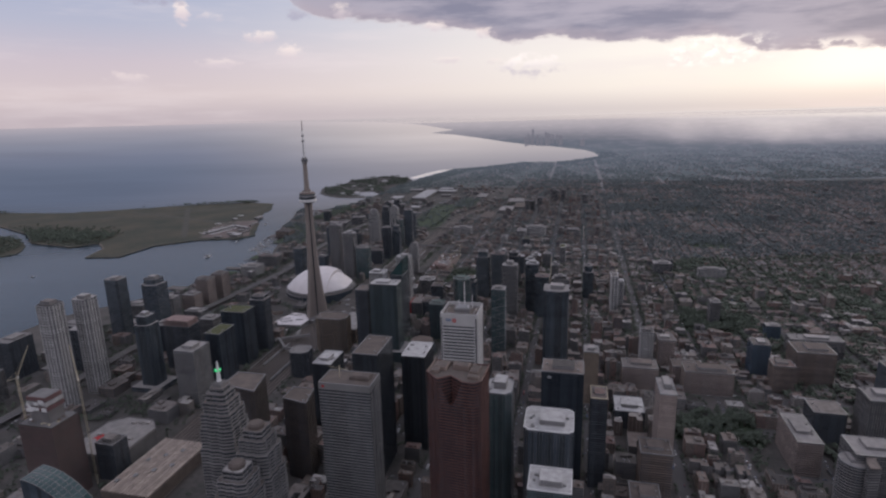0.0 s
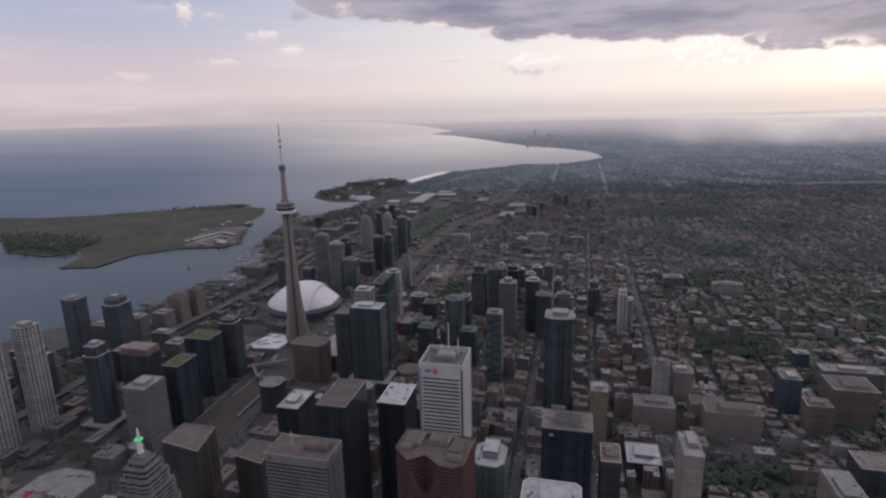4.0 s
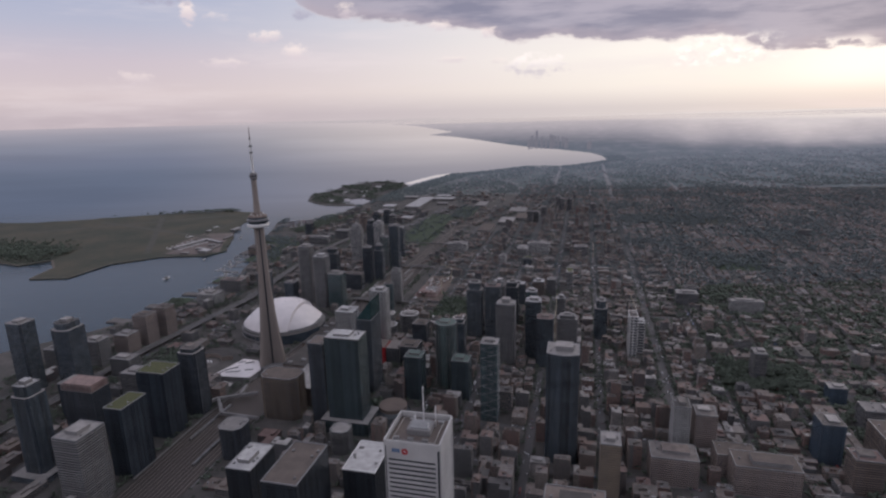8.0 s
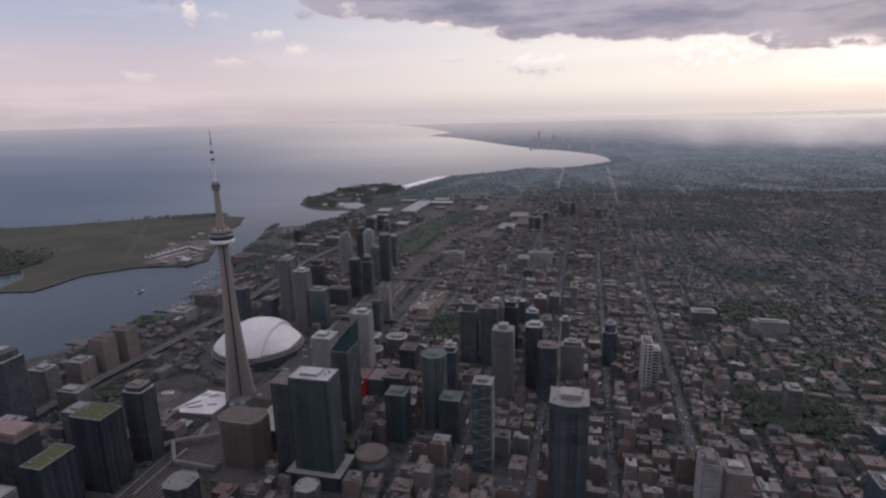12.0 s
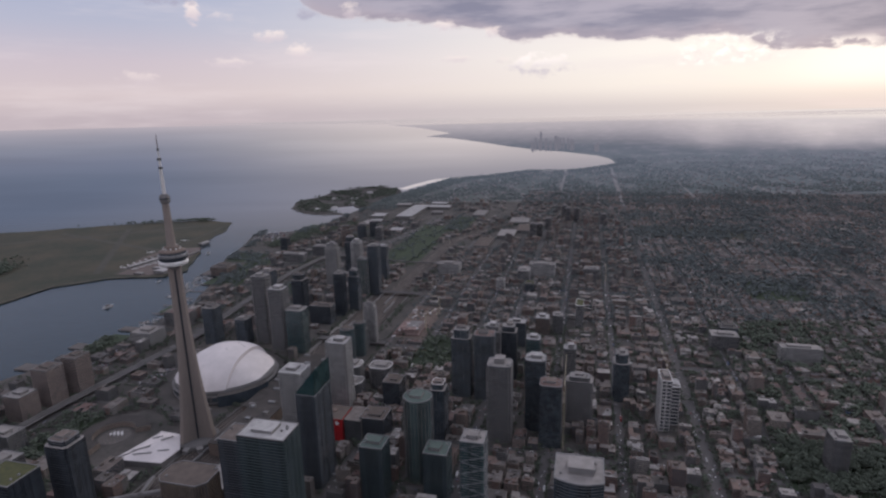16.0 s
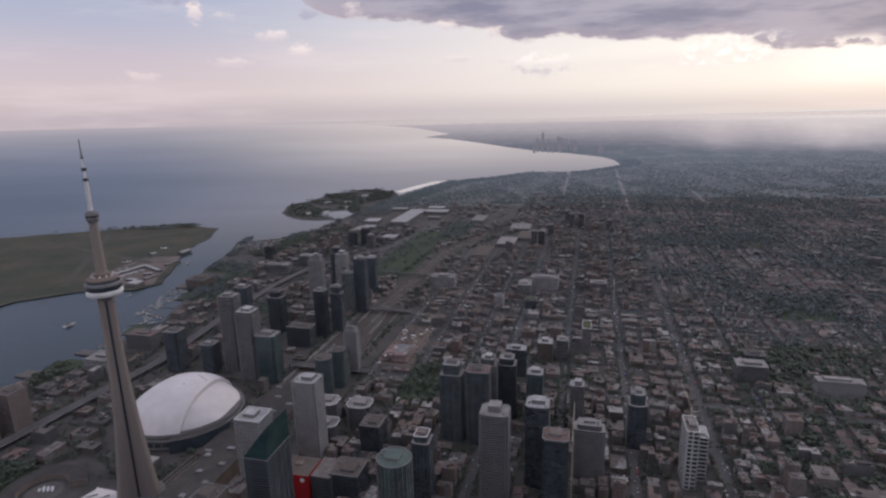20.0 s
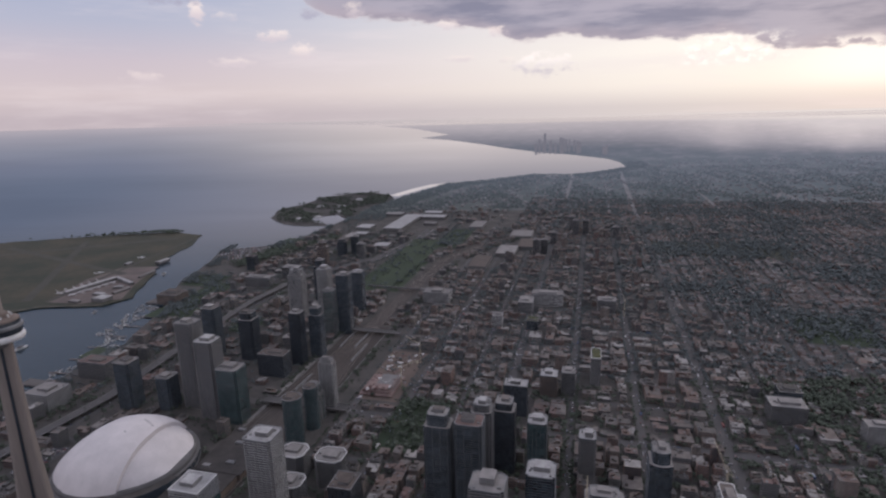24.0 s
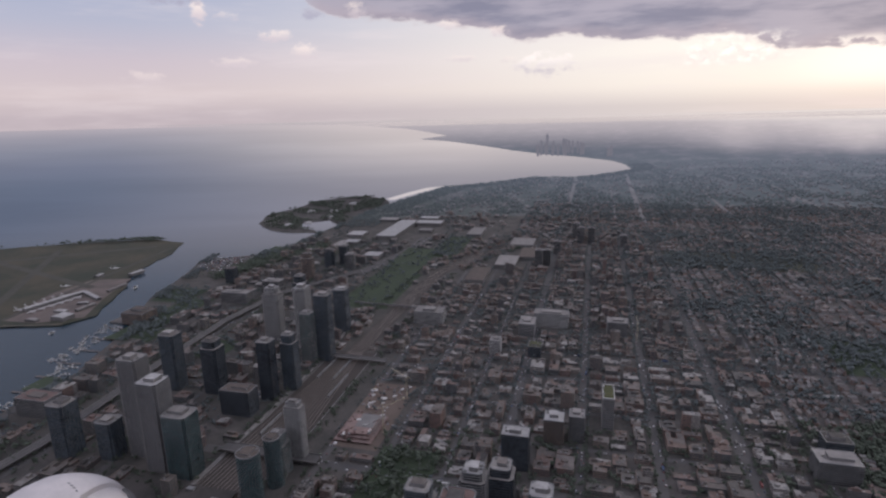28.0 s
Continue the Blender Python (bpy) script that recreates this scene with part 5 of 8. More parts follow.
T("grey office block with banded windows", 372, 1010, 70, 46, 44, "rose", roof=ROOF_FLAT, pent=5, name="office_block", category="office block")
T("pale slab office tower with a window grid", 408, 1078, 26, 36, 84, "pale", roof=ROOF_FLAT, pent=5, name="office_tower")
T("brick red office tower beside the pale slab", 452, 1090, 34, 36, 62, "rose", roof=ROOF_FLAT, pent=4, name="office_tower")
T("courthouse with stepped stone wings", 490, 982, 92, 44, 44, "rose", roof=ROOF_BROWN, pent=7, name="courthouse", category="courthouse")
T("lower stone courthouse wing behind the main block", 470, 1026, 60, 40, 34, "rose", roof=ROOF_BROWN, pent=None, name="courthouse", category="courthouse")
T("blue glass office block with a pointed corner", 622, 1050, 34, 40, 66, "bluebox", roof=ROOF_FLAT, pent=4, name="office_block", category="office block")
T("tan office block with dark stair towers", 626, 976, 40, 34, 54, "brown", roof=ROOF_FLAT, pent=4, name="office_block", category="office block")
T("brown brick government block", 700, 1010, 72, 60, 68, "brown", roof=ROOF_BROWN, pent=5, name="office_block", category="office block")
T("low hospital slab with a white roof", 780, 1120, 110, 36, 40, "slab", roof=ROOF_PALE, pent=5, name="hospital_block", category="hospital")
T("blue clad school block on stilts", 742, 1210, 32, 24, 36, "bluebox", roof=ROOF_PALE, pent=3, name="college_block", category="college")
T("white slab courthouse with a patterned roof", 528, 762, 36, 92, 52, "rose", roof=ROOF_PALE, pent=4, name="city_office", category="office block", units=9)
T("dark roofed square office block", 600, 815, 50, 46, 55, "dark", roof=ROOF_FLAT, pent=None, name="office_block", category="office block")
T("ribbed concrete hotel tower", 655, 775, 54, 46, 95, "piers", roof=ROOF_PALE, pent=6, name="hotel_tower")
T("grey glass hospital tower", 760, 880, 40, 50, 88, "blue", roof=ROOF_FLAT, pent=6, name="hospital_tower")
T("concrete hotel slab with dark window rows", 548, 650, 60, 50, 92, "slab", roof=ROOF_PALE, pent=4, name="hotel_tower")
T("white theatre hotel tower with a drum top", 520, 640, 40, 40, 80, "office", "round", roof=ROOF_PALE, pent=4, name="hotel_tower")
# ---- convention quarter ----
T("brown stone hotel with a stepped roof", -252, 1218, 78, 50, 80, "tan", "cut", roof=ROOF_BROWN, pent=None, name="hotel_block", category="hotel", units=2)
T("long brown convention hall", -222, 1300, 60, 120, 36, "tan", roof=ROOF_FLAT, pent=None, name="convention_hall", category="hall", units=6)
RAKED = T("dark teal glass hotel tower with a raked top", -106, 1316, 32, 56, 150, "raked", roof=ROOF_FLAT, pent=None, name="hotel_tower", units=0)
b = Build()
hw, hd = 14.7, 25.7
A, B, C, D = (-hw, -hd), (hw, -hd), (hw, hd), (-hw, hd)
lo, hi = 151.5, 188.0
b.face([(*A, 150), (*B, 150), (*B, hi), (*A, lo)], 0)
b.face([(*B, 150), (*C, 150), (*C, hi), (*B, hi)], 0)
b.face([(*C, 150), (*D, 150), (*D, lo), (*C, hi)], 0)
b.face([(*D, 150), (*A, 150), (*A, lo), (*D, lo)], 0)
b.face([(*A, lo), (*B, hi), (*C, hi), (*D, lo)], 1)
part("raked_crown", b, [GLASS_TEAL, GLASS_TEAL], RAKED, "raked glass crown")
T("white banded office tower with a pleated roof", -172, 1452, 42, 40, 115, "pale", roof=ROOF_WHITE, pent=5, name="office_tower", rim=WHITE_METAL)
T("tan stone apartment tower with window rows", -190, 1330, 36, 34, 78, "rose", roof=ROOF_BROWN, pent=4, name="apartment_tower")
T("ribbed white condominium tower with a pale cap", -108, 1516, 46, 42, 138, "pale", roof=ROOF_WHITE, pent=6, name="condominium_tower")
T("glass condominium tower with a round crown", 44, 1318, 44, 44, 132, "ribbed", "round", roof=COPPER, pent=4, name="condominium_tower")
T("condominium tower with a square frame on its roof", 72, 1415, 26, 30, 105, "blue", roof=ROOF_FLAT, pent=4, name="condominium_tower", rim=WHITE_METAL)
T("dark office block beside the broadcasting house", -36, 1434, 46, 46, 40, "dark", roof=ROOF_BROWN, pent=4, name="office_block", category="office block")
T("glass office tower with a green copper roof", 72, 1270, 36, 36, 78, "deepteal", roof=COPPER, pent=5, name="office_block", category="office block")
T("glass office tower with a stepped copper roof", -16, 1275, 36, 36, 86, "deepteal", roof=COPPER, pent=4, name="office_block", category="office block")
LATTICED = T("condominium tower clad in a pale lattice", 120, 1190, 30, 30, 145, "lattice", "box", roof=ROOF_PALE, pent=5, name="condominium_tower")
for k in range(16):
    z0, z1 = 8 + 8.5 * k, 8 + 8.5 * (k + 1)
    sg = 1 if k % 2 else -1
    for nx, ny in ((0, -1), (1, 0), (-1, 0)):
        b = Build()
        b.beam((nx * 15 + ny * 14.4 * sg, ny * 15 + nx * 14.4 * sg, z0), (nx * 15 - ny * 14.4 * sg, ny * 15 - nx * 14.4 * sg, z1), .55)
        part("diagonal_brace", b, PALE_EDGE, LATTICED, "pale diagonal brace")
T("dark glass hotel tower with a curved cap", 222, 1074, 52, 46, 180, "sapphire", "bow", roof=ROOF_PALE, pent=8, name="hotel_tower")
T("twin dark condominium tower", 114, 1572, 38, 32, 134, "finned", roof=ROOF_FLAT, pent=5, name="condominium_tower", group="twin condominiums")
T("twin dark condominium tower", 156, 1556, 38, 34, 130, "finned", roof=ROOF_FLAT, pent=5, name="condominium_tower", group="twin condominiums")
T("grey condominium tower with a white crown", 176, 1622, 32, 34, 120, "condo", roof=ROOF_WHITE, pent=6, name="condominium_tower")
T("tall pale condominium slab with balcony bands", 172, 1420, 40, 36, 134, "condo", roof=ROOF_PALE, pent=9, name="condominium_tower")
T("blue glass condominium tower with white roof", 235, 1450, 34, 34, 128, "sapphire", roof=ROOF_WHITE, pent=6, name="condominium_tower")
T("blue glass condominium tower beside a crane", 252, 1400, 36, 34, 108, "sapphire", roof=ROOF_FLAT, pent=4, name="condominium_tower")
T("dark glass condominium tower with a flat roof", 210, 1640, 34, 34, 112, "dark", roof=ROOF_FLAT, pent=5, name="condominium_tower")
T("glass condominium tower with a white hood", 255, 1612, 28, 30, 96, "teal", roof=ROOF_WHITE, pent=6, name="condominium_tower")
T("grey patterned condominium slab", 312, 1462, 46, 28, 88, "condo", roof=ROOF_PALE, pent=4, name="condominium_tower")
T("slim tower with a white hood", 322, 1590, 24, 26, 84, "condo", roof=ROOF_WHITE, pent=8, name="condominium_tower")
T("dark rounded condominium tower with twin fins", 408, 1545, 30, 32, 92, "sapphire", "bow", roof=ROOF_PALE, pent=5, name="condominium_tower")
T("white framed condominium slab with checkered balconies", 452, 1448, 18, 46, 92, "frame", roof=ROOF_FLAT, pent=4, name="condominium_tower", rim=WHITE_METAL)
T("lower white framed condominium slab", 474, 1462, 16, 34, 70, "frame", roof=ROOF_WHITE, pent=3, name="condominium_tower", rim=WHITE_METAL)
T("dark student tower with a yellow framed roof", 428, 1128, 24, 30, 58, "dark", roof=ROOF_FLAT, pent=3, name="apartment_tower", rim=CRANE_YELLOW)
T("concrete apartment slab among the trees", 656, 1312, 24, 34, 60, "slab", roof=ROOF_PALE, pent=5, name="apartment_tower")
for px, py, w, h in ((-107, 1629, 44, 40), (-47, 1609, 46, 45), (-94, 1563, 40, 36)):
    T("grey eight-sided apartment block with a white edged roof", px, py, w, w * .9, h, "slab", "cut", roof=ROOF_PALE, pent=4, name="apartment_block", category="apartments", rim=WHITE_METAL, group="eight-sided apartments")
T("dark mid-rise office block", -16, 1549, 36, 40, 45, "dark", roof=ROOF_BROWN, pent=4, name="office_block", category="office block")
for px, py, w, d, h, st in ((-905, 1120, 44, 60, 84, "dark"), (-880, 1000, 50, 50, 60, "slab"), (-840, 1230, 60, 40, 72, "dark"), (-640, 1235, 46, 40, 66, "navy"), (-770, 1150, 54, 44, 92, "dark"), (-560, 1290, 40, 40, 58, "slab"), (-640, 1395, 52, 34, 40, "office"), (-810, 1440, 50, 40, 46, "condo")):
    T("dark glass harbour office block with a flat roof", px, py, w, d, h, st, roof=ROOF_PALE, pent=4, name="harbour_block", category="office block", group="harbour blocks")
# ---- waterfront ----
T("white condominium tower with rippled balconies", -715, 984, 42, 42, 202, "twist", "cut", roof=ROOF_FLAT, pent=7, name="condominium_tower", group="rippled twins")
T("white condominium tower with rippled balconies", -690, 1044, 42, 42, 193, "twist", "cut", roof=ROOF_FLAT, pent=7, name="condominium_tower", group="rippled twins")
T("blue-grey lakeside condominium tower", -798, 1333, 46, 42, 147, "blue", roof=ROOF_PALE, pent=5, name="condominium_tower")
T("rounded lakeside condominium tower", -704, 1331, 50, 46, 147, "blue", "bow", roof=ROOF_FLAT, pent=6, name="condominium_tower")
T("glass condominium tower with a ringed podium", -584, 1053, 40, 40, 152, "sapphire", roof=ROOF_WHITE, pent=6, name="condominium_tower", podium=(62, 58, 10, "blue"))
T("grey office tower with a light cap", -470, 985, 44, 52, 112, "office", roof=ROOF_PALE, pent=6, name="office_tower")
PINKTOP = T("tower block with a pink unfinished roof", -562, 1147, 66, 40, 97, "dark", roof=ROOF_PALE, pent=4, name="office_tower", units=7)
for k in range(3):
    b = Build()
    b.prism(rect(61, 37), 97.5 + 4 * k, 98.3 + 4 * k, 0, 0, True)
    part("bare_floor", b, SITE_PINK, PINKTOP, "bare pinkish concrete floor under construction")
b = Build()
b.prism(rect(56, 32), 97.5, 109, 0, 0)
part("bare_core", b, SITE_PINK, PINKTOP)
for k in range(22):
    b = Build()
    b.box(0, 0, 0, .9, .9, 11.4)
    part("column", b, PALE_CONCRETE, PINKTOP, at=(-30 + 6 * (k % 11), -18 if k < 11 else 18, 97.6))
T("dark glass office tower with a planted roof", -446, 1062, 34, 56, 115, "navy", roof=ROOF_GREEN, pent=None, name="office_tower", units=2, rim=GREY_METAL)
T("dark glass office tower with a planted roof", -446, 1166, 58, 46, 120, "navy", roof=ROOF_GREEN, pent=None, name="office_tower", units=4, rim=GREY_METAL)
T("dark glass condominium tower with a flat roof", -418, 1232, 44, 40, 129, "dark", roof=ROOF_FLAT, pent=4, name="condominium_tower")
T("brown concrete lakeside apartment slab", -679, 1562, 40, 40, 76, "rose", roof=ROOF_BROWN, pent=4, name="apartment_tower", group="lakeside slabs")
T("brown concrete lakeside apartment slab", -655, 1610, 36, 38, 78, "rose", roof=ROOF_BROWN, pent=4, name="apartment_tower", group="lakeside slabs")
T("brown lakeside hotel with a pale roof", -699, 1511, 42, 40, 48, "rose", roof=ROOF_PALE, pent=5, name="hotel_block", category="hotel")
T("grey lakeside condominium with terraced roof", -730, 1448, 46, 42, 60, "condo", roof=ROOF_PALE, pent=6, name="condominium_tower")
T("white lakeside terminal building", -640, 1850, 60, 56, 34, "pale", roof=ROOF_PALE, pent=5, name="terminal_building", category="building")
T("long grey lakeside apartment block", -618, 1975, 76, 40, 36, "slab", roof=ROOF_FLAT, pent=4, name="apartment_block", category="apartments")
T("grey condominium slab with balcony rows", -476, 1845, 40, 40, 92, "blue", roof=ROOF_FLAT, pent=5, name="condominium_tower")
T("grey mid-rise condominium block with flat roof", -400, 1838, 36, 36, 64, "blue", roof=ROOF_PALE, pent=4, name="condominium_tower")
T("pale condominium tower with a terraced top", -352, 1848, 42, 38, 166, "condo", roof=ROOF_PALE, pent=6, name="condominium_tower")
T("pale condominium tower with a framed top", -302, 1808, 44, 40, 146, "condo", roof=ROOF_WHITE, pent=6, name="condominium_tower")
T("green glass condominium tower with pale balconies", -258, 1790, 50, 42, 102, "teal", roof=ROOF_PALE, pent=5, name="condominium_tower")
T("dark glass condominium tower near the lakeshore", -319, 2054, 42, 40, 108, "dark", roof=ROOF_FLAT, pent=5, name="condominium_tower")
T("dark glass condominium tower near the lakeshore", -408, 2072, 40, 38, 115, "blue", roof=ROOF_FLAT, pent=5, name="condominium_tower")
T("dark glass condominium tower with a flat roof", -202, 2022, 32, 32, 118, "dark", roof=ROOF_PALE, pent=5, name="condominium_tower")
T("glass condominium tower beside the railway", -170, 2062, 34, 32, 114, "blue", roof=ROOF_PALE, pent=5, name="condominium_tower")
T("dark mid-rise office block", -241, 1970, 64, 34, 48, "dark", roof=ROOF_BROWN, pent=4, name="office_block", category="office block")
T("pale condominium slab with a white hood", -279, 2315, 48, 36, 130, "pale", roof=ROOF_WHITE, pent=6, name="condominium_tower")
T("pale curved condominium tower with a white hood", -190, 2250, 34, 34, 150, "pale", "bow", roof=ROOF_WHITE, pent=8, name="condominium_tower")
T("grey concrete condominium tower with balconies", -163, 2176, 32, 32, 116, "green", roof=ROOF_PALE, pent=4, name="condominium_tower")
T("pale ribbed condominium tower", -131, 2196, 38, 36, 150, "blue", roof=ROOF_PALE, pent=5, name="condominium_tower")
T("glass condominium tower beside the railway", -126, 2364, 38, 36, 108, "blue", roof=ROOF_WHITE, pent=4, name="condominium_tower")
T("dark glass condominium tower near the lakeshore", -240, 2420, 36, 36, 128, "dark", roof=ROOF_PALE, pent=4, name="condominium_tower")
T("slim pale condominium tower by the railway", -95, 1822, 34, 20, 100, "pale", roof=ROOF_PALE, pent=4, name="condominium_tower")
T("low glass condominium block by the railway", -114, 1790, 34, 34, 66, "green", roof=ROOF_PALE, pent=4, name="condominium_tower")
T("round glass condominium tower with brown roof", -131, 1716, 38, 38, 82, "teal", "round", roof=ROOF_BROWN, pent=3, name="condominium_tower")
T("round glass condominium tower with brown roof", -112, 1760, 30, 30, 78, "teal", "round", roof=ROOF_BROWN, pent=3, name="condominium_tower")
T("dark lakeside office block", -567, 2790, 32, 30, 50, "dark", roof=ROOF_FLAT, pent=3, name="office_block", category="office block")
T("brown wedge-shaped condominium by the lake", -325, 2820, 46, 40, 86, "brown", "cut", roof=ROOF_BROWN, pent=4, name="condominium_tower")
T("dark glass condominium tower near the lakeshore", -284, 2960, 34, 34, 64, "dark", roof=ROOF_PALE, pent=4, name="condominium_tower")
T("dark glass condominium tower near the lakeshore", -236, 2985, 34, 34, 70, "dark", roof=ROOF_PALE, pent=4, name="condominium_tower")
T("condominium tower by the park", -205, 2925, 34, 34, 54, "slab", roof=ROOF_PALE, pent=4, name="condominium_tower")
T("condominium block by the harbour", -400, 2690, 60, 40, 36, "slab", roof=ROOF_PALE, pent=4, name="condominium_block", category="apartments")
T("long condominium block by the harbour", -480, 2600, 90, 36, 30, "condo", roof=ROOF_PALE, pent=3, name="condominium_block", category="apartments")
T("brick malting house on the quay", -690, 2455, 70, 60, 28, "brown", roof=ROOF_BROWN, pent=8, name="quay_building", category="building")
# ---- west of the core ----
T("office block with a white roof frame", 415, 1918, 20, 54, 58, "office", roof=ROOF_GREEN, pent=None, name="office_block", category="office block", rim=WHITE_METAL)
T("loft block with a white roof hut", 315, 1868, 34, 34, 42, "brown", roof=ROOF_WHITE, pent=6, name="loft_block", category="lofts")
T("grey loft block with a flat roof", 352, 1870, 26, 30, 46, "slab", roof=ROOF_PALE, pent=4, name="loft_block", category="lofts")
T("dark loft slab with white top hut", 245, 1800, 44, 30, 58, "dark", roof=ROOF_WHITE, pent=6, name="loft_block", category="lofts")
T("long white hospital building with deep bays", 828, 1690, 84, 26, 30, "pale", roof=ROOF_PALE, pent=4, name="hospital_block", category="hospital")
T("stepped concrete residence block", 700, 1760, 60, 40, 34, "slab", roof=ROOF_PALE, pent=5, name="residence_block", category="apartments")
T("dark framed residence block", 735, 1815, 40, 34, 30, "dark", roof=ROOF_FLAT, pent=5, name="residence_block", category="apartments")
T("terraced white condominium block", 90, 2420, 80, 50, 30, "pale", roof=ROOF_PALE, pent=6, name="condominium_block", category="apartments")
T("white condominium block with roof terraces", 395, 2375, 90, 40, 34, "pale", roof=ROOF_PALE, pent=4, name="condominium_block", category="apartments")
T("pale courtyard condominium block", 330, 2330, 40, 60, 30, "office", roof=ROOF_PALE, pent=4, name="condominium_block", category="apartments")
T("banded concrete office block", 540, 2310, 50, 40, 34, "office", roof=ROOF_PALE, pent=4, name="office_block", category="office block")
T("loft block with a yellow-green roof terrace", 330, 2200, 30, 34, 24, "dark", roof=ROOF_GREEN, pent=4, name="loft_block", category="lofts")
T("white concrete loft block", 245, 2220, 26, 30, 30, "pale", roof=ROOF_PALE, pent=4, name="loft_block", category="lofts")
T("eight-sided dark hotel with a pale roof", -298, 1094, 44, 44, 54, "dark", "cut", roof=ROOF_PALE, pent=None, name="hotel_block", category="hotel")
T("low round-roofed office block", -128, 1098, 34, 34, 40, "slab", "cut", roof=ROOF_PALE, pent=None, name="office_block", category="office block")

# ---- streets ----
def strip(b, pts, width, z, mi=0):
    """A ribbon along a line of places."""
    for (x0, y0), (x1, y1) in zip(pts, pts[1:]):
        l = math.hypot(x1 - x0, y1 - y0)
        nx, ny = -(y1 - y0) / l * width / 2, (x1 - x0) / l * width / 2
        b.face([far(x0 + nx, y0 + ny, z), far(x0 - nx, y0 - ny, z), far(x1 - nx, y1 - ny, z), far(x1 + nx, y1 + ny, z)], mi)


LONG = [(-480, 12), (-385, 11), (-285, 9), (-206, 17), (-86, 13), (30, 13), (158, 22), (262, 8), (372, 9), (470, 8), (572, 15), (690, 9), (800, 9), (910, 9), (1030, 16), (1180, 9), (1330, 9), (1500, 14), (1700, 9), (1900, 9), (2100, 14)]
CROSS = [(250, 12), (372, 12), (480, 10), (590, 12), (700, 10), (812, 12), (930, 24), (1050, 11), (1160, 11), (1262, 10), (1385, 11), (1500, 11), (1612, 10), (1745, 20), (1870, 10), (1985, 10), (2110, 15), (2230, 9), (2350, 9), (2480, 9), (2610, 9), (2740, 12), (2860, 9), (2980, 9), (3110, 9), (3250, 12), (3400, 9)]
for bb, wd in LONG:
    b = Build()
    strip(b, [gp(150 + 300 * i, bb) for i in range(0, 12 if bb not in (158, -206, 30, 572, 1030, 1500) else 13)], wd, .12 + .002 * wd)
    solid("road", b, ASPHALT, "grey asphalt city street running west", "road", "streets", "structure")
# the long avenues run on across the far plain
for bb, wd, a1 in ((158, 26, 5850), (-206, 20, 5500), (30, 10, 5000), (572, 15, 5600), (1030, 16, 5600), (1500, 14, 5600)):
    b = Build()
    strip(b, [gp(a, bb) for a in range(3750, a1, 50)], wd, .6)
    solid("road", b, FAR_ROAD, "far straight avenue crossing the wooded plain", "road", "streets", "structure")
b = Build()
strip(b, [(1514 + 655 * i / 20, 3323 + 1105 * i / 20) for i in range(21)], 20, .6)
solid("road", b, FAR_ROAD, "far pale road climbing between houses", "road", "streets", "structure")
for aa, wd in CROSS:
    b = Build()
    lo = -480 if aa not in (1745, 2110) else -1000
    strip(b, [gp(aa, lo), gp(aa, 700), gp(aa, 2300)], wd, .19 + .002 * wd)
    solid("road", b, ASPHALT, "grey asphalt cross street", "road", "streets", "structure")

for pts, wd in (([gp(300, -1100), gp(900, -1110), gp(1500, -1120), gp(2200, -1120), gp(2500, -1060)], 14), ([gp(600, -860), gp(1160, -870)], 12), ([gp(700, -690), gp(700, -1180)], 14), ([gp(930, -690), gp(930, -1200)], 14), ([gp(1160, -690), gp(1160, -1200)], 12), ([gp(1385, -660), gp(1385, -1180)], 12), ([gp(1560, -690), gp(1560, -1140)], 12), ([gp(1480, -800), gp(2300, -830), gp(2420, -900)], 12), ([gp(1950, -690), gp(1950, -1100)], 12)):
    b = Build()
    strip(b, pts, wd, .22)
    solid("road", b, ASPHALT, "asphalt street near the harbour", "road", "streets", "structure")
b = Build()
strip(b, [gp(1620, -642), gp(1860, -642), gp(2150, -649), gp(2340, -674)], 8, .45)
solid("path", b, ROOF_PALE, "pale concrete lane beside the railway", "path", kind="structure")
# lakeshore boulevard and the raised expressway
EXPRESS = [gp(300, -985), gp(800, -985), gp(1180, -992), gp(1320, -990), gp(1690, -955), gp(2000, -985), gp(2250, -1000), gp(2480, -975), gp(2750, -830), gp(3100, -760), gp(3320, -760)]
b = Build()
strip(b, EXPRESS, 44, .3)
solid("road", b, ASPHALT, "wide lakeshore boulevard beneath the expressway", "road", kind="structure")
ex = thing("expressway", 0, 0, 0, 0, "raised concrete expressway on piers", "expressway", kind="structure")
b = Build()
strip(b, EXPRESS[:9], 19, 9.0, 0)
for (x0, y0), (x1, y1) in zip(EXPRESS[:8], EXPRESS[1:9]):
    l = math.hypot(x1 - x0, y1 - y0)
    nx, ny = -(y1 - y0) / l, (x1 - x0) / l
    for s in (-1, 1):
        b.beam((x0 + nx * s * 9.6, y0 + ny * s * 9.6, 8.8), (x1 + nx * s * 9.6, y1 + ny * s * 9.6, 8.8), 1.0, 1)
    b.beam((x0, y0, 9.3), (x1, y1, 9.3), .4, 1)
part("deck", b, [ASPHALT, PALE_CONCRETE], ex)
bp = Build()
bp.box(0, 0, 0, 2, 1.6, 7.2)
bp.box(0, 0, 7.2, 15, 2, 1.4)
bpm = bp.mesh("pier", [GREY_CONCRETE])
for (x0, y0), (x1, y1) in zip(EXPRESS[1:7], EXPRESS[2:8]):
    l = math.hypot(x1 - x0, y1 - y0)
    for i in range(int(l / 40)):
        t = i * 40 / l
        part("pier", bpm, None, ex, at=(x0 + (x1 - x0) * t, y0 + (y1 - y0) * t, 0), rot=math.degrees(math.atan2(y1 - y0, x1 - x0)) + 90)

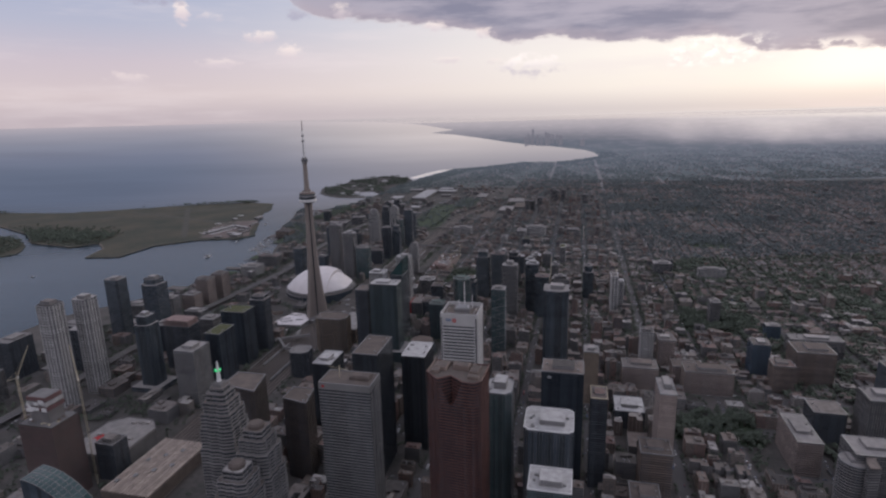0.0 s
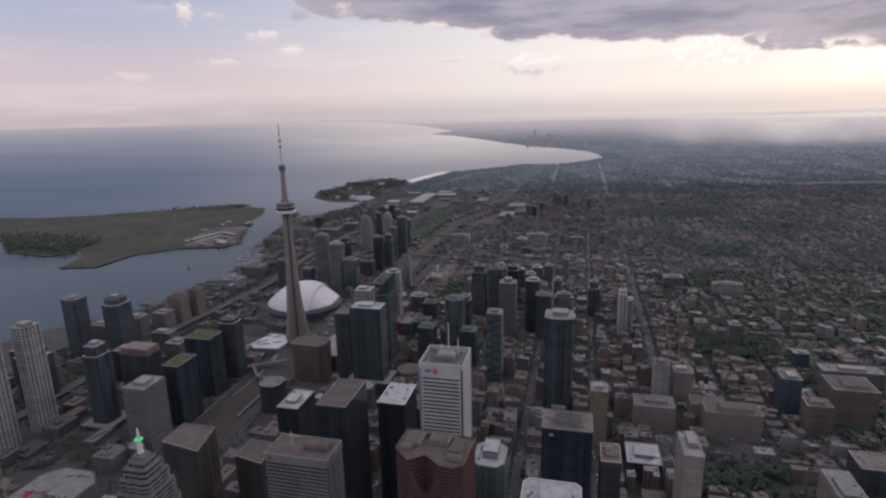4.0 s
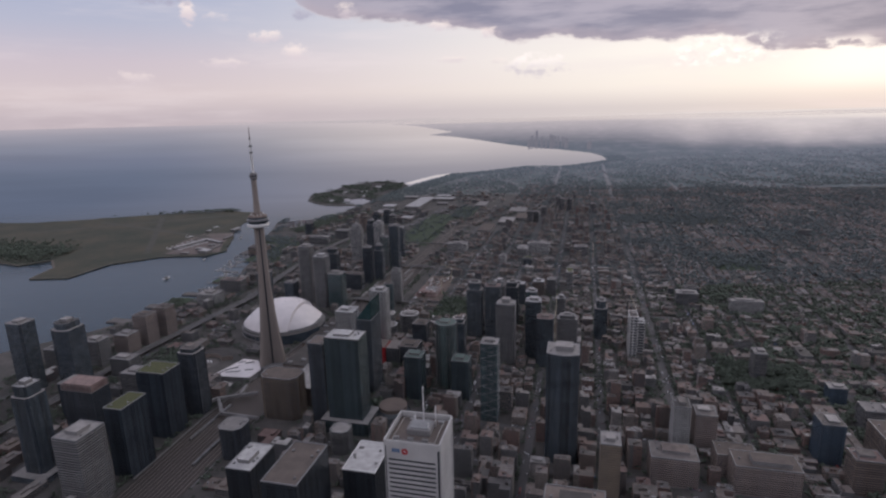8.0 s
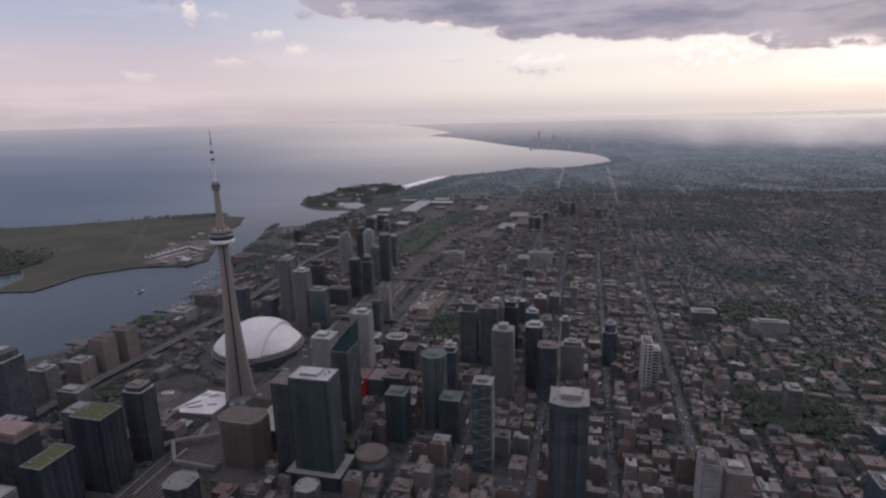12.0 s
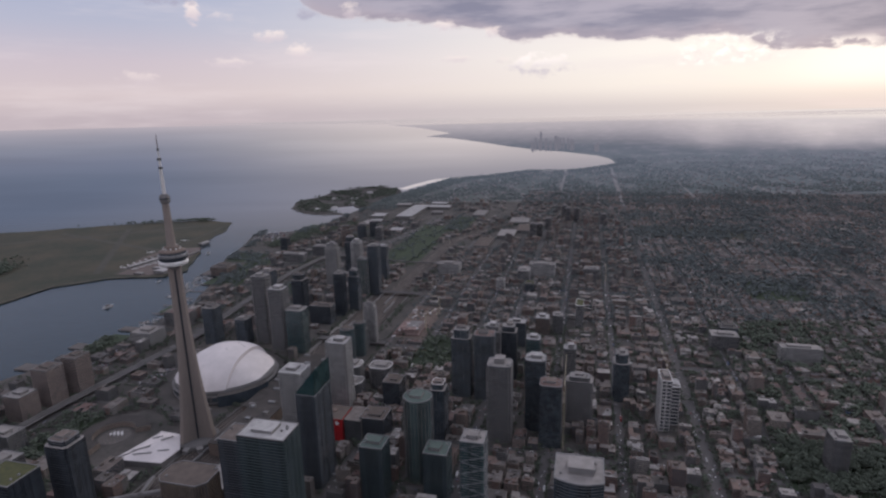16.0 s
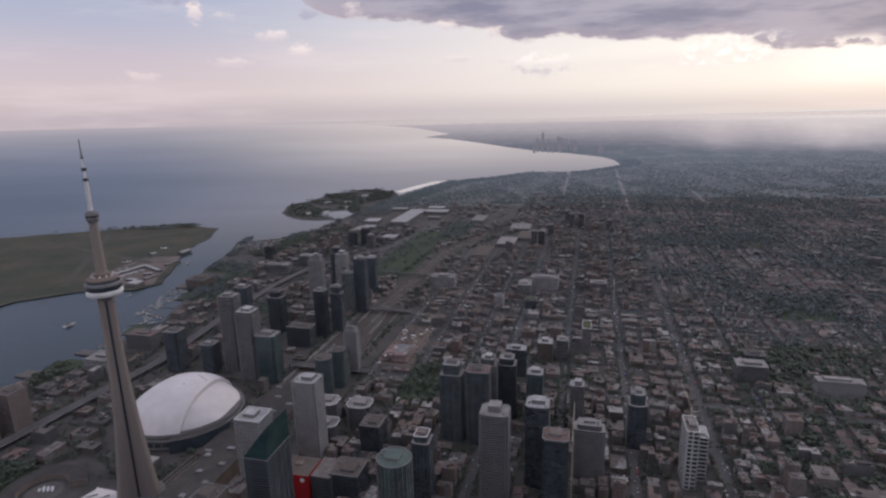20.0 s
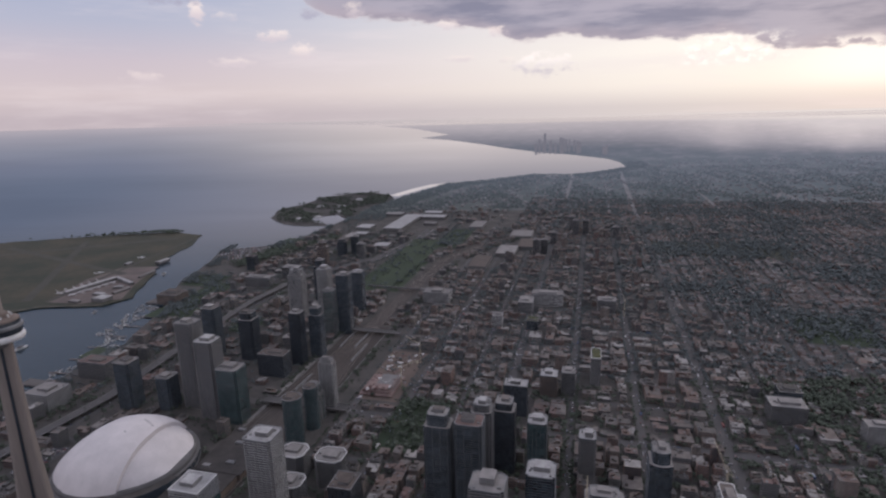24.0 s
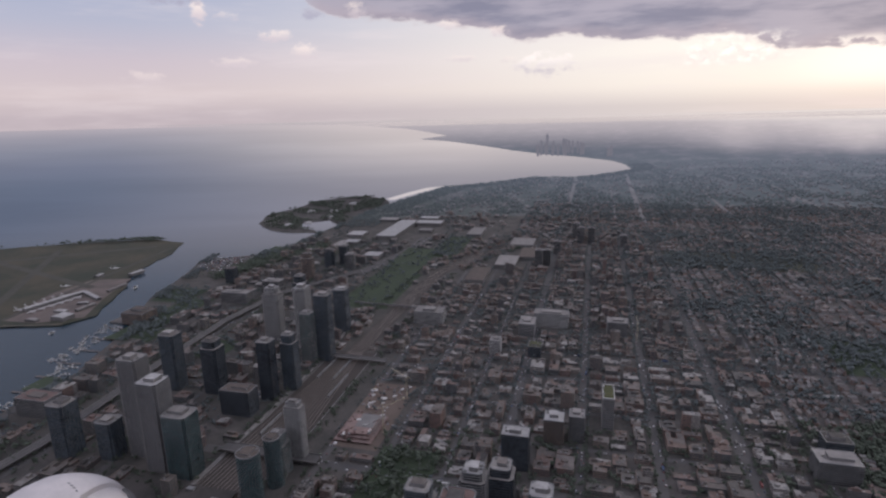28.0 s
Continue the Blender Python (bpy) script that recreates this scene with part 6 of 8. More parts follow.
# ---- railway ----
RAILWAY = [(560, -600), (900, -612), (1080, -620), (1500, -600), (1850, -585), (2150, -590), (2500, -582), (2800, -570), (3050, -480), (3300, -340)]
b = Build()
for (a0, b0), (a1, b1) in zip(RAILWAY, RAILWAY[1:]):
    strip(b, [gp(a0, b0), gp(a1, b1)], 96 if a0 < 2100 else 44, .35)
rail = solid("railway", b, BALLAST, "wide railway corridor of brown ballast and tracks", "railway", kind="structure")
for k in range(13):
    b = Build()
    o = -42 + 7 * k
    pts = [gp(a, bb + o * (1 if a < 2120 else .42)) for a, bb in RAILWAY]
    strip(b, pts[:6], 1.6, .55)
    strip(b, pts[5:], .7, .55)
    part("track", b, RAIL, rail)
for k, o in enumerate((-50, 50)):
    b = Build()
    pts = [gp(a, bb + o) for a, bb in RAILWAY[1:6]]
    for p, q in zip(pts, pts[1:]):
        b.beam((*p, .8), (*q, .8), 1.2)
    part("retaining_wall", b, PALE_CONCRETE, rail)
rnd = random.Random(12)


def rail_line(a):
    for (a0, b0), (a1, b1) in zip(RAILWAY, RAILWAY[1:]):
        if a0 <= a <= a1:
            return b0 + (b1 - b0) * (a - a0) / (a1 - a0)
    return -600


b = Build()
b.box(0, 0, .6, 22.5, 2.9, 3.9, 0, 0, 1)
COACH = b.mesh("coach", [PALE_CONCRETE, GREY_METAL])
for i in range(14):
    a0 = rnd.uniform(850, 2050)
    x, y = gp(a0, rail_line(a0) + rnd.choice((-28, -14, 7, 21, 28)))
    t = thing("train", x, y, 0, 90 + GRID, "string of pale passenger coaches on the tracks", "train", "trains")
    for k in range(rnd.randint(3, 6)):
        part("coach", COACH, None, t, at=(k * 24, 0, 0))


def bridge(a0, b0, a1, b1, w, label):
    (x0, y0), (x1, y1) = gp(a0, b0), gp(a1, b1)
    t = thing("bridge", (x0 + x1) / 2, (y0 + y1) / 2, 0, math.degrees(math.atan2(y1 - y0, x1 - x0)), label, "bridge")
    l = math.hypot(x1 - x0, y1 - y0)
    b = Build()
    b.box(0, 0, 6.2, l, w, 1.6)
    part("deck", b, ASPHALT, t)
    for s in (-1, 1):
        b = Build()
        b.box(0, s * w / 2, 7.4, l, .8, 1.7)
        part("railing", b, PALE_CONCRETE, t)
    for i in range(5):
        b = Build()
        b.box(-l / 2 + l * (i + .5) / 5, 0, 0, 2.4, w * .8, 6.2)
        part("pier", b, GREY_CONCRETE, t)


DARK_ROOF = mat("dark_gravel_roofing", (.07, .062, .058), (.045, .041, .039), rough=.95, scale=.06, fine=.5, vary=.2)
for a, bb, w, d, h, rf in ((1335, -585, 58, 128, 22, DARK_ROOF), (1462, -600, 80, 116, 11, DARK_ROOF), (1585, -598, 80, 120, 9, DARK_ROOF)):
    x, y = gp(a, bb)
    t = thing("covered_hall", x, y, 0, GRID, "long low dark hall built over the railway tracks", "hall", "halls over the tracks")
    take(x, y, w, d * .6)
    b = Build()
    b.prism(rect(w, d), 0, h, 0)
    part("wall", b, BROWN_STONE, t)
    b = Build()
    b.prism(grown(rect(w, d), .6), h, h + 1.1, 0, 0, True)
    part("roof", b, rf, t)
    for i in range(6):
        b = Build()
        b.box(0, 0, 0, w * .16, d * .06, 2.2, 0)
        b.box(0, 0, 2.2, w * .14, d * .05, .5, 0)
        part("roof_unit", b, GREY_METAL if i % 2 else PALE_CONCRETE, t, at=((-.3, .1, .32, -.12, .25, -.36)[i] * w, (-.42, -.3, -.05, .12, .3, .42)[i] * d, h + 1.1))
bridge(1745, -650, 1745, -480, 22, "wide road bridge over the railway")
bridge(2110, -668, 2105, -500, 16, "road bridge over the railway")
bridge(2455, -720, 2440, -520, 8, "slim footbridge over the railway")

# ---- rail station sheds, arena, aquarium, roundhouse ----
x, y = gp(632, -600)
t = thing("station_shed", x, y, 0, GRID, "long station train shed with a cream slatted roof", "train shed")
take(x, y, 150, 70)
CREAM_ROOF = mat("cream_roofing", (.46, .385, .34), (.32, .27, .24), rough=.85, scale=.1, fine=.8, vary=.2)
for i in range(13):
    b = Build()
    b.box(0, 0, 19, 3.4, 132, 1.6, 0)
    b.box(0, 0, 20.6, 2.4, 132, .7, 0)
    part("roof_slat", b, CREAM_ROOF, t, at=(-36 + 6 * i, 0, 0))
b = Build()
b.box(0, 0, 0, 80, 130, 18.6)
part("hall", b, ROOF_BROWN, t)
for i in range(7):
    b = Build()
    b.box(0, 0, 0, 5, 6, 2)
    part("roof_unit", b, GREY_METAL, t, at=(-30 + 9 * i, -45 + (i * 53) % 90, 20.8))
x, y = gp(672, -705)
t = thing("arena", x, y, 0, GRID, "large arena with a pale flat roof and a red roof emblem", "arena")
take(x, y, 110, 120)
b = Build()
b.prism(outline("cut", 92, 104), 0, 33, 0, 1)
part("hall", b, [GREY_CONCRETE, ROOF_PALE], t)
b = Build()
b.prism(grown(outline("cut", 92, 104), 1), 31, 34.5, 0)
part("cornice", b, PALE_CONCRETE, t)
b = Build()
b.prism([(0, -12), (5, -6), (12, -7), (9, 0), (12, 6), (5, 6), (0, 13), (-5, 6), (-12, 6), (-9, 0), (-12, -7), (-5, -6)], 33.1, 33.4, 0, 0)
part("roof_emblem", b, RED_PAINT, t, at=(-20, -8, 0))
for i in range(8):
    b = Build()
    b.box(0, 0, 0, 7, 5, 2.6)
    part("roof_unit", b, ROOF_PALE, t, at=(-34 + (i * 29) % 70, -40 + (i * 41) % 84, 33))
T("dark office block beside the arena", *gp(625, -668), 34, 30, 60, "dark", roof=ROOF_FLAT, pent=5, name="office_block", category="office block")

x, y = gp(1262, -705)
t = thing("aquarium", x, y, 0, GRID + 8, "aquarium with a folded white roof and dark slits", "aquarium")
take(x, y, 90, 90)
b = Build()
pl = [(-46, -40), (34, -44), (44, -8), (20, 36), (-18, 40), (-30, 8)]
b.prism(pl, 0, 10, 0)
part("hall", b, GREY_CONCRETE, t)
b = Build()
mid = (2, 2, 17.5)
for i in range(6):
    p, q = pl[i], pl[(i + 1) % 6]
    b.face([(*p, 10.5), (*q, 10.5 + (i % 2) * 2), mid], 0)
for i in range(6):
    p, q = pl[i], pl[(i + 1) % 6]
    b.face([(*p, 9.5), (*q, 9.5), (*q, 10.5 + (i % 2) * 2), (*p, 10.5)], 0)
part("roof", b, DOME_WHITE, t)
for i, (p, q) in enumerate((((-30, -22), (-4, -10)), ((-22, -30), (6, -24)), ((4, 6), (16, 22)), ((-14, 12), (-2, 22)), ((14, -20), (30, -14)))):
    b = Build()
    def zz(r):
        k = max(abs(r[0]) / 46, abs(r[1]) / 42)
        return 18.6 - 6.5 * k
    b.beam((*p, zz(p)), (*q, zz(q)), 1.1)
    part("roof_slit", b, GREY_METAL, t)

x, y = gp(1285, -812)
t = thing("roundhouse", x, y, 0, 0, "curved brick locomotive roundhouse with a dark roof", "roundhouse")
take(x, y, 130, 130)
b = Build()
seg = [(56 * math.cos(radians(a)), 56 * math.sin(radians(a))) for a in range(20, 261, 10)]
inn = [(33 * math.cos(radians(a)), 33 * math.sin(radians(a))) for a in range(260, 19, -10)]
b.prism(seg + inn, 0, 9, 0, 1)
part("ring_hall", b, [BRICK, DARK_ROOF], t)
b = Build()
b.lathe([(26, .2), (26, .5)], 32)
part("turntable_yard", b, PAVING, t)
for a in range(0, 360, 20):
    b = Build()
    b.beam((6 * math.cos(radians(a)), 6 * math.sin(radians(a)), .8), (25 * math.cos(radians(a)), 25 * math.sin(radians(a)), .8), .35)
    part("yard_track", b, RAIL, t)
for i in range(7):
    b = Build()
    b.box(0, 0, .5, 2.6, 6, 2.2)
    part("parked_wagon", b, WHITE_METAL, t, at=(-9 + 3.3 * i, 4 + (i % 2) * 5, 0), rot=20)

# glazed footbridge over the tracks
t = thing("skywalk", 0, 0, 0, 0, "white zigzag covered footbridge over the tracks", "footbridge")
for (a0, b0), (a1, b1) in (((1083, -560), (1086, -635)), ((1086, -635), (1135, -676)), ((1135, -676), (1103, -690)), ((1135, -672), (1168, -612)), ((1150, -640), (1190, -650))):
    (x0, y0), (x1, y1) = gp(a0, b0), gp(a1, b1)
    b = Build()
    l = math.hypot(x1 - x0, y1 - y0)
    b.box(0, 0, 8, l, 6.0, 4.2, 0)
    b.box(0, 0, 12.2, l, 3.5, 1.0, 0)
    for i in range(int(l / 6)):
        b.box(-l / 2 + 3 + 6 * i, 0, 0, .6, .6, 8, 0)
    part("bridge_span", b, PALE_CONCRETE, t, at=((x0 + x1) / 2, (y0 + y1) / 2, 0), rot=math.degrees(math.atan2(y1 - y0, x1 - x0)))

# broadcasting house: a grey block with red corner walls
x, y = -108, 1440
t = thing("broadcasting_house", x, y, 0, GRID, "broadcasting house with red walls and a brown roof", "office block")
take(x, y, 74, 60)
b = Build()
b.prism(rect(48, 44), 0, 40, 0, 1)
part("studio_block", b, [RED_PAINT, ROOF_BROWN], t, "red clad block with a brown roof")
b = Build()
b.prism(rect(30, 46, 40, 6), 0, 38, 0, 1)
part("office_wing", b, [GREY_CONCRETE, ROOF_FLAT], t)
for i in range(9):
    b = Build()
    b.box(40, -17.2, 3 + 3.8 * i, 29, .6, 1.8)
    part("window_strip", b, GLASS_DARK, t)
b = Build()
b.lathe([(3.4, 0), (3.4, .3), (1.0, .4)], 16)
e = part("sign_roundel", b, SIGN_WHITE, t)
e.matrix_basis = pose(15, -22.3, 33, 90, 0, 0)
b = Build()
b.box(-2, 4, 40, 12, 9, 1.6)
part("penthouse", b, BROWN_STONE, t)

# round concert hall and low halls by the white tower
x, y = gp(1150, -330)
t = thing("concert_hall", x, y, 0, 0, "round concert hall with a glass skirt and flat roof", "concert hall")
take(x, y, 70, 70)
b = Build()
b.lathe([(36, 0), (30, 14), (26, 20)], 28)
part("glass_skirt", b, GLASS_GREY, t)
b = Build()
b.lathe([(25, 14), (25, 26), (20, 27)], 28)
part("drum", b, BROWN_STONE, t)

# ---- parks ----
PARKS = [(885, 968, 165, 300), (1368, 1490, 262, 425), (1640, 1812, -398, -300), (2430, 2780, -775, -618), (3000, 3215, 172, 655), (2240, 2420, 420, 585), (1190, 1330, -930, -860), (1125, 1200, -440, -330), (1570, 1680, -1185, -1130), (3000, 3350, -660, -560), (2150, 2420, -1240, -1150), (2100, 2190, -1240, -1110), (2370, 2500, -1340, -1225), (2850, 3060, -1330, -1220), (2050, 2150, -950, -880), (2780, 3120, -775, -640), (1840, 1900, -1190, -1100)]
for i, (a0, a1, b0, b1) in enumerate(PARKS):
    b = Build()
    z = .26 + .03 * i
    b.face([(*gp(a0, b0), z), (*gp(a0, b1), z), (*gp(a1, b1), z), (*gp(a1, b0), z)][::-1])
    solid("lawn", b, LAWN if i != 4 else GRASS, "park lawn among the streets", "lawn", "parks", "structure")
b = Build()
b.face([(*gp(1795, -488), .3), (*gp(1795, -405), .3), (*gp(2020, -405), .3), (*gp(2020, -488), .3)][::-1])
solid("building_site", b, SOIL, "bare brown earth of a building site", "building site", kind="structure")


def in_park(a, bb, m=0):
    return any(a0 - m < a < a1 + m and b0 - m < bb < b1 + m for a0, a1, b0, b1 in PARKS)


def rail_at(a):
    for (a0, b0), (a1, b1) in zip(RAILWAY, RAILWAY[1:]):
        if a0 <= a <= a1:
            return b0 + (b1 - b0) * (a - a0) / (a1 - a0)
    return -600 if a < 600 else -430


def near_coast(x, y):
    if y < 1310:
        return x < -1060
    pts = COAST[3:]
    for (x0, y0), (x1, y1) in zip(pts, pts[1:]):
        if y0 <= y <= y1:
            return x < x0 + (x1 - x0) * (y - y0) / (y1 - y0) + 14
    return False


def free(x, y, r):
    a, bb = grid_of(x, y)
    if in_park(a, bb, r * .6) or near_coast(x - r, y):
        return False
    if abs(bb - rail_at(a)) < (52 if a < 2150 else 25) + r * .7 and a > 500:
        return False
    for (x0, y0), (x1, y1) in zip(EXPRESS, EXPRESS[1:]):
        l2 = (x1 - x0) ** 2 + (y1 - y0) ** 2
        k = max(0, min(1, ((x - x0) * (x1 - x0) + (y - y0) * (y1 - y0)) / l2))
        if math.hypot(x - x0 - k * (x1 - x0), y - y0 - k * (y1 - y0)) < 19 + r * .7:
            return False
    return clear(x, y, r * .62)


HASH = {}
HASHED = [0]


def clear(x, y, r, k=1.0):
    """Whether no footprint taken so far lies within r."""
    while HASHED[0] < len(FOOT):
        q = FOOT[HASHED[0]]
        HASHED[0] += 1
        n = int(q[2] // 60) + 1
        cx, cy = int(q[0] // 60), int(q[1] // 60)
        for i in range(cx - n, cx + n + 1):
            for j in range(cy - n, cy + n + 1):
                HASH.setdefault((i, j), []).append(q)
    for i in (-1, 0, 1):
        for j in (-1, 0, 1):
            for q, s, rr in HASH.get((int(x // 60) + i, int(y // 60) + j), ()):
                if math.hypot(x - q, y - s) < rr * k + r:
                    return False
    return True


# ---- ordinary city buildings ----
WALLS = {}


def plan_of(w, d, v):
    if v == 1:
        return [(-w / 2, -d / 2), (w / 2, -d / 2), (w / 2, d * .05), (-w * .05, d * .05), (-w * .05, d / 2), (-w / 2, d / 2)]
    if v == 2:
        return [(-w / 2, -d / 2), (w / 2, -d / 2), (w / 2, d / 2), (w * .12, d / 2), (w * .12, d * .12), (-w * .2, d * .12), (-w * .2, d / 2), (-w / 2, d / 2)]
    return rect(w, d)


def wall_mesh(w, d, n, kind, v=0):
    """Walls as one skin with recessed window rows, storey by storey."""
    key = (round(w), round(d), n, kind, v)
    if key in WALLS:
        return WALLS[key]
    hs = 3.4
    b = Build()
    poly = plan_of(w, d, v)
    inn = grown(poly, -.35)
    sh = .26 if kind == "glass" else .56
    k = len(poly)
    rings, mi = [], []
    for i in range(n):
        z = i * hs
        rings += [(poly, z), (poly, z + hs * sh), (inn, z + hs * sh), (inn, z + hs)]
        mi += [0, 0, 1, 0]
    rings += [(poly, n * hs), (poly, n * hs + .9), (inn, n * hs + .9)]
    mi += [0, 0]
    b.v = [(x, y, z) for p, z in rings for x, y in p]
    for q in range(len(rings) - 1):
        for i in range(k):
            j = (i + 1) % k
            b.f.append((q * k + i, q * k + j, (q + 1) * k + j, (q + 1) * k + i))
            b.m.append(mi[q])
    WALLS[key] = (b.mesh("wall", [BRICK if kind != "band" else GREY_CONCRETE, WINDOW_BAND]), n * hs + .9)
    return WALLS[key]


PIERS = {}


def pier_mesh(w, d, n, v):
    """The brick pilasters between the windows."""
    key = (round(w), round(d), n, v)
    if key not in PIERS:
        b = Build()
        poly = plan_of(w, d, v)
        for i, (ax, ay) in enumerate(poly):
            bx, by = poly[(i + 1) % len(poly)]
            l = math.hypot(bx - ax, by - ay)
            k = max(2, min(9, int(l / 4.0)))
            for q in range(1, k):
                px, py = ax + (bx - ax) * q / k, ay + (by - ay) * q / k
                b.box(px * .992, py * .992, 0, 1.3, 1.3, n * 3.4, 0)
        PIERS[key] = b.mesh("pilasters", [BRICK])
    return PIERS[key]


ROOFS = {}


def roof_mesh(w, d, v, pl=0):
    key = (round(w), round(d), v, pl)
    if key in ROOFS:
        return ROOFS[key]
    rnd = random.Random(v * 977 + round(w) * 31 + round(d))
    b = Build()
    b.prism(grown(plan_of(w, d, pl), -.4), -.6, -.35, 0, 0)
    lo, hi, dh = (-.28, .28, .28) if not pl else (-.34, -.26, -.1)
    for i in range(rnd.randint(1, 3)):
        ww, dd = rnd.uniform(3, w * .35), rnd.uniform(3, d * .35)
        b.box(rnd.uniform(lo, hi) * w, rnd.uniform(-.28, dh) * d, -.4, ww * (1 if not pl else .5), dd, rnd.uniform(2, 4), 0)
    for i in range(rnd.randint(2, 5)):
        b.box(rnd.uniform(-.4, .4 if not pl else -.26) * w, rnd.uniform(-.4, .4 if not pl else 0) * d, -.4, rnd.uniform(1.2, 2.6), rnd.uniform(1.2, 3), rnd.uniform(1, 1.8), 1)
    ROOFS[key] = b.mesh("roof", [ROOF_FLAT, GREY_METAL])
    return ROOFS[key]


# exhibition halls and sheds to the west
for a, bb, w, d, h, m in ((3420, -920, 84, 350, 17, ROOF_WHITE), (3575, -815, 122, 70, 15, ROOF_WHITE), (3160, -1030, 60, 50, 12, ROOF_WHITE), (3420, -790, 60, 40, 12, ROOF_PALE), (3700, -850, 90, 50, 12, ROOF_WHITE), (3310, -1070, 70, 80, 11, ROOF_WHITE), (3640, -1040, 90, 60, 12, ROOF_PALE), (2960, -860, 60, 60, 14, ROOF_WHITE), (3120, -1060, 46, 90, 10, ROOF_PALE), (2780, -430, 60, 150, 12, ROOF_BROWN), (2950, -360, 70, 130, 14, ROOF_PALE), (3080, -300, 60, 140, 12, ROOF_BROWN), (3250, -340, 90, 120, 12, ROOF_PALE), (3420, -560, 60, 140, 12, ROOF_PALE)):
    x, y = gp(a, bb)
    t = thing("exhibition_hall", x, y, 0, GRID, "long low exhibition hall with a pale roof", "hall", "exhibition halls")
    take(x, y, w, d)
    b = Build()
    b.prism(rect(w, d), 0, h, 0)
    part("hall_wall", b, GREY_CONCRETE, t)
    b = Build()
    n = max(3, int(d / 24))
    for i in range(n):
        y0, y1 = -d / 2 + d * i / n, -d / 2 + d * (i + 1) / n
        b.face([(-w / 2, y0, h), (w / 2, y0, h), (w / 2, (y0 + y1) / 2, h + 1.6), (-w / 2, (y0 + y1) / 2, h + 1.6)])
        b.face([(-w / 2, (y0 + y1) / 2, h + 1.6), (w / 2, (y0 + y1) / 2, h + 1.6), (w / 2, y1, h), (-w / 2, y1, h)])
    part("roof", b, m, t)
for a, bb, h in ((2930, -250, 60), (2960, -225, 54), (3120, -200, 48), (3290, -120, 66), (3310, -80, 62), (3400, -140, 60), (3270, 40, 44)):
    x, y = gp(a, bb)
    T("apartment tower standing above the sheds", x, y, 26, 24, h, "slab", roof=ROOF_PALE, pent=4, name="apartment_tower", units=0)

# the great building site south of the brick quarter
for a in range(1800, 2030, 26):
    for bb in (-470, -446, -422):
        FOOT.append((*gp(a, bb), 15))
x, y = gp(1850, -452)
t = thing("concrete_frame", x, y, 0, GRID, "half-built concrete frame in reddish formwork on the building site", "building site")
for k in range(3):
    b = Build()
    b.prism(rect(66 - 8 * k, 86 - 14 * k), 3.2 + 3.6 * k, 3.8 + 3.6 * k, 0, 1, True)
    part("slab", b, [SITE_NET, SITE_PINK], t)
rs = random.Random(77)
for k in range(40):
    b = Build()
    b.box(0, 0, 0, .8, .8, 3.2)
    part("column", b, GREY_CONCRETE, t, at=(-28 + 14 * (k % 5), -38 + 11 * (k // 5), 0))
for k in range(60):
    b = Build()
    b.box(0, 0, 0, rs.uniform(2, 9), rs.uniform(1, 4), rs.uniform(.4, 2.4), 0, rs.uniform(0, 90))
    q = rs.uniform(-38, 150)
    part("formwork_panel", b, rs.choice((SITE_PINK, SITE_PINK, SITE_NET, WHITE_METAL, PALE_CONCRETE)), t, at=(rs.uniform(-24, 24), q, 11.1 if q < 26 else .4))

LABELS = {"brick": ("brick walled city building with a flat roof", "brick_building"), "band": ("pale banded office building with a flat roof", "office_building"), "glass": ("glazed modern building with a flat roof", "glazed_building")}
COUNT = [0]
KINDS = {}
JOIN = Build()
rnd = random.Random(44)


def infill(a, bb, w, d, n, kind):
    x, y = gp(a, bb)
    if not free(x, y, max(w, d) / 2):
        return
    w, d = max(8, 4 * round(w / 4)), max(8, 4 * round(d / 4))
    v = rnd.choice((0, 0, 0, 1, 1, 2)) if min(w, d) > 15 else 0
    me, h = wall_mesh(w, d, n, kind, v)
    FOOT.append((x, y, max(w, d) * .4))
    if a > 1750 or kind == "brick" and KINDS.get(kind, 0) >= 295:
        q = radians(GRID)
        c, s = math.cos(q), math.sin(q)
        for me2, z0 in ((me, 0.0), (roof_mesh(w, d, rnd.randint(0, 2), v), h)):
            k = len(JOIN.v)
            JOIN.v += [far(x + u.co.x * c - u.co.y * s, y + u.co.x * s + u.co.y * c, u.co.z + z0) for u in me2.vertices]
            JOIN.f += [tuple(k + i for i in p.vertices) for p in me2.polygons]
            base = (0 if kind != "band" else 2) if z0 == 0 else 3
            JOIN.m += [(1 if p.material_index == 1 else base) if z0 == 0 else (3 if p.material_index == 0 else 4) for p in me2.polygons]
        return
    KINDS[kind] = KINDS.get(kind, 0) + 1
    label, nm = LABELS[kind]
    ob = tagged(new(nm, me), label, "building", "city buildings")
    ob.matrix_basis = pose(x, y, 0, 0, 0, GRID + rnd.choice((0, 0, 180)))
    part("roof", roof_mesh(w, d, rnd.randint(0, 2), v), None, ob, at=(0, 0, h))
    if kind == "brick":
        part("pilasters", pier_mesh(w, d, n, v), None, ob)
    COUNT[0] += 1


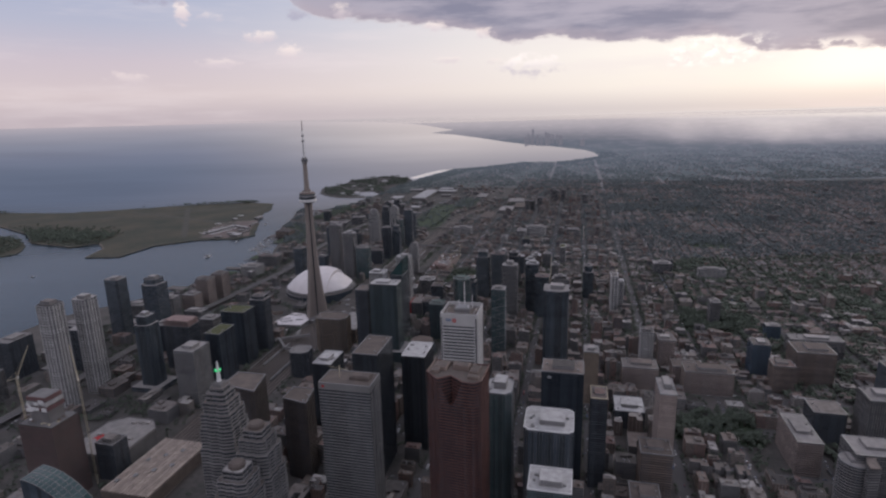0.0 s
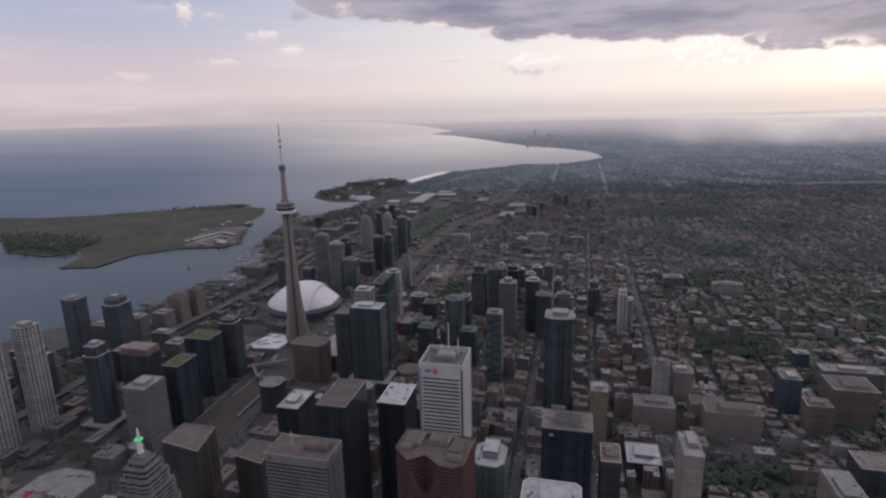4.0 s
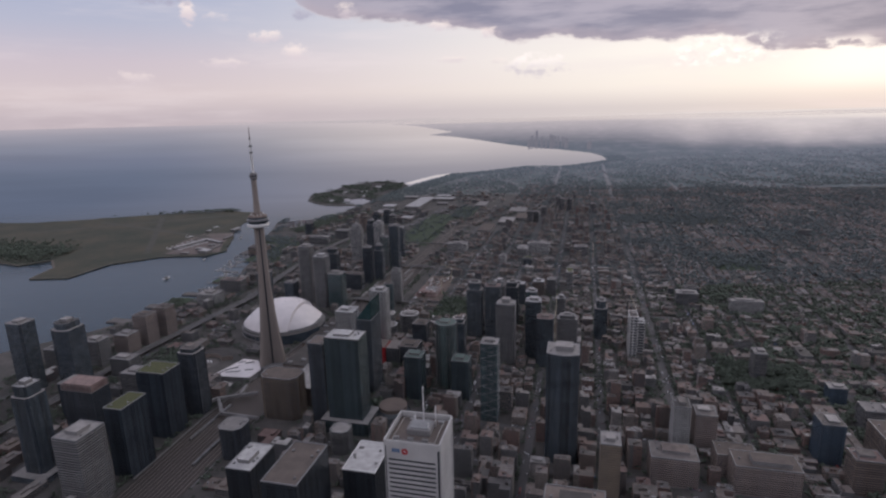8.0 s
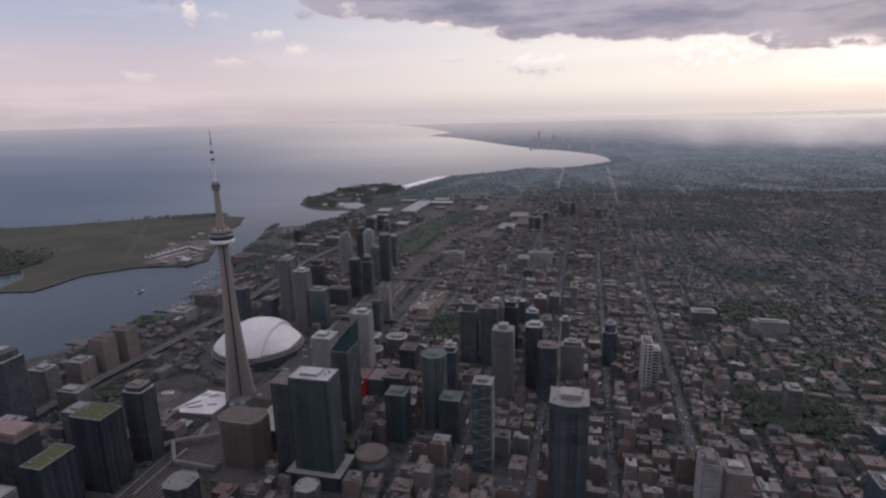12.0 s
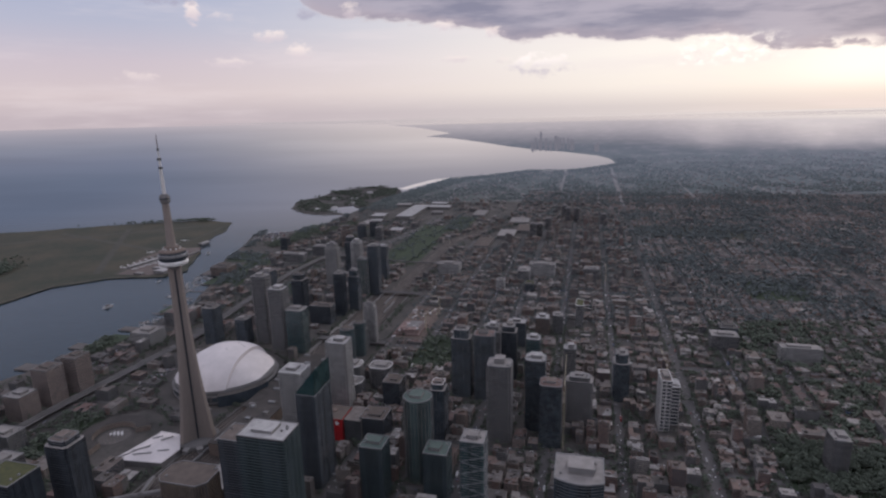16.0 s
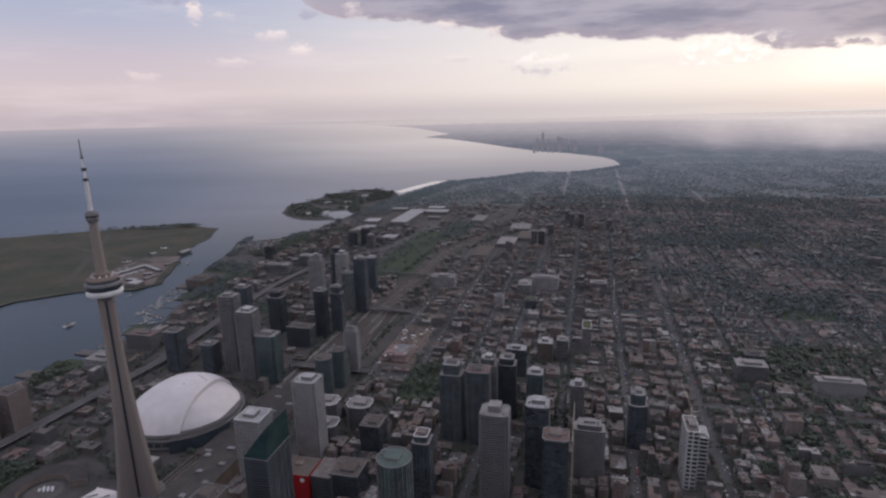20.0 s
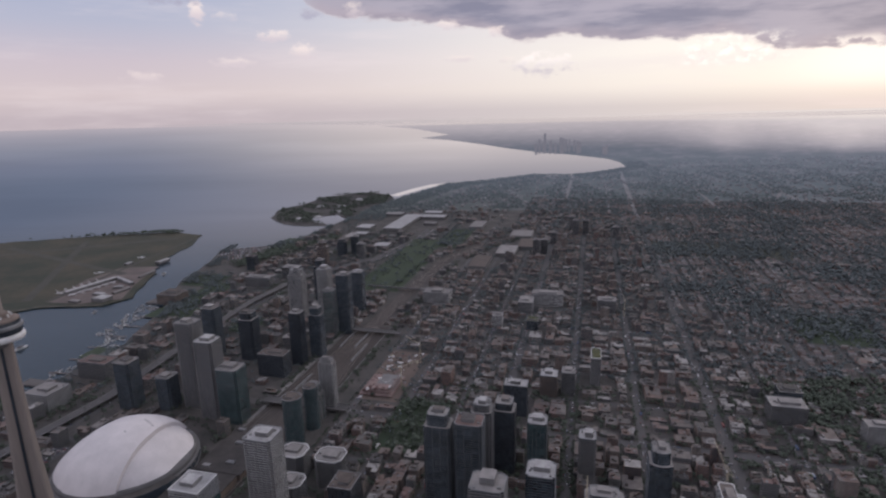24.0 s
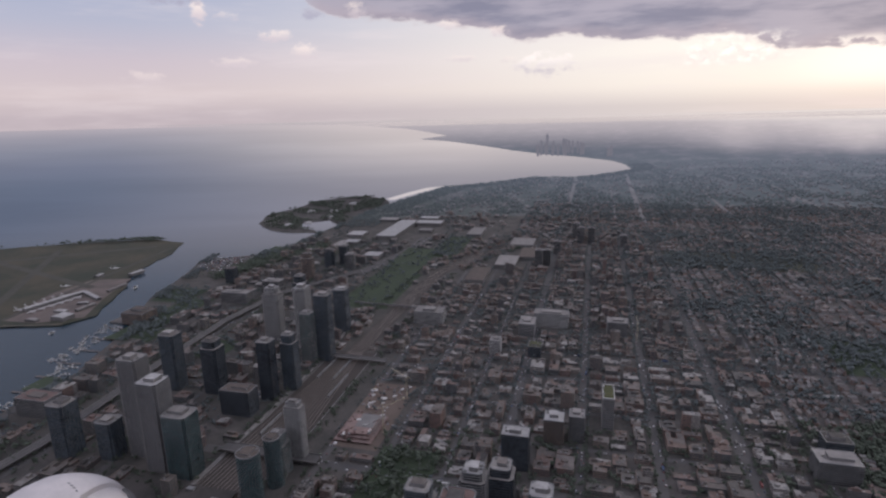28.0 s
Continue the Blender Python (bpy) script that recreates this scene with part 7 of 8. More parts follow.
def block(a0, a1, b0, b1, low, high, lot, gap=.08, kinds=("brick", "brick", "brick", "band", "glass")):
    """Fills a city block with uneven rows of buildings, a larger one here and there, and trees in the gaps."""
    rows = max(1, round((b1 - b0) / (lot * 1.5)))
    cuts = [b0] + sorted(b0 + (b1 - b0) * (r + rnd.uniform(-.22, .22)) / rows for r in range(1, rows)) + [b1]
    for lo, hi in zip(cuts, cuts[1:]):
        dp = hi - lo
        a = a0 + rnd.uniform(0, 4)
        while a < a1 - 7:
            big = rnd.random() < .1
            w = min(lot * (rnd.uniform(1.5, 2.4) if big else rnd.uniform(.42, 1.35)), a1 - a)
            if rnd.random() > gap and w > 7:
                d = dp * rnd.uniform(.52, .97)
                n = rnd.randint(low, high) if not big else rnd.randint(low, low + 3)
                infill(a + w / 2, lo + d / 2 + (dp - d) * rnd.random(), d, w * .97, n + (rnd.randint(3, 8) if rnd.random() < .055 else 0), rnd.choice(kinds))
            else:
                for q in range(rnd.randint(1, 5)):
                    YARD.append((*gp(a + rnd.uniform(0, w), lo + dp * rnd.random()), rnd.uniform(2.2, 4.2)))
            a += w
    for q in range(int((a1 - a0) * (b1 - b0) / (70 if b0 > 330 else 130 if b0 > 150 else 240 if a0 > 1200 else 700))):
        x, y = gp(rnd.uniform(a0, a1), rnd.uniform(b0, b1))
        if clear(x, y, .5, .82):
            YARD.append((x, y, rnd.uniform(2.6, 4.6) if b0 < 330 else rnd.uniform(3.4, 6.4)))


YARD = []
LB = [v for v, _ in LONG]
CB = [v for v, _ in CROSS]
for i in range(len(CB) - 1):
    for j in range(len(LB) - 1):
        a0, a1, b0, b1 = CB[i] + CROSS[i][1] / 2 + 2.5, CB[i + 1] - CROSS[i + 1][1] / 2 - 2.5, LB[j] + LONG[j][1] / 2 + 3, LB[j + 1] - LONG[j + 1][1] / 2 - 3
        am, bm = (a0 + a1) / 2, (b0 + b1) / 2
        if am < 420:
            continue
        if bm < 158:
            if am < 1250:
                block(a0, a1, b0, b1, 3, 12, 19, .07)
            elif am < 2260:
                block(a0, a1, b0, b1, 2 if am < 1750 else 1, 6 if am < 1750 else 3, 16 if am < 1750 else 21, .14)
            elif am < 3420:
                block(a0, a1, b0, b1, 1, 3, 17, .22)
        elif bm < 372 and am < 1400:
            block(a0, a1, b0, b1, 2, 7, 19, .14)
        elif bm < 262 and am < 2300:
            block(a0, a1, b0, b1, 1 if am > 1750 else 2, 3, 15 if am < 1750 else 16, .18)
        elif bm < 690 and am < 1560:
            block(a0, a1, b0, b1, 2, 6, 26, .34, ("brick", "brick", "band"))
        elif bm < 1000 and am < 1900:
            block(a0, a1, b0, b1, 1, 4, 22, .62, ("brick",))
for a in range(1480, 3150, 30):
    for bb in (-940, -905, -870, -835, -800, -765, -730, -695, -665, -1030, -1060, -1095, -1130, -1160, -1190):
        if rnd.random() < .7:
            infill(a + rnd.uniform(-9, 9), bb + rnd.uniform(-8, 8), rnd.uniform(14, 34), rnd.uniform(14, 34), rnd.choice((1, 1, 2, 3, 3, 5, 8)), rnd.choice(("band", "glass", "brick")))
for a in range(2170, 3420, 24):
    for o in (-96, -72, -50, -36, 36, 50, 70, 95, 120):
        if rnd.random() < .62:
            infill(a + rnd.uniform(-8, 8), rail_at(a) + o + rnd.uniform(-5, 5), rnd.uniform(12, 24), rnd.uniform(12, 34), rnd.choice((1, 1, 2, 2, 3, 5)), rnd.choice(("band", "brick", "brick")))
for a in range(440, 1480, 34):
    for bb in (-930, -880, -830, -780, -730, -1045, -1090, -1140, -540, -510, -705, -690):
        if rnd.random() < .7:
            infill(a + rnd.uniform(-12, 12), bb + rnd.uniform(-10, 10), rnd.uniform(18, 40), rnd.uniform(18, 46), rnd.randint(1, 7), rnd.choice(("band", "glass", "brick")))

for a in range(3150, 3860, 36):
    for bb in range(-980, 30, 40):
        if rnd.random() < .6:
            infill(a + rnd.uniform(-12, 12), bb + rnd.uniform(-12, 12), rnd.uniform(14, 34), rnd.uniform(14, 44), rnd.choice((1, 1, 2, 2, 3, 5)), rnd.choice(("band", "brick")))
# ---- houses ----
def add_house(V, F, M, x, y, w, d, h, r, rot):
    c, s = math.cos(rot), math.sin(rot)
    n = len(V)
    for px, py, pz in ((-w, -d, 0), (w, -d, 0), (w, d, 0), (-w, d, 0), (-w, -d, h), (w, -d, h), (w, d, h), (-w, d, h), (0, -d, h + r), (0, d, h + r)):
        X, Y, Z = far(x + px * c - py * s, y + px * s + py * c, pz)
        V.append((X, Y, Z))
    F += [(n, n + 1, n + 5, n + 8, n + 4), (n + 1, n + 2, n + 6, n + 5), (n + 2, n + 3, n + 7, n + 9, n + 6), (n + 3, n, n + 4, n + 7), (n + 5, n + 6, n + 9, n + 8), (n + 7, n + 4, n + 8, n + 9)]
    M += [0, 0, 0, 0, 1, 1]


V, F, M = [], [], []
rnd = random.Random(7)
TREES = YARD
near_houses = []


def put_house(a, bb, along):
    x, y = gp(a, bb)
    if not free(x, y, 7):
        return
    hs = (x, y, rnd.uniform(5.0, 8.0), rnd.uniform(2.5, 3.6), rnd.uniform(5.0, 8.8), rnd.choice((.3, .3, 1.6, 2.4, 3.0)), radians(GRID) + (0 if along else math.pi / 2))
    if a < 1700 and len(near_houses) < 300 and bb < 700:
        near_houses.append(hs)
    else:
        add_house(V, F, M, hs[0], hs[1], hs[3], hs[2], hs[4], hs[5], hs[6])


def leafy(a, bb):
    """How wooded a place is, 0 to 1."""
    n = noise.noise((a / 210, bb / 210, 5)) + .6 * noise.noise((a / 70, bb / 70, 9))
    return max(0.0, min(1.0, .50 + .85 * n))


def quarter(a0, a1, b0, b1):
    """A residential block: terraces round its edge, yards and trees inside, now and then a larger building."""
    k = rnd.random()
    am, bm = (a0 + a1) / 2, (b0 + b1) / 2
    if k < .13:
        for i in range(rnd.randint(1, 3)):
            infill(rnd.uniform(a0 + 20, a1 - 20), rnd.uniform(b0 + 20, b1 - 20), rnd.uniform(18, 46), rnd.uniform(16, 52), rnd.choice((1, 1, 2, 2, 3, 4, 7)), rnd.choice(("band", "brick", "brick")))
    along = rnd.random() < .5
    lo, hi, p0, p1 = (b0, b1, a0, a1) if along else (a0, a1, b0, b1)
    r = lo + 9
    rows = []
    while r < hi - 6:
        rows.append(r)
        r += rnd.choice((16, 18, 21, 30, 34)) + rnd.uniform(-2, 2)
    for r in rows:
        p = p0 + rnd.uniform(3, 12)
        stop = p1 - rnd.uniform(3, 12)
        while p < stop:
            q = r + rnd.uniform(-1.6, 1.6)
            if rnd.random() < .84 - .35 * leafy(p if along else q, q if along else p):
                put_house(p if along else q, q if along else p, not along)
            p += rnd.uniform(6.2, 9.5) if rnd.random() < .93 else rnd.uniform(14, 26)
    n = int((a1 - a0) * (b1 - b0) / 66)
    for i in range(n):
        a, bb = rnd.uniform(a0 - 3, a1 + 3), rnd.uniform(b0 - 3, b1 + 3)
        if rnd.random() < leafy(a, bb) ** 1.3:
            TREES.append((*gp(a, bb), rnd.uniform(3.0, 7.2)))


CB2 = CB + [3520, 3640, 3760, 3880, 4000, 4130, 4260]
LB2 = [-400, -290, -180, -86] + LB[5:] + [2240, 2380, 2520, 2660, 2800]
for i in range(len(CB2) - 1):
    for j in range(len(LB2) - 1):
        a0, a1, b0, b1 = CB2[i] + 5, CB2[i + 1] - 5, LB2[j] + 6, LB2[j + 1] - 6
        am, bm = (a0 + a1) / 2, (b0 + b1) / 2
        if am < 1010 or bm > 500 + (am - 700) * .82 or am < 1400 and bm < 372:
            continue
        if bm < 158 and am < 2700 or bm < 0 and am < 3400 or bm < 215 and am < 2300:
            continue
        quarter(a0, a1, b0, b1)
tagged(new("city_buildings", JOIN.mesh("city_buildings", [BRICK_MIX, WINDOW_BAND, GREY_CONCRETE, ROOF_MIX, GREY_METAL])), "crowded low brick and concrete city buildings with flat roofs", "buildings", kind="stuff")
me = bpy.data.meshes.new("houses")
me.from_pydata(V, [], F)
me.materials.append(HOUSE_WALL)
me.materials.append(HOUSE_ROOF)
me.polygons.foreach_set("material_index", M)
tagged(new("row_houses", me), "dense carpet of brick row houses with dark roofs", "houses", kind="stuff")
kit = []
for k in range(5):
    Vh, Fh, Mh = [], [], []
    w, d, h, r = 2.7 + .2 * k, 6 + .4 * (k % 3), 5.6 + .6 * k, (2.4, .3, 3.0, 1.6, 2.6)[k]
    add_house(Vh, Fh, Mh, 0, 0, w, d, h, r, 0)
    n = len(Vh)
    bld = Build()
    bld.v, bld.f, bld.m = Vh, Fh, Mh
    bld.box(w * .5, d * .4, h, .8, .8, r + 1.2, 0)
    bld.box(0, -d - 1.2, 0, w * 1.8, 2.4, 3.0, 1)
    bld.box(0, d + 1.5, 0, w * 1.4, 3.0, 3.2, 0)
    kit.append(bld.mesh("house", [HOUSE_WALL, HOUSE_ROOF]))
for x, y, d, w, h, r, rot in near_houses:
    ob = tagged(new("house", rnd.choice(kit)), "narrow brick row house with porch and chimney", "house", "row houses")
    ob.matrix_basis = pose(x, y, 0, 0, 0, math.degrees(rot))

# ---- trees ----
OCT = np.array([(1, 0, 0), (-1, 0, 0), (0, 1, 0), (0, -1, 0), (0, 0, 1), (0, 0, -1)], float)
OCF = np.array([(0, 2, 4), (2, 1, 4), (1, 3, 4), (3, 0, 4), (2, 0, 5), (1, 2, 5), (3, 1, 5), (0, 3, 5)])


def canopy(name, spots, clumps, label, seed, leaf=None):
    """Many crowns as loose clumps of foliage, one mesh; spots: x, y, crown radius."""
    rs = np.random.RandomState(seed)
    n = len(spots)
    P = np.array(spots, float)
    c = np.repeat(P, clumps, 0)
    r = c[:, 2:3]
    off = rs.normal(0, .46, (n * clumps, 3)) * r
    off[:, 2] = np.abs(off[:, 2]) * .8
    mid = np.column_stack((c[:, :2], r[:, 0] * 1.15)) + off
    size = r * rs.uniform(.38, .72, (n * clumps, 1))
    pts = OCT[None] * size[:, None] * rs.uniform(.6, 1.3, (n * clumps, 6, 1)) + rs.normal(0, .12, (n * clumps, 6, 3)) * size[:, None]
    pts[:, :, 2] *= .8
    v = (mid[:, None] + pts).reshape(-1, 3)
    v[:, 2] = np.maximum(v[:, 2], .1)
    f = (OCF[None] + 6 * np.arange(n * clumps)[:, None, None]).reshape(-1, 3)
    hit = v[:, 1] > HUB[1] + FAR0
    if hit.any():
        fy = v[hit, 1] - HUB[1]
        g = FAR0 + (FAR1 - FAR0) * (1 - np.exp(-(fy - FAR0) / (FAR1 - FAR0)))
        k = g / fy
        z = v[hit, 2] - (fy * fy - FAR0 ** 2) / (2 * 6371000 * .92 * 1.15)
        v[hit] = np.column_stack((HUB[0] + k * (v[hit, 0] - HUB[0]), HUB[1] + g, HUB[2] + k * (z - HUB[2])))
    me = bpy.data.meshes.new(name)
    me.vertices.add(len(v))
    me.vertices.foreach_set("co", v.ravel())
    me.loops.add(f.size)
    me.loops.foreach_set("vertex_index", f.ravel().astype(np.int32))
    me.polygons.add(len(f))
    me.polygons.foreach_set("loop_start", np.arange(0, f.size, 3, dtype=np.int32))
    me.update(calc_edges=True)
    me.materials.append(leaf or LEAVES)
    return tagged(new(name, me), label, "trees", kind="stuff")


rnd = random.Random(21)
park_spots = []
for a0, a1, b0, b1 in PARKS:
    for i in range(int((a1 - a0) * (b1 - b0) / (90 if a0 < 1500 else 210 if a0 not in (2430, 2780) else 900))):
        a, bb = rnd.uniform(a0, a1), rnd.uniform(b0, b1)
        park_spots.append((*gp(a, bb), rnd.uniform(4, 7.5)))
single = [p for p in park_spots if p[1] < 1900][:280]
TREES += [p for p in park_spots if p not in single]
# street trees and planted lots
for i in range(2600):
    a, bb = rnd.uniform(700, 2700), rnd.choice(LB[:8]) + rnd.choice((-10, 10))
    TREES.append((*gp(a, bb), rnd.uniform(2, 3.4)))
for bb, wd in LONG[2:14]:
    for a in range(1240, 3600, 10):
        for sd in (-1, 1):
            if rnd.random() < .34 + .5 * leafy(a, bb):
                TREES.append((*gp(a + rnd.uniform(-4, 4), bb + sd * (wd / 2 + 1.5)), rnd.uniform(2.2, 3.9)))
for aa, wd in CROSS[9:]:
    for bb in range(-400, 900, 10):
        for sd in (-1, 1):
            if rnd.random() < .3 + .5 * leafy(aa, bb):
                TREES.append((*gp(aa + sd * (wd / 2 + 1.5), bb + rnd.uniform(-4, 4)), rnd.uniform(2.2, 3.9)))
TREES = [p for p in TREES if clear(p[0], p[1], 0, .8) and not near_coast(p[0], p[1])]
for i in range(1300):
    k = rnd.random()
    x, y = rnd.choice(COAST[8:22])
    TREES.append((x + 18 + abs(rnd.gauss(0, 18)), y + rnd.uniform(-60, 60), rnd.uniform(3, 5.5)))
for i in range(19000):
    a, bb = rnd.uniform(900, 3800), rnd.uniform(-1180, 700)
    x, y = gp(a, bb)
    if (leafy(a, bb) > .62 or bb < -640 and leafy(a, bb) > .4) and not near_coast(x, y) and abs(bb - rail_at(a)) > (54 if a < 2150 else 25) and free(x, y, 3):
        TREES.append((x, y, rnd.uniform(2.4, 5)))
for i in range(6500):
    a, bb = rnd.uniform(480, 1400), rnd.uniform(-1190, -655)
    x, y = gp(a, bb)
    if noise.noise((a / 70, bb / 70, 6)) > .02 and not near_coast(x, y) and free(x, y, 2):
        TREES.append((x, y, rnd.uniform(1.8, 3.8)))
for i in range(5000):
    a, bb = rnd.uniform(1350, 3200), rnd.uniform(-1200, -650)
    x, y = gp(a, bb)
    if noise.noise((a / 60, bb / 60, 2)) > -.1 and not near_coast(x, y) and free(x, y, 2):
        TREES.append((x, y, rnd.uniform(1.8, 3.8)))
canopy("tree_canopy", [p for p in TREES if p[1] < 1900], 6, "leafy tree crowns between streets and houses", 3)
canopy("tree_canopy", [p for p in TREES if p[1] >= 1900], 4, "leafy tree crowns of the outer streets", 4, HAZED_LEAVES)
# woods on the islands and headland
WOOD = []
for i in range(2600):
    x = rnd.uniform(-3200, -1050)
    WOOD.append((x, 3300 + (x + 2600) * .12 + rnd.gauss(0, 22) if x > -2600 else 3290 + rnd.gauss(0, 22), rnd.uniform(4, 8)))
for i in range(1500):
    x, y = rnd.gauss(-1720, 170), rnd.gauss(2560, 70)
    if x < -1480:
        WOOD.append((x, y + (x + 1720) * -.35, rnd.uniform(4, 8)))
for i in range(700):
    WOOD.append((rnd.uniform(-2250, -1770), rnd.uniform(2230, 2560), rnd.uniform(4, 8)))
while len(WOOD) < 5900:
    x, y = rnd.uniform(-820, -250), rnd.uniform(3600, 4660)
    if inside(x, y, SPIT) and noise.noise((x / 130, y / 130, 3)) > -.05:
        WOOD.append((x, y, rnd.uniform(4, 8)))
WOOD = [p for p in WOOD if inside(p[0], p[1], ISLAND) or inside(p[0], p[1], ISLET) or inside(p[0], p[1], SPIT)]
canopy("island_woods", WOOD, 4, "dark woods along the island shores", 8)
# distant woods on the plain to the west
FARW = []
EDGE = COAST[20:] + BAY[:7]
for i in range(4200):
    k = rnd.randrange(len(EDGE) - 1)
    (x0, y0), (x1, y1) = EDGE[k], EDGE[k + 1]
    q = rnd.random()
    x, y = x0 + (x1 - x0) * q + 14 + rnd.uniform(0, 190), y0 + (y1 - y0) * q - rnd.uniform(0, 40)
    if inside(x - 12, y, LAND):
        FARW.append((x, y, rnd.uniform(4, 8)))
for i in range(15000):
    y = 3900 + 1900 * rnd.random() ** 1.5
    x = rnd.uniform(-100 + (y - 4000) * .55, 3300 + (y - 4000) * .85)
    if not inside(x - 25, y, LAND) or abs(grid_of(x, y)[1] - 158) < 12 or abs(grid_of(x, y)[1] + 206) < 12:
        continue
    if noise.noise((x / 260, y / 420, 4)) < -.12:
        continue
    FARW.append((x, y, rnd.uniform(4, 9)))
VH, FH, MH = [], [], []
for i in range(2200):
    y = 3900 + 2600 * rnd.random() ** 1.2
    x = rnd.uniform(-150 + (y - 4000) * .5, 3300 + (y - 4000) * .85)
    if inside(x - 30, y, LAND):
        add_house(VH, FH, MH, x, y, rnd.uniform(4, 9), rnd.uniform(7, 16), rnd.uniform(6, 12), .4, radians(GRID))
me = bpy.data.meshes.new("far_roofs")
me.from_pydata(VH, [], FH)
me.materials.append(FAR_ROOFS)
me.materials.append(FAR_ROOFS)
me.polygons.foreach_set("material_index", MH)
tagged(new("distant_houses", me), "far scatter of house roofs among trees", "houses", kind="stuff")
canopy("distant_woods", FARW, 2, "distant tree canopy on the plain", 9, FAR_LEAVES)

# single trees in the nearer parks
tree_kit = []
for k in range(4):
    rs = random.Random(100 + k)
    bt = Build()
    bt.beam((0, 0, 0), (.2, .1, 3.2), .34, 0, 6)
    for i in range(5):
        a = rs.uniform(0, 6.28)
        bt.beam((.2, .1, 2.4 + .3 * i), (2.0 * math.cos(a), 2.0 * math.sin(a), 4.6 + .5 * i), .14, 0, 4)
    bc = Build()
    for i in range(46):
        a, e, r = rs.uniform(0, 6.28), rs.uniform(-.5, 1.4), rs.uniform(1.4, 3.1)
        cx, cy, cz = r * math.cos(a) * math.cos(e), r * math.sin(a) * math.cos(e), 5.6 + r * math.sin(e) * .95
        n = len(bc.v)
        for q in OCT:
            g = rs.uniform(.5, .95)
            bc.v.append((cx + q[0] * g + rs.uniform(-.2, .2), cy + q[1] * g + rs.uniform(-.2, .2), cz + q[2] * g * .8))
        bc.f += [tuple(int(n + v) for v in f) for f in OCF]
        bc.m += [0] * 8
    tree_kit.append((bt.mesh("trunk", [BARK]), bc.mesh("crown", [LEAVES])))
for x, y, r in single:
    if not clear(x, y, 0, .8):
        continue
    tr, cr = rnd.choice(tree_kit)
    t = thing("tree", x, y, 0, rnd.uniform(0, 360), "leafy park tree with a rounded green crown", "tree", "park trees")
    t.scale = (r / 3.1,) * 3
    part("trunk", tr, None, t)
    part("crown", cr, None, t)

# ---- the far bay ----
rnd = random.Random(31)
for i in range(26):
    x, y = 1130 + 560 * ((i * 8) % 21) / 21 + rnd.uniform(-12, 12), rnd.uniform(7600, 8050)
    h = rnd.uniform(95, 165)
    if i == 3:
        x, y, h = 1255, 7900, 215
    if i > 20:
        x, y, h = rnd.uniform(1830, 1930), rnd.uniform(7300, 7600), rnd.uniform(70, 105)
    k = far_size(y)
    X, Y, Z = far(x, y, 0)
    w = rnd.uniform(18, 27) * k
    t = thing("lakeshore_tower", X, Y, Z, 0, "hazy far apartment tower on the bay shore", "tower", "bay towers")
    b = Build()
    n = int(h / 9)
    for q in range(n):
        b.prism(rect(w, w), q * h * k / n, (q + .6) * h * k / n, 0, 0, True)
        b.prism(rect(w * .93, w * .93), (q + .6) * h * k / n, (q + 1) * h * k / n, 0)
    b.prism(rect(w * .5, w * .5), h * k, h * k * 1.06, 0, 0)
    part("body", b, FAR_TOWER, t)

# ---- near east side: building site tower, glass tower, cranes ----
def tower_crane(x, y, h, jib, turn, label="tower crane with a lattice mast and luffing jib", lift=35):
    t = thing("tower_crane", x, y, 0, turn, label, "crane")
    b = Build()
    for sx in (-1, 1):
        for sy in (-1, 1):
            b.beam((sx, sy, 0), (sx, sy, h), .22)
    n = int(h / 4)
    for i in range(n):
        z = h * i / n
        s = 1 if i % 2 else -1
        b.beam((-s, -1, z), (s, -1, z + h / n), .14)
        b.beam((-s, 1, z), (s, 1, z + h / n), .14)
        b.beam((-1, -s, z), (-1, s, z + h / n), .14)
    part("mast", b, CRANE_YELLOW, t)
    b = Build()
    b.box(1.5, 0, h, 2.2, 1.8, 2.4)
    part("cab", b, WHITE_METAL, t)
    up = math.sin(radians(lift)) * jib
    out = math.cos(radians(lift)) * jib
    b = Build()
    for sy in (-.8, .8):
        b.beam((0, sy, h + 1), (out, sy * .3, h + 1 + up), .22)
    b.beam((0, 0, h + 2.6), (out, 0, h + 1.6 + up), .2)
    for i in range(12):
        p, q = i / 12, (i + 1) / 12
        b.beam((out * p, .8 - .5 * p, h + 1 + up * p), (out * q, -.8 + .5 * q, h + 1 + up * q), .12)
    part("jib", b, CRANE_YELLOW, t)
    b = Build()
    b.beam((0, 0, h + 1), (-12, 0, h + 2), .5)
    b.beam((0, 0, h + 9), (-12, 0, h + 2), .15)
    b.beam((0, 0, h + 1), (0, 0, h + 9), .3)
    b.beam((0, 0, h + 9), (out, 0, h + 1 + up), .12)
    part("counter_jib", b, CRANE_YELLOW, t)
    b = Build()
    b.box(-11, 0, h - .5, 3, 2.4, 2.6)
    part("counterweight", b, GREY_CONCRETE, t)
    return t


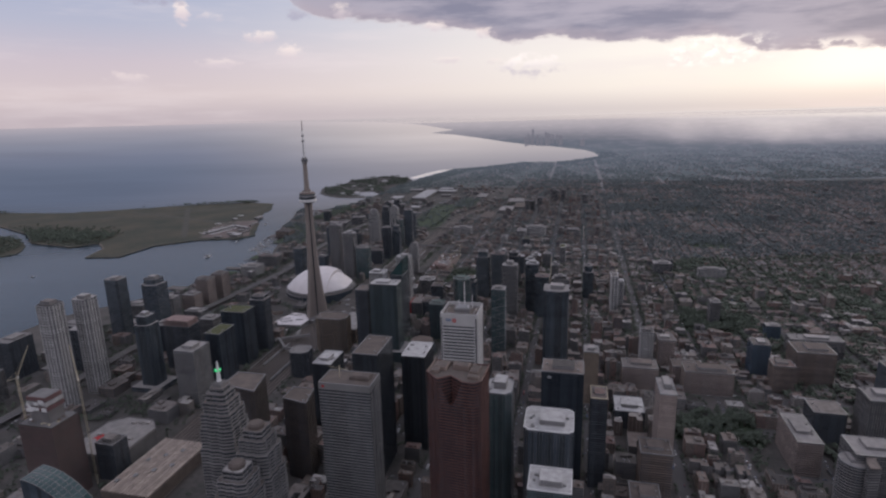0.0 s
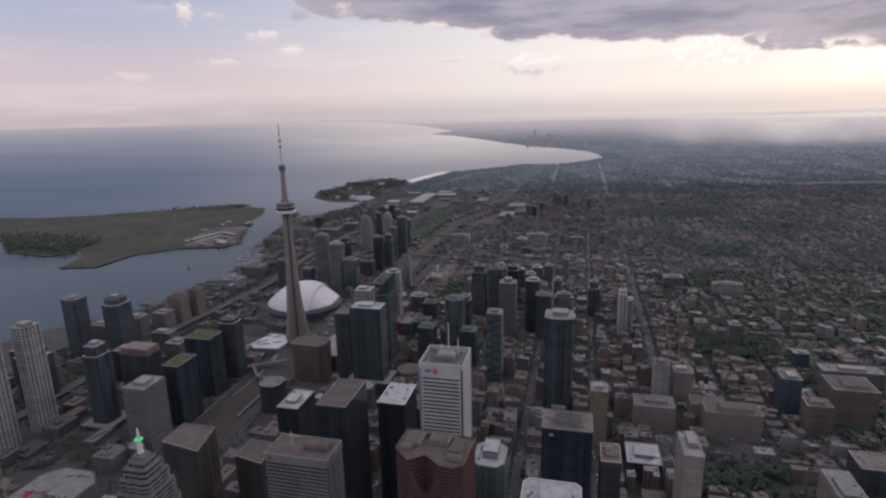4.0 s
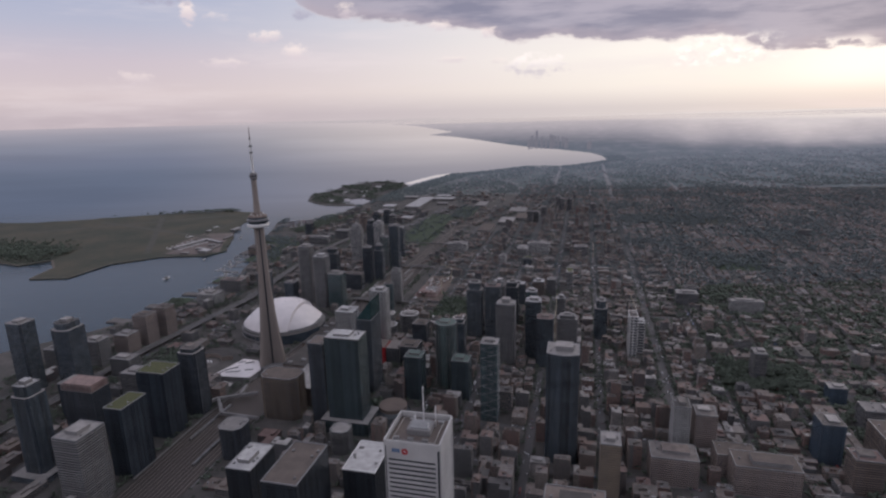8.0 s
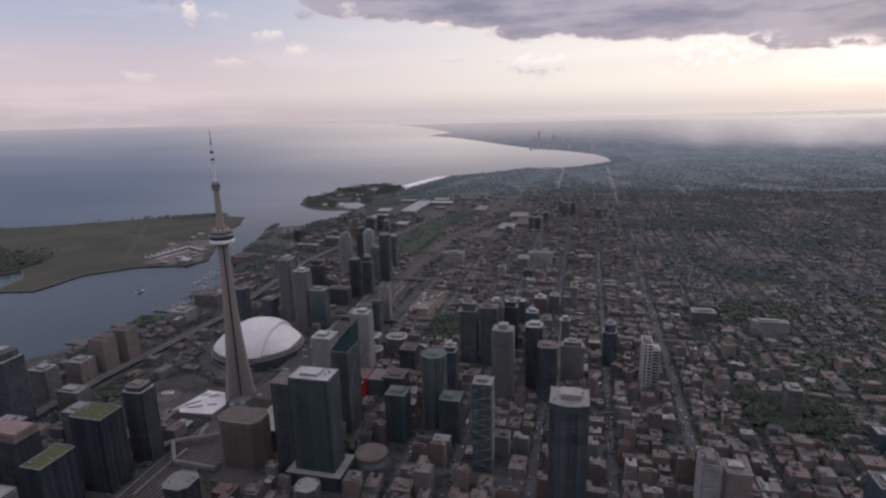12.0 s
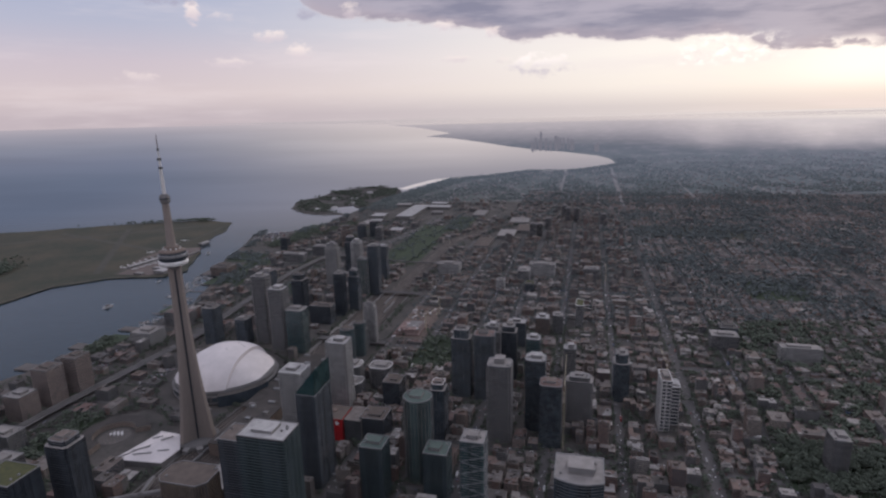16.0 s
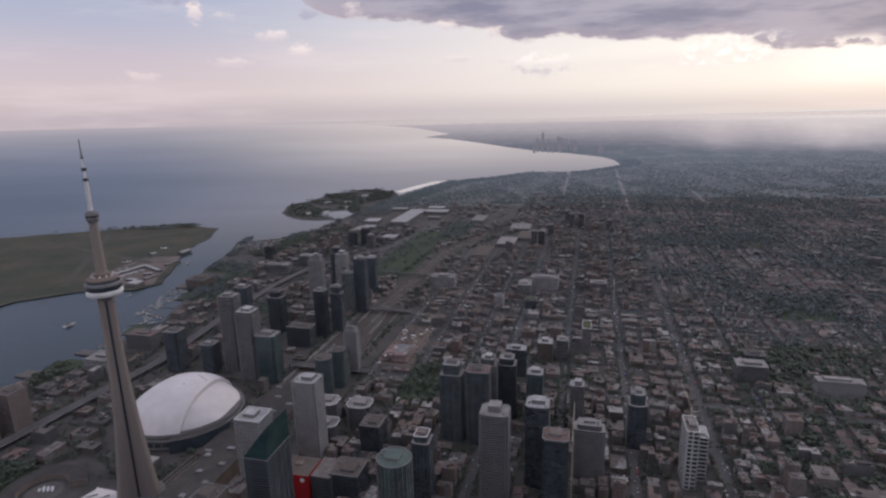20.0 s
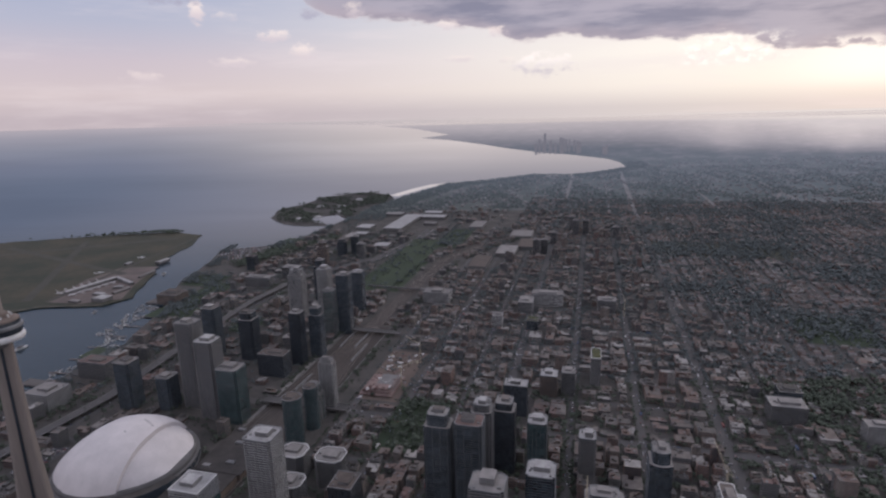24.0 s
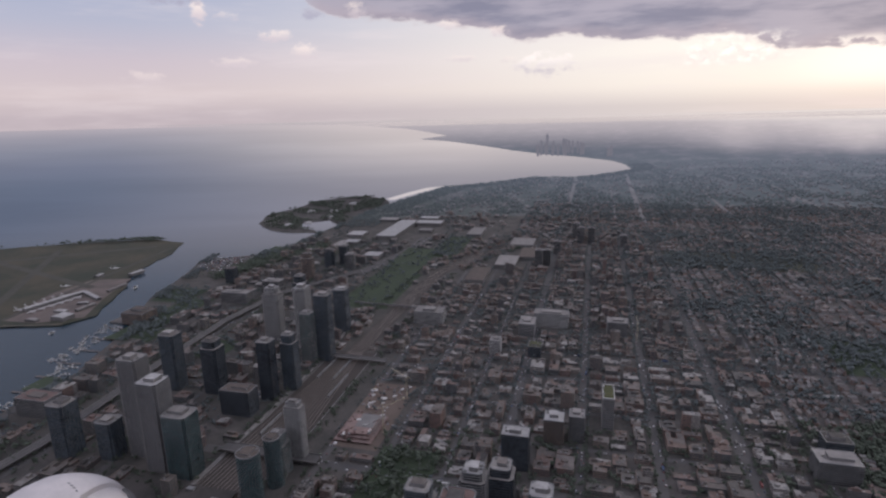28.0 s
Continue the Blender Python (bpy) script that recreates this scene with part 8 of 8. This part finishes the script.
STYLES["raw"] = (BALLAST, SITE_NET, GREY_CONCRETE, 3.8, 3.4, .22, .25, .2)
x, y = -557, 722
t = thing("unfinished_tower", x, y, 0, GRID, "unfinished concrete tower in reddish netting with a jump-form top", "building site")
take(x, y, 70, 60)
me = storey_mesh("box", 56, 44, "raw")
for i in range(32):
    part("storey", me, None, t, at=(0, 0, i * 3.8))
b = Build()
b.prism(rect(55, 43), 0, 121.6, 0, 0)
part("floor_core", b, GREY_CONCRETE, t)
b = Build()
b.prism(rect(30, 24), 121.6, 160, 0, 0)
part("lift_core", b, PALE_CONCRETE, t)
for i in range(3):
    b = Build()
    b.prism(rect(34 - i, 28 - i), 140 + 7 * i, 145.5 + 7 * i, 0, 0, True)
    part("formwork_deck", b, (SITE_NET, ROOF_WHITE, SITE_NET)[i], t)
rs = random.Random(3)
for i in range(26):
    b = Build()
    b.box(0, 0, 0, rs.uniform(2, 7), rs.uniform(1.5, 4), rs.uniform(.6, 2.5))
    part("formwork_panel", b, rs.choice((WHITE_METAL, SOIL, PALE_CONCRETE, CRANE_YELLOW)), t, at=(rs.uniform(-24, 24), rs.uniform(-18, 18), 121.7))
for i in range(18):
    b = Build()
    b.box(0, 0, 0, .5, .5, rs.uniform(4, 8))
    part("column_stub", b, GREY_CONCRETE, t, at=(-25 + 6.2 * (i % 9), -19 if i < 9 else 19, 121.6))
for i in range(9):
    b = Build()
    b.box(0, 0, 0, rs.uniform(4, 9), .5, rs.uniform(3, 6))
    part("cladding_panel", b, WHITE_METAL, t, at=(rs.uniform(-14, 14), -14.6 - .05 * i, rs.uniform(126, 152)))
tower_crane(-600, 735, 176, 46, 60, lift=62)
tower_crane(-520, 742, 168, 52, 130, lift=55)

x, y = -428, 545
t = thing("curved_glass_tower", x, y, 0, GRID, "glass tower with a swooping curved roof of glazed panels", "tower")
take(x, y, 60, 40)
n = 12
prof = [(-30 + 60 * i / n, 118 + 34 * math.cos(math.pi * .5 * i / n) ** .8) for i in range(n + 1)]
for i in range(n):
    (x0, z0), (x1, z1) = prof[i], prof[i + 1]
    for k in range(4):
        y0, y1 = -14 + 7 * k, -14 + 7 * (k + 1)
        b = Build()
        b.face([(x0, y0, z0), (x1, y0, z1), (x1, y1, z1), (x0, y1, z0)], 0)
        part("roof_pane", b, GLASS_TEAL, t)
    b = Build()
    b.beam((x0, -14, z0), (x0, 14, z0), .4)
    part("roof_rib", b, PALE_CONCRETE, t)
for k in range(5):
    b = Build()
    for i in range(n):
        b.beam((prof[i][0], -14 + 7 * k, prof[i][1]), (prof[i + 1][0], -14 + 7 * k, prof[i + 1][1]), .35)
    part("roof_rail", b, PALE_CONCRETE, t)
me = storey_mesh("box", 60, 28, "teal")
for i in range(38):
    part("storey", me, None, t, at=(0, 0, i * 3.0))
b = Build()
for i in range(n):
    (x0, z0), (x1, z1) = prof[i], prof[i + 1]
    for sy in (-13.9, 13.9):
        f = [(x0, sy, 113), (x1, sy, 113), (x1, sy, z1), (x0, sy, z0)]
        b.face(f if sy < 0 else f[::-1])
part("end_wall", b, GLASS_BLUE, t)
tower_crane(268, 1372, 120, 44, 75, lift=58)
tower_crane(475, 1500, 84, 40, 100, lift=40)
tower_crane(30, 1905, 40, 40, 30, lift=8)
tower_crane(62, 2010, 44, 42, 140, lift=8)
tower_crane(575, 2270, 40, 36, 80, lift=12)

# building site on the railway lands
x, y = gp(1862, -445)
t = thing("half_built_block", x, y, .3, GRID, "half-built concrete block with bare floors and formwork", "building site")
for i in range(3):
    b = Build()
    b.box(0, 0, i * 3.6 + 3.2, 44 - i * 6, 66 - 12 * i, .4)
    part("floor_slab", b, PALE_CONCRETE, t)
    for q in range(6):
        for r in range(4):
            if q in (0, 5) or r in (0, 3):
                b = Build()
                b.box((-18 + 7.2 * q) * (1 - .13 * i), (-28 + 18 * r) * (1 - .18 * i), i * 3.6, .7, .7, 3.2)
                part("column", b, GREY_CONCRETE, t)
rs = random.Random(9)
for i in range(40):
    b = Build()
    b.box(0, 0, 0, rs.uniform(2, 9), rs.uniform(2, 5), rs.uniform(.8, 3))
    x, y = gp(rs.uniform(1800, 2015), rs.uniform(-486, -408))
    solid("material_pile", b, rs.choice((SOIL, SOIL, PALE_CONCRETE, CRANE_YELLOW, WHITE_METAL, ROOF_BROWN)), "stack of building material on bare earth", "building material", "site stacks", x=x, y=y, z=.3, rot=rs.uniform(0, 90))

# ---- curved city hall tower and its saucer plaza ----
x, y = 560, 600
t = thing("city_hall", x, y, 0, 0, "curved concrete city hall tower above a pale roofed hall", "city hall")
take(x, y, 110, 80)
pts = [(46 * math.cos(radians(q)), 46 * math.sin(radians(q))) for q in range(20, 171, 6)]
inn = [(33 * math.cos(radians(q)), 40 * math.sin(radians(q))) for q in range(170, 19, -6)]
for i in range(24):
    b = Build()
    b.prism(pts + inn, i * 3.7, i * 3.7 + 2.2, 0, 0, True)
    b.prism(grown(pts + inn, -.4), i * 3.7 + 2.2, i * 3.7 + 3.7, 1)
    part("storey", b, [GREY_CONCRETE, GLASS_DARK], t)
b = Build()
b.prism(pts + inn, 88.8, 90.6, 0, 0)
part("roof", b, ROOF_FLAT, t)
b = Build()
b.lathe([(30, 0), (30, 8), (28, 10), (3, 12)], 32)
part("saucer_hall", b, ROOF_PALE, t, at=(10, -14, 0))

# crown band sign on the dark office tower, as plain bars
x, y = 165, 740
for i, dx in enumerate((-19.0, -16.4)):
    b = Build()
    b.box(0, 0, 0, 1.7, .3, 3.4)
    c, s = math.cos(radians(GRID)), math.sin(radians(GRID))
    px, py = dx, -22.2
    solid("sign_bar", b, SIGN_WHITE, "white bar of an office sign", "sign", "crown sign", x=x + px * c - py * s, y=y + px * s + py * c, z=163, rot=GRID)

# ---- airfield ----
b = Build()
RUNS = 0
RUNWAY = mat("worn_runway", (.078, .074, .062), (.062, .06, .05), rough=1.0, scale=.02, fine=.2)
for (x0, y0), (x1, y1), w in (((-1960, 2960), (-1090, 3330), 30), ((-1150, 2480), (-1480, 3300), 26), ((-1750, 3200), (-1010, 2760), 26), ((-1080, 2470), (-1010, 3300), 16)):
    RUNS += 1
    b = Build()
    strip(b, [(x0, y0), (x1, y1)], w, .3 + RUNS * .05)
    solid("runway", b, RUNWAY, "worn grey airfield runway crossing the grass", "runway", kind="structure")
APRON = mat("worn_apron", (.165, .132, .12), (.105, .087, .08), rough=.95, scale=.02, fine=.25, detail=7)
b = Build()
b.face([(x, y, .25) for x, y in ((-1082, 2470), (-968, 2446), (-862, 2486), (-905, 2646), (-935, 2857), (-1065, 2845), (-1104, 2700))])
solid("apron", b, APRON, "worn brownish concrete airfield apron", "apron", kind="structure")
rs = random.Random(4)
for i, (px, py, w, d, h, q) in enumerate(((-1034, 2618, 15, 176, 9, -23.8), (-952, 2664, 14, 112, 8, 51), (-915, 2476, 44, 36, 11, -16), (-954, 2526, 40, 15, 7, -16), (-990, 2462, 36, 14, 6, -16), (-949, 2912, 22, 52, 8, -16), (-1064, 2886, 18, 26, 7, -16), (-905, 2560, 12, 60, 6, -16), (-935, 2596, 30, 12, 6, 10), (-920, 2745, 10, 80, 6, -10))):
    t = thing("airfield_building", px, py, 0, q, "low airfield building with a pale metal roof", "building", "airfield buildings")
    b = Build()
    b.prism(rect(w, d), .2, h, 0)
    part("hall", b, GREY_CONCRETE, t)
    b = Build()
    b.loft([[(-w / 2, yy, h), (-w / 4, yy, h + 1.6), (w / 4, yy, h + 1.6), (w / 2, yy, h)] for yy in (-d / 2, d / 2)], 0, False)
    part("roof", b, ROOF_WHITE if i not in (4, 7, 9) else ROOF_PALE, t)
for i in range(14):
    k, side = i // 2, 1 if i % 2 else -1
    px, py, turn = -1066 + 10.5 * k + side * 26, 2540 + 24 * k - side * 9, -23.8 + (180 if side > 0 else 0)
    if i > 11:
        px, py, turn = ((-1105, 2774), (-1065, 2983))[i - 12] + (40,)
    t = thing("aeroplane", px, py, .4, turn, "white propeller airliner parked beside the terminal", "aeroplane", "parked aeroplanes")
    b = Build()
    b.loft([[(xx, r * math.cos(q * math.pi / 3), 2.4 + r * math.sin(q * math.pi / 3)) for q in range(6)] for xx, r in ((-15, .3), (-11, 1.2), (9, 1.4), (14, .6), (16, .1))])
    part("fuselage", b, WHITE_METAL, t)
    b = Build()
    b.box(1, 0, 3.4, 3.2, 28, .5)
    part("wing", b, WHITE_METAL, t)
    b = Build()
    b.box(-14, 0, 3, 2.6, .4, 5)
    b.box(-14.5, 0, 7.6, 2, 9, .3)
    part("tail", b, WHITE_METAL, t)

SAND = mat("pale_sand", (.17, .145, .12), (.10, .09, .075), rough=1.0, scale=.05, fine=.4)
b = Build()
for k in range(9, 20):
    (x0, y0), (x1, y1) = ISLAND[k], ISLAND[k + 1]
    strip(b, [(x0, y0 + 5), (x1, y1 + 5)], 7, .5)
solid("beach", b, SAND, "narrow pale sand beach along the island shore", "beach", kind="structure")

# sheltered water behind the far breakwater, its bright sky reflection painted as emission
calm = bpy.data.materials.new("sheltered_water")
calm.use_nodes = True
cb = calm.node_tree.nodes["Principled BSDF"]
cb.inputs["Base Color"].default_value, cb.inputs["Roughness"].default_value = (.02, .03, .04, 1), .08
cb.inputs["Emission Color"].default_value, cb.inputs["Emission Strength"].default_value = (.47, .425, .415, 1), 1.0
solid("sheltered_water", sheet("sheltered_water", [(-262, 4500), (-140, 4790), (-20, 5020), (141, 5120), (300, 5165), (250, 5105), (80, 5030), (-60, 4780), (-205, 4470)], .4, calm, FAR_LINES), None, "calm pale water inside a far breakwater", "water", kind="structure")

# laid-up boats of the marina, in rows
YACHTS = Build()
ry = random.Random(55)
for i in range(15):
    for k in range(20):
        if ry.random() < .3:
            continue
        x, y = -815 + 11.5 * i + ry.uniform(-2, 2) + k * 2.2, 2935 + 9.5 * k + ry.uniform(-2, 2)
        if near_coast(x, y):
            continue
        l, w = ry.uniform(7, 13), ry.uniform(2.2, 3.6)
        YACHTS.prism([(x - w / 2, y - l / 2), (x + w / 2, y - l / 2), (x + w / 2, y + l * .2), (x, y + l / 2), (x - w / 2, y + l * .2)], .6, 2.2, 0, 0, True)
        YACHTS.box(x, y - l * .1, 2.2, w * .6, l * .4, 1.0, 0)
tagged(new("laid_up_boats", YACHTS.mesh("laid_up_boats", [CAR_PAINT])), "rows of small boats laid up in the marina", "boats", kind="stuff")

# ---- harbour: quays, boats ----
def boat(x, y, turn, l, label):
    t = thing("boat", x, y, LAKE, turn, label, "boat", "harbour boats")
    w = l * .24
    b = Build()
    b.prism([(-l / 2, -w * .8 / 2), (l * .25, -w / 2), (l / 2, 0), (l * .25, w / 2), (-l / 2, w * .8 / 2)], -.3, l * .11, 0, 0, False, [(-l / 2, -w / 2), (l * .27, -w * .6), (l * .56, 0), (l * .27, w * .6), (-l / 2, w / 2)])
    part("hull", b, WHITE_METAL, t)
    b = Build()
    b.box(-l * .08, 0, l * .11, l * .45, w * .7, l * .11)
    b.box(-l * .12, 0, l * .22, l * .28, w * .55, l * .06)
    part("cabin", b, PALE_CONCRETE, t)
    return t


rs = random.Random(17)
for i in range(4):
    boat(*((-905, 2130), (-870, 2760), (-1420, 1900), (-880, 2380))[i], (70, 95, 30, 80)[i], (30, 26, 14, 18)[i], "ferry boat crossing the harbour water")
for i in range(120):
    k = rs.random()
    px, py = -700 - rs.uniform(6, 60) + (30 if k < .5 else -12), 1960 + 470 * k
    if not near_coast(px, py):
        continue
    boat(px, py, rs.choice((80, 170)), rs.uniform(8, 15), "small white pleasure boat moored in the harbour")
for i in range(7):
    py = 1990 + 68 * i
    b = Build()
    b.box(0, 0, -1.6, 62, 3, .6)
    solid("jetty", b, BROWN_STONE, "narrow wooden jetty between moored boats", "jetty", "jetties", x=-712, y=py, rot=-8)
for a, bb, w, d in ((1480, -1215, 30, 70), (1600, -1185, 30, 90), (1720, -1160, 26, 80), (2230, -1290, 60, 60)):
    b = Build()
    b.prism(rect(d, w), LAKE - 1, .1, 0, 0)
    x, y = gp(a, bb)
    solid("quay", b, PAVING, "paved concrete quay reaching into the harbour", "quay", "quays", "structure", x=x, y=y, rot=GRID)
for px, py, h, r in ((-640, 3700, 11, 24), (-560, 3760, 8, 18), (-500, 4080, 9, 26), (-620, 4080, 8, 30), (-430, 4330, 9, 26), (-480, 3880, 12, 22)):
    X, Y, Z = far(px, py, 0)
    b = Build()
    b.lathe([(r, 0), (r, h * .6), (r * .8, h), (r * .2, h * 1.25)], 10)
    solid("pavilion", b, ROOF_WHITE, "white lakeside park pavilion among trees", "pavilion", "lakeside pavilions", x=X, y=Y, z=Z)

# ---- cars and street clutter as one mass ----
CAR = Build()
rs = random.Random(70)


def put_car(x, y, ang, bus=False):
    c, s = math.cos(ang), math.sin(ang)
    l, w, h = (4.3, 1.8, .8) if not bus else (11.5, 2.5, 2.9)
    for x0, ww, z0, hh in (((0, l, .3, h), (-.2, l * .5, .3 + h, .6)) if not bus else ((0, l, .4, h),)):
        poly = [(x + (x0 + px) * c - py * s, y + (x0 + px) * s + py * c) for px, py in ((-ww / 2, -w / 2), (ww / 2, -w / 2), (ww / 2, w / 2), (-ww / 2, w / 2))]
        CAR.prism(poly, z0, z0 + hh, 0, 0)


fwd = math.atan2(E1[1], E1[0])
for bb, wd in LONG[:9]:
    for i in range(200):
        a = rs.uniform(420, 2600)
        put_car(*gp(a, bb + rs.choice((-wd * .33, wd * .33, -wd * .12, wd * .12))), fwd, rs.random() < .06)
for aa, wd in CROSS[:18]:
    for i in range(70):
        bb = rs.uniform(-470, 700)
        put_car(*gp(aa + rs.choice((-wd * .33, wd * .33)), bb), fwd + math.pi / 2, rs.random() < .04)
for (x0, y0), (x1, y1) in zip(EXPRESS[:10], EXPRESS[1:]):
    l = math.hypot(x1 - x0, y1 - y0)
    an = math.atan2(y1 - y0, x1 - x0)
    for i in range(int(l / 7)):
        k, o = rs.random(), rs.choice((-14.5, -12, 12, 14.5))
        put_car(x0 + (x1 - x0) * k - math.sin(an) * o, y0 + (y1 - y0) * k + math.cos(an) * o, an)
tagged(new("traffic", CAR.mesh("traffic", [CAR_PAINT])), "small parked and moving cars along the streets", "cars", kind="stuff")

# parking lots with rows of cars
LOTS = Build()
ROWS = Build()
CAR = ROWS
for a, bb, w, d in ((1560, -1075, 50, 90), (1660, -1070, 46, 90), (1500, -905, 40, 80), (1660, -300, 44, 50), (1700, -265, 40, 40), (1420, -1085, 46, 80), (1900, -700, 30, 90), (900, -930, 60, 80), (760, -920, 60, 70), (1100, -900, 50, 90), (640, -1080, 50, 90), (1240, -965, 26, 60)):
    x, y = gp(a, bb)
    LOTS.face([(*gp(a - d / 2, bb - w / 2), .4), (*gp(a + d / 2, bb - w / 2), .4), (*gp(a + d / 2, bb + w / 2), .4), (*gp(a - d / 2, bb + w / 2), .4)])
    for r in range(int(w / 7)):
        for q in range(int(d / 3)):
            if rs.random() < .7:
                put_car(*gp(a - d / 2 + 1.5 + 3 * q, bb - w / 2 + 3.5 + 7 * r), fwd + math.pi / 2)
solid("car_park", LOTS, ASPHALT, "open asphalt car parks between the buildings", "car park", kind="structure")
tagged(new("parked_cars", ROWS.mesh("parked_cars", [CAR_PAINT])), "rows of parked cars on open lots", "cars", kind="stuff")

# low trees and shrubs along the expressway, railway and quays
BANK = []
for i in range(2600):
    a = rs.uniform(560, 3300)
    k = rs.random()
    if k < .4:
        x, y = gp(a, rail_at(a) + rs.choice((-58, -64, 58, 66)) + rs.gauss(0, 4))
    elif k < .7:
        x, y = gp(a, -985 + rs.choice((-30, 30)) + rs.gauss(0, 6))
    else:
        x, y = gp(a, rs.uniform(-1230, -690))
    if clear(x, y, 1, .8) and not near_coast(x, y):
        BANK.append((x, y, rs.uniform(2, 4.6)))
for i in range(900):
    k = rs.random()
    x, y = -640 + 260 * k + rs.gauss(0, 22), 2860 + 420 * k + rs.gauss(0, 30)
    if not near_coast(x, y):
        BANK.append((x, y, rs.uniform(4, 7)))
canopy("shore_trees", BANK, 6, "trees along the railway, expressway and quays", 41)
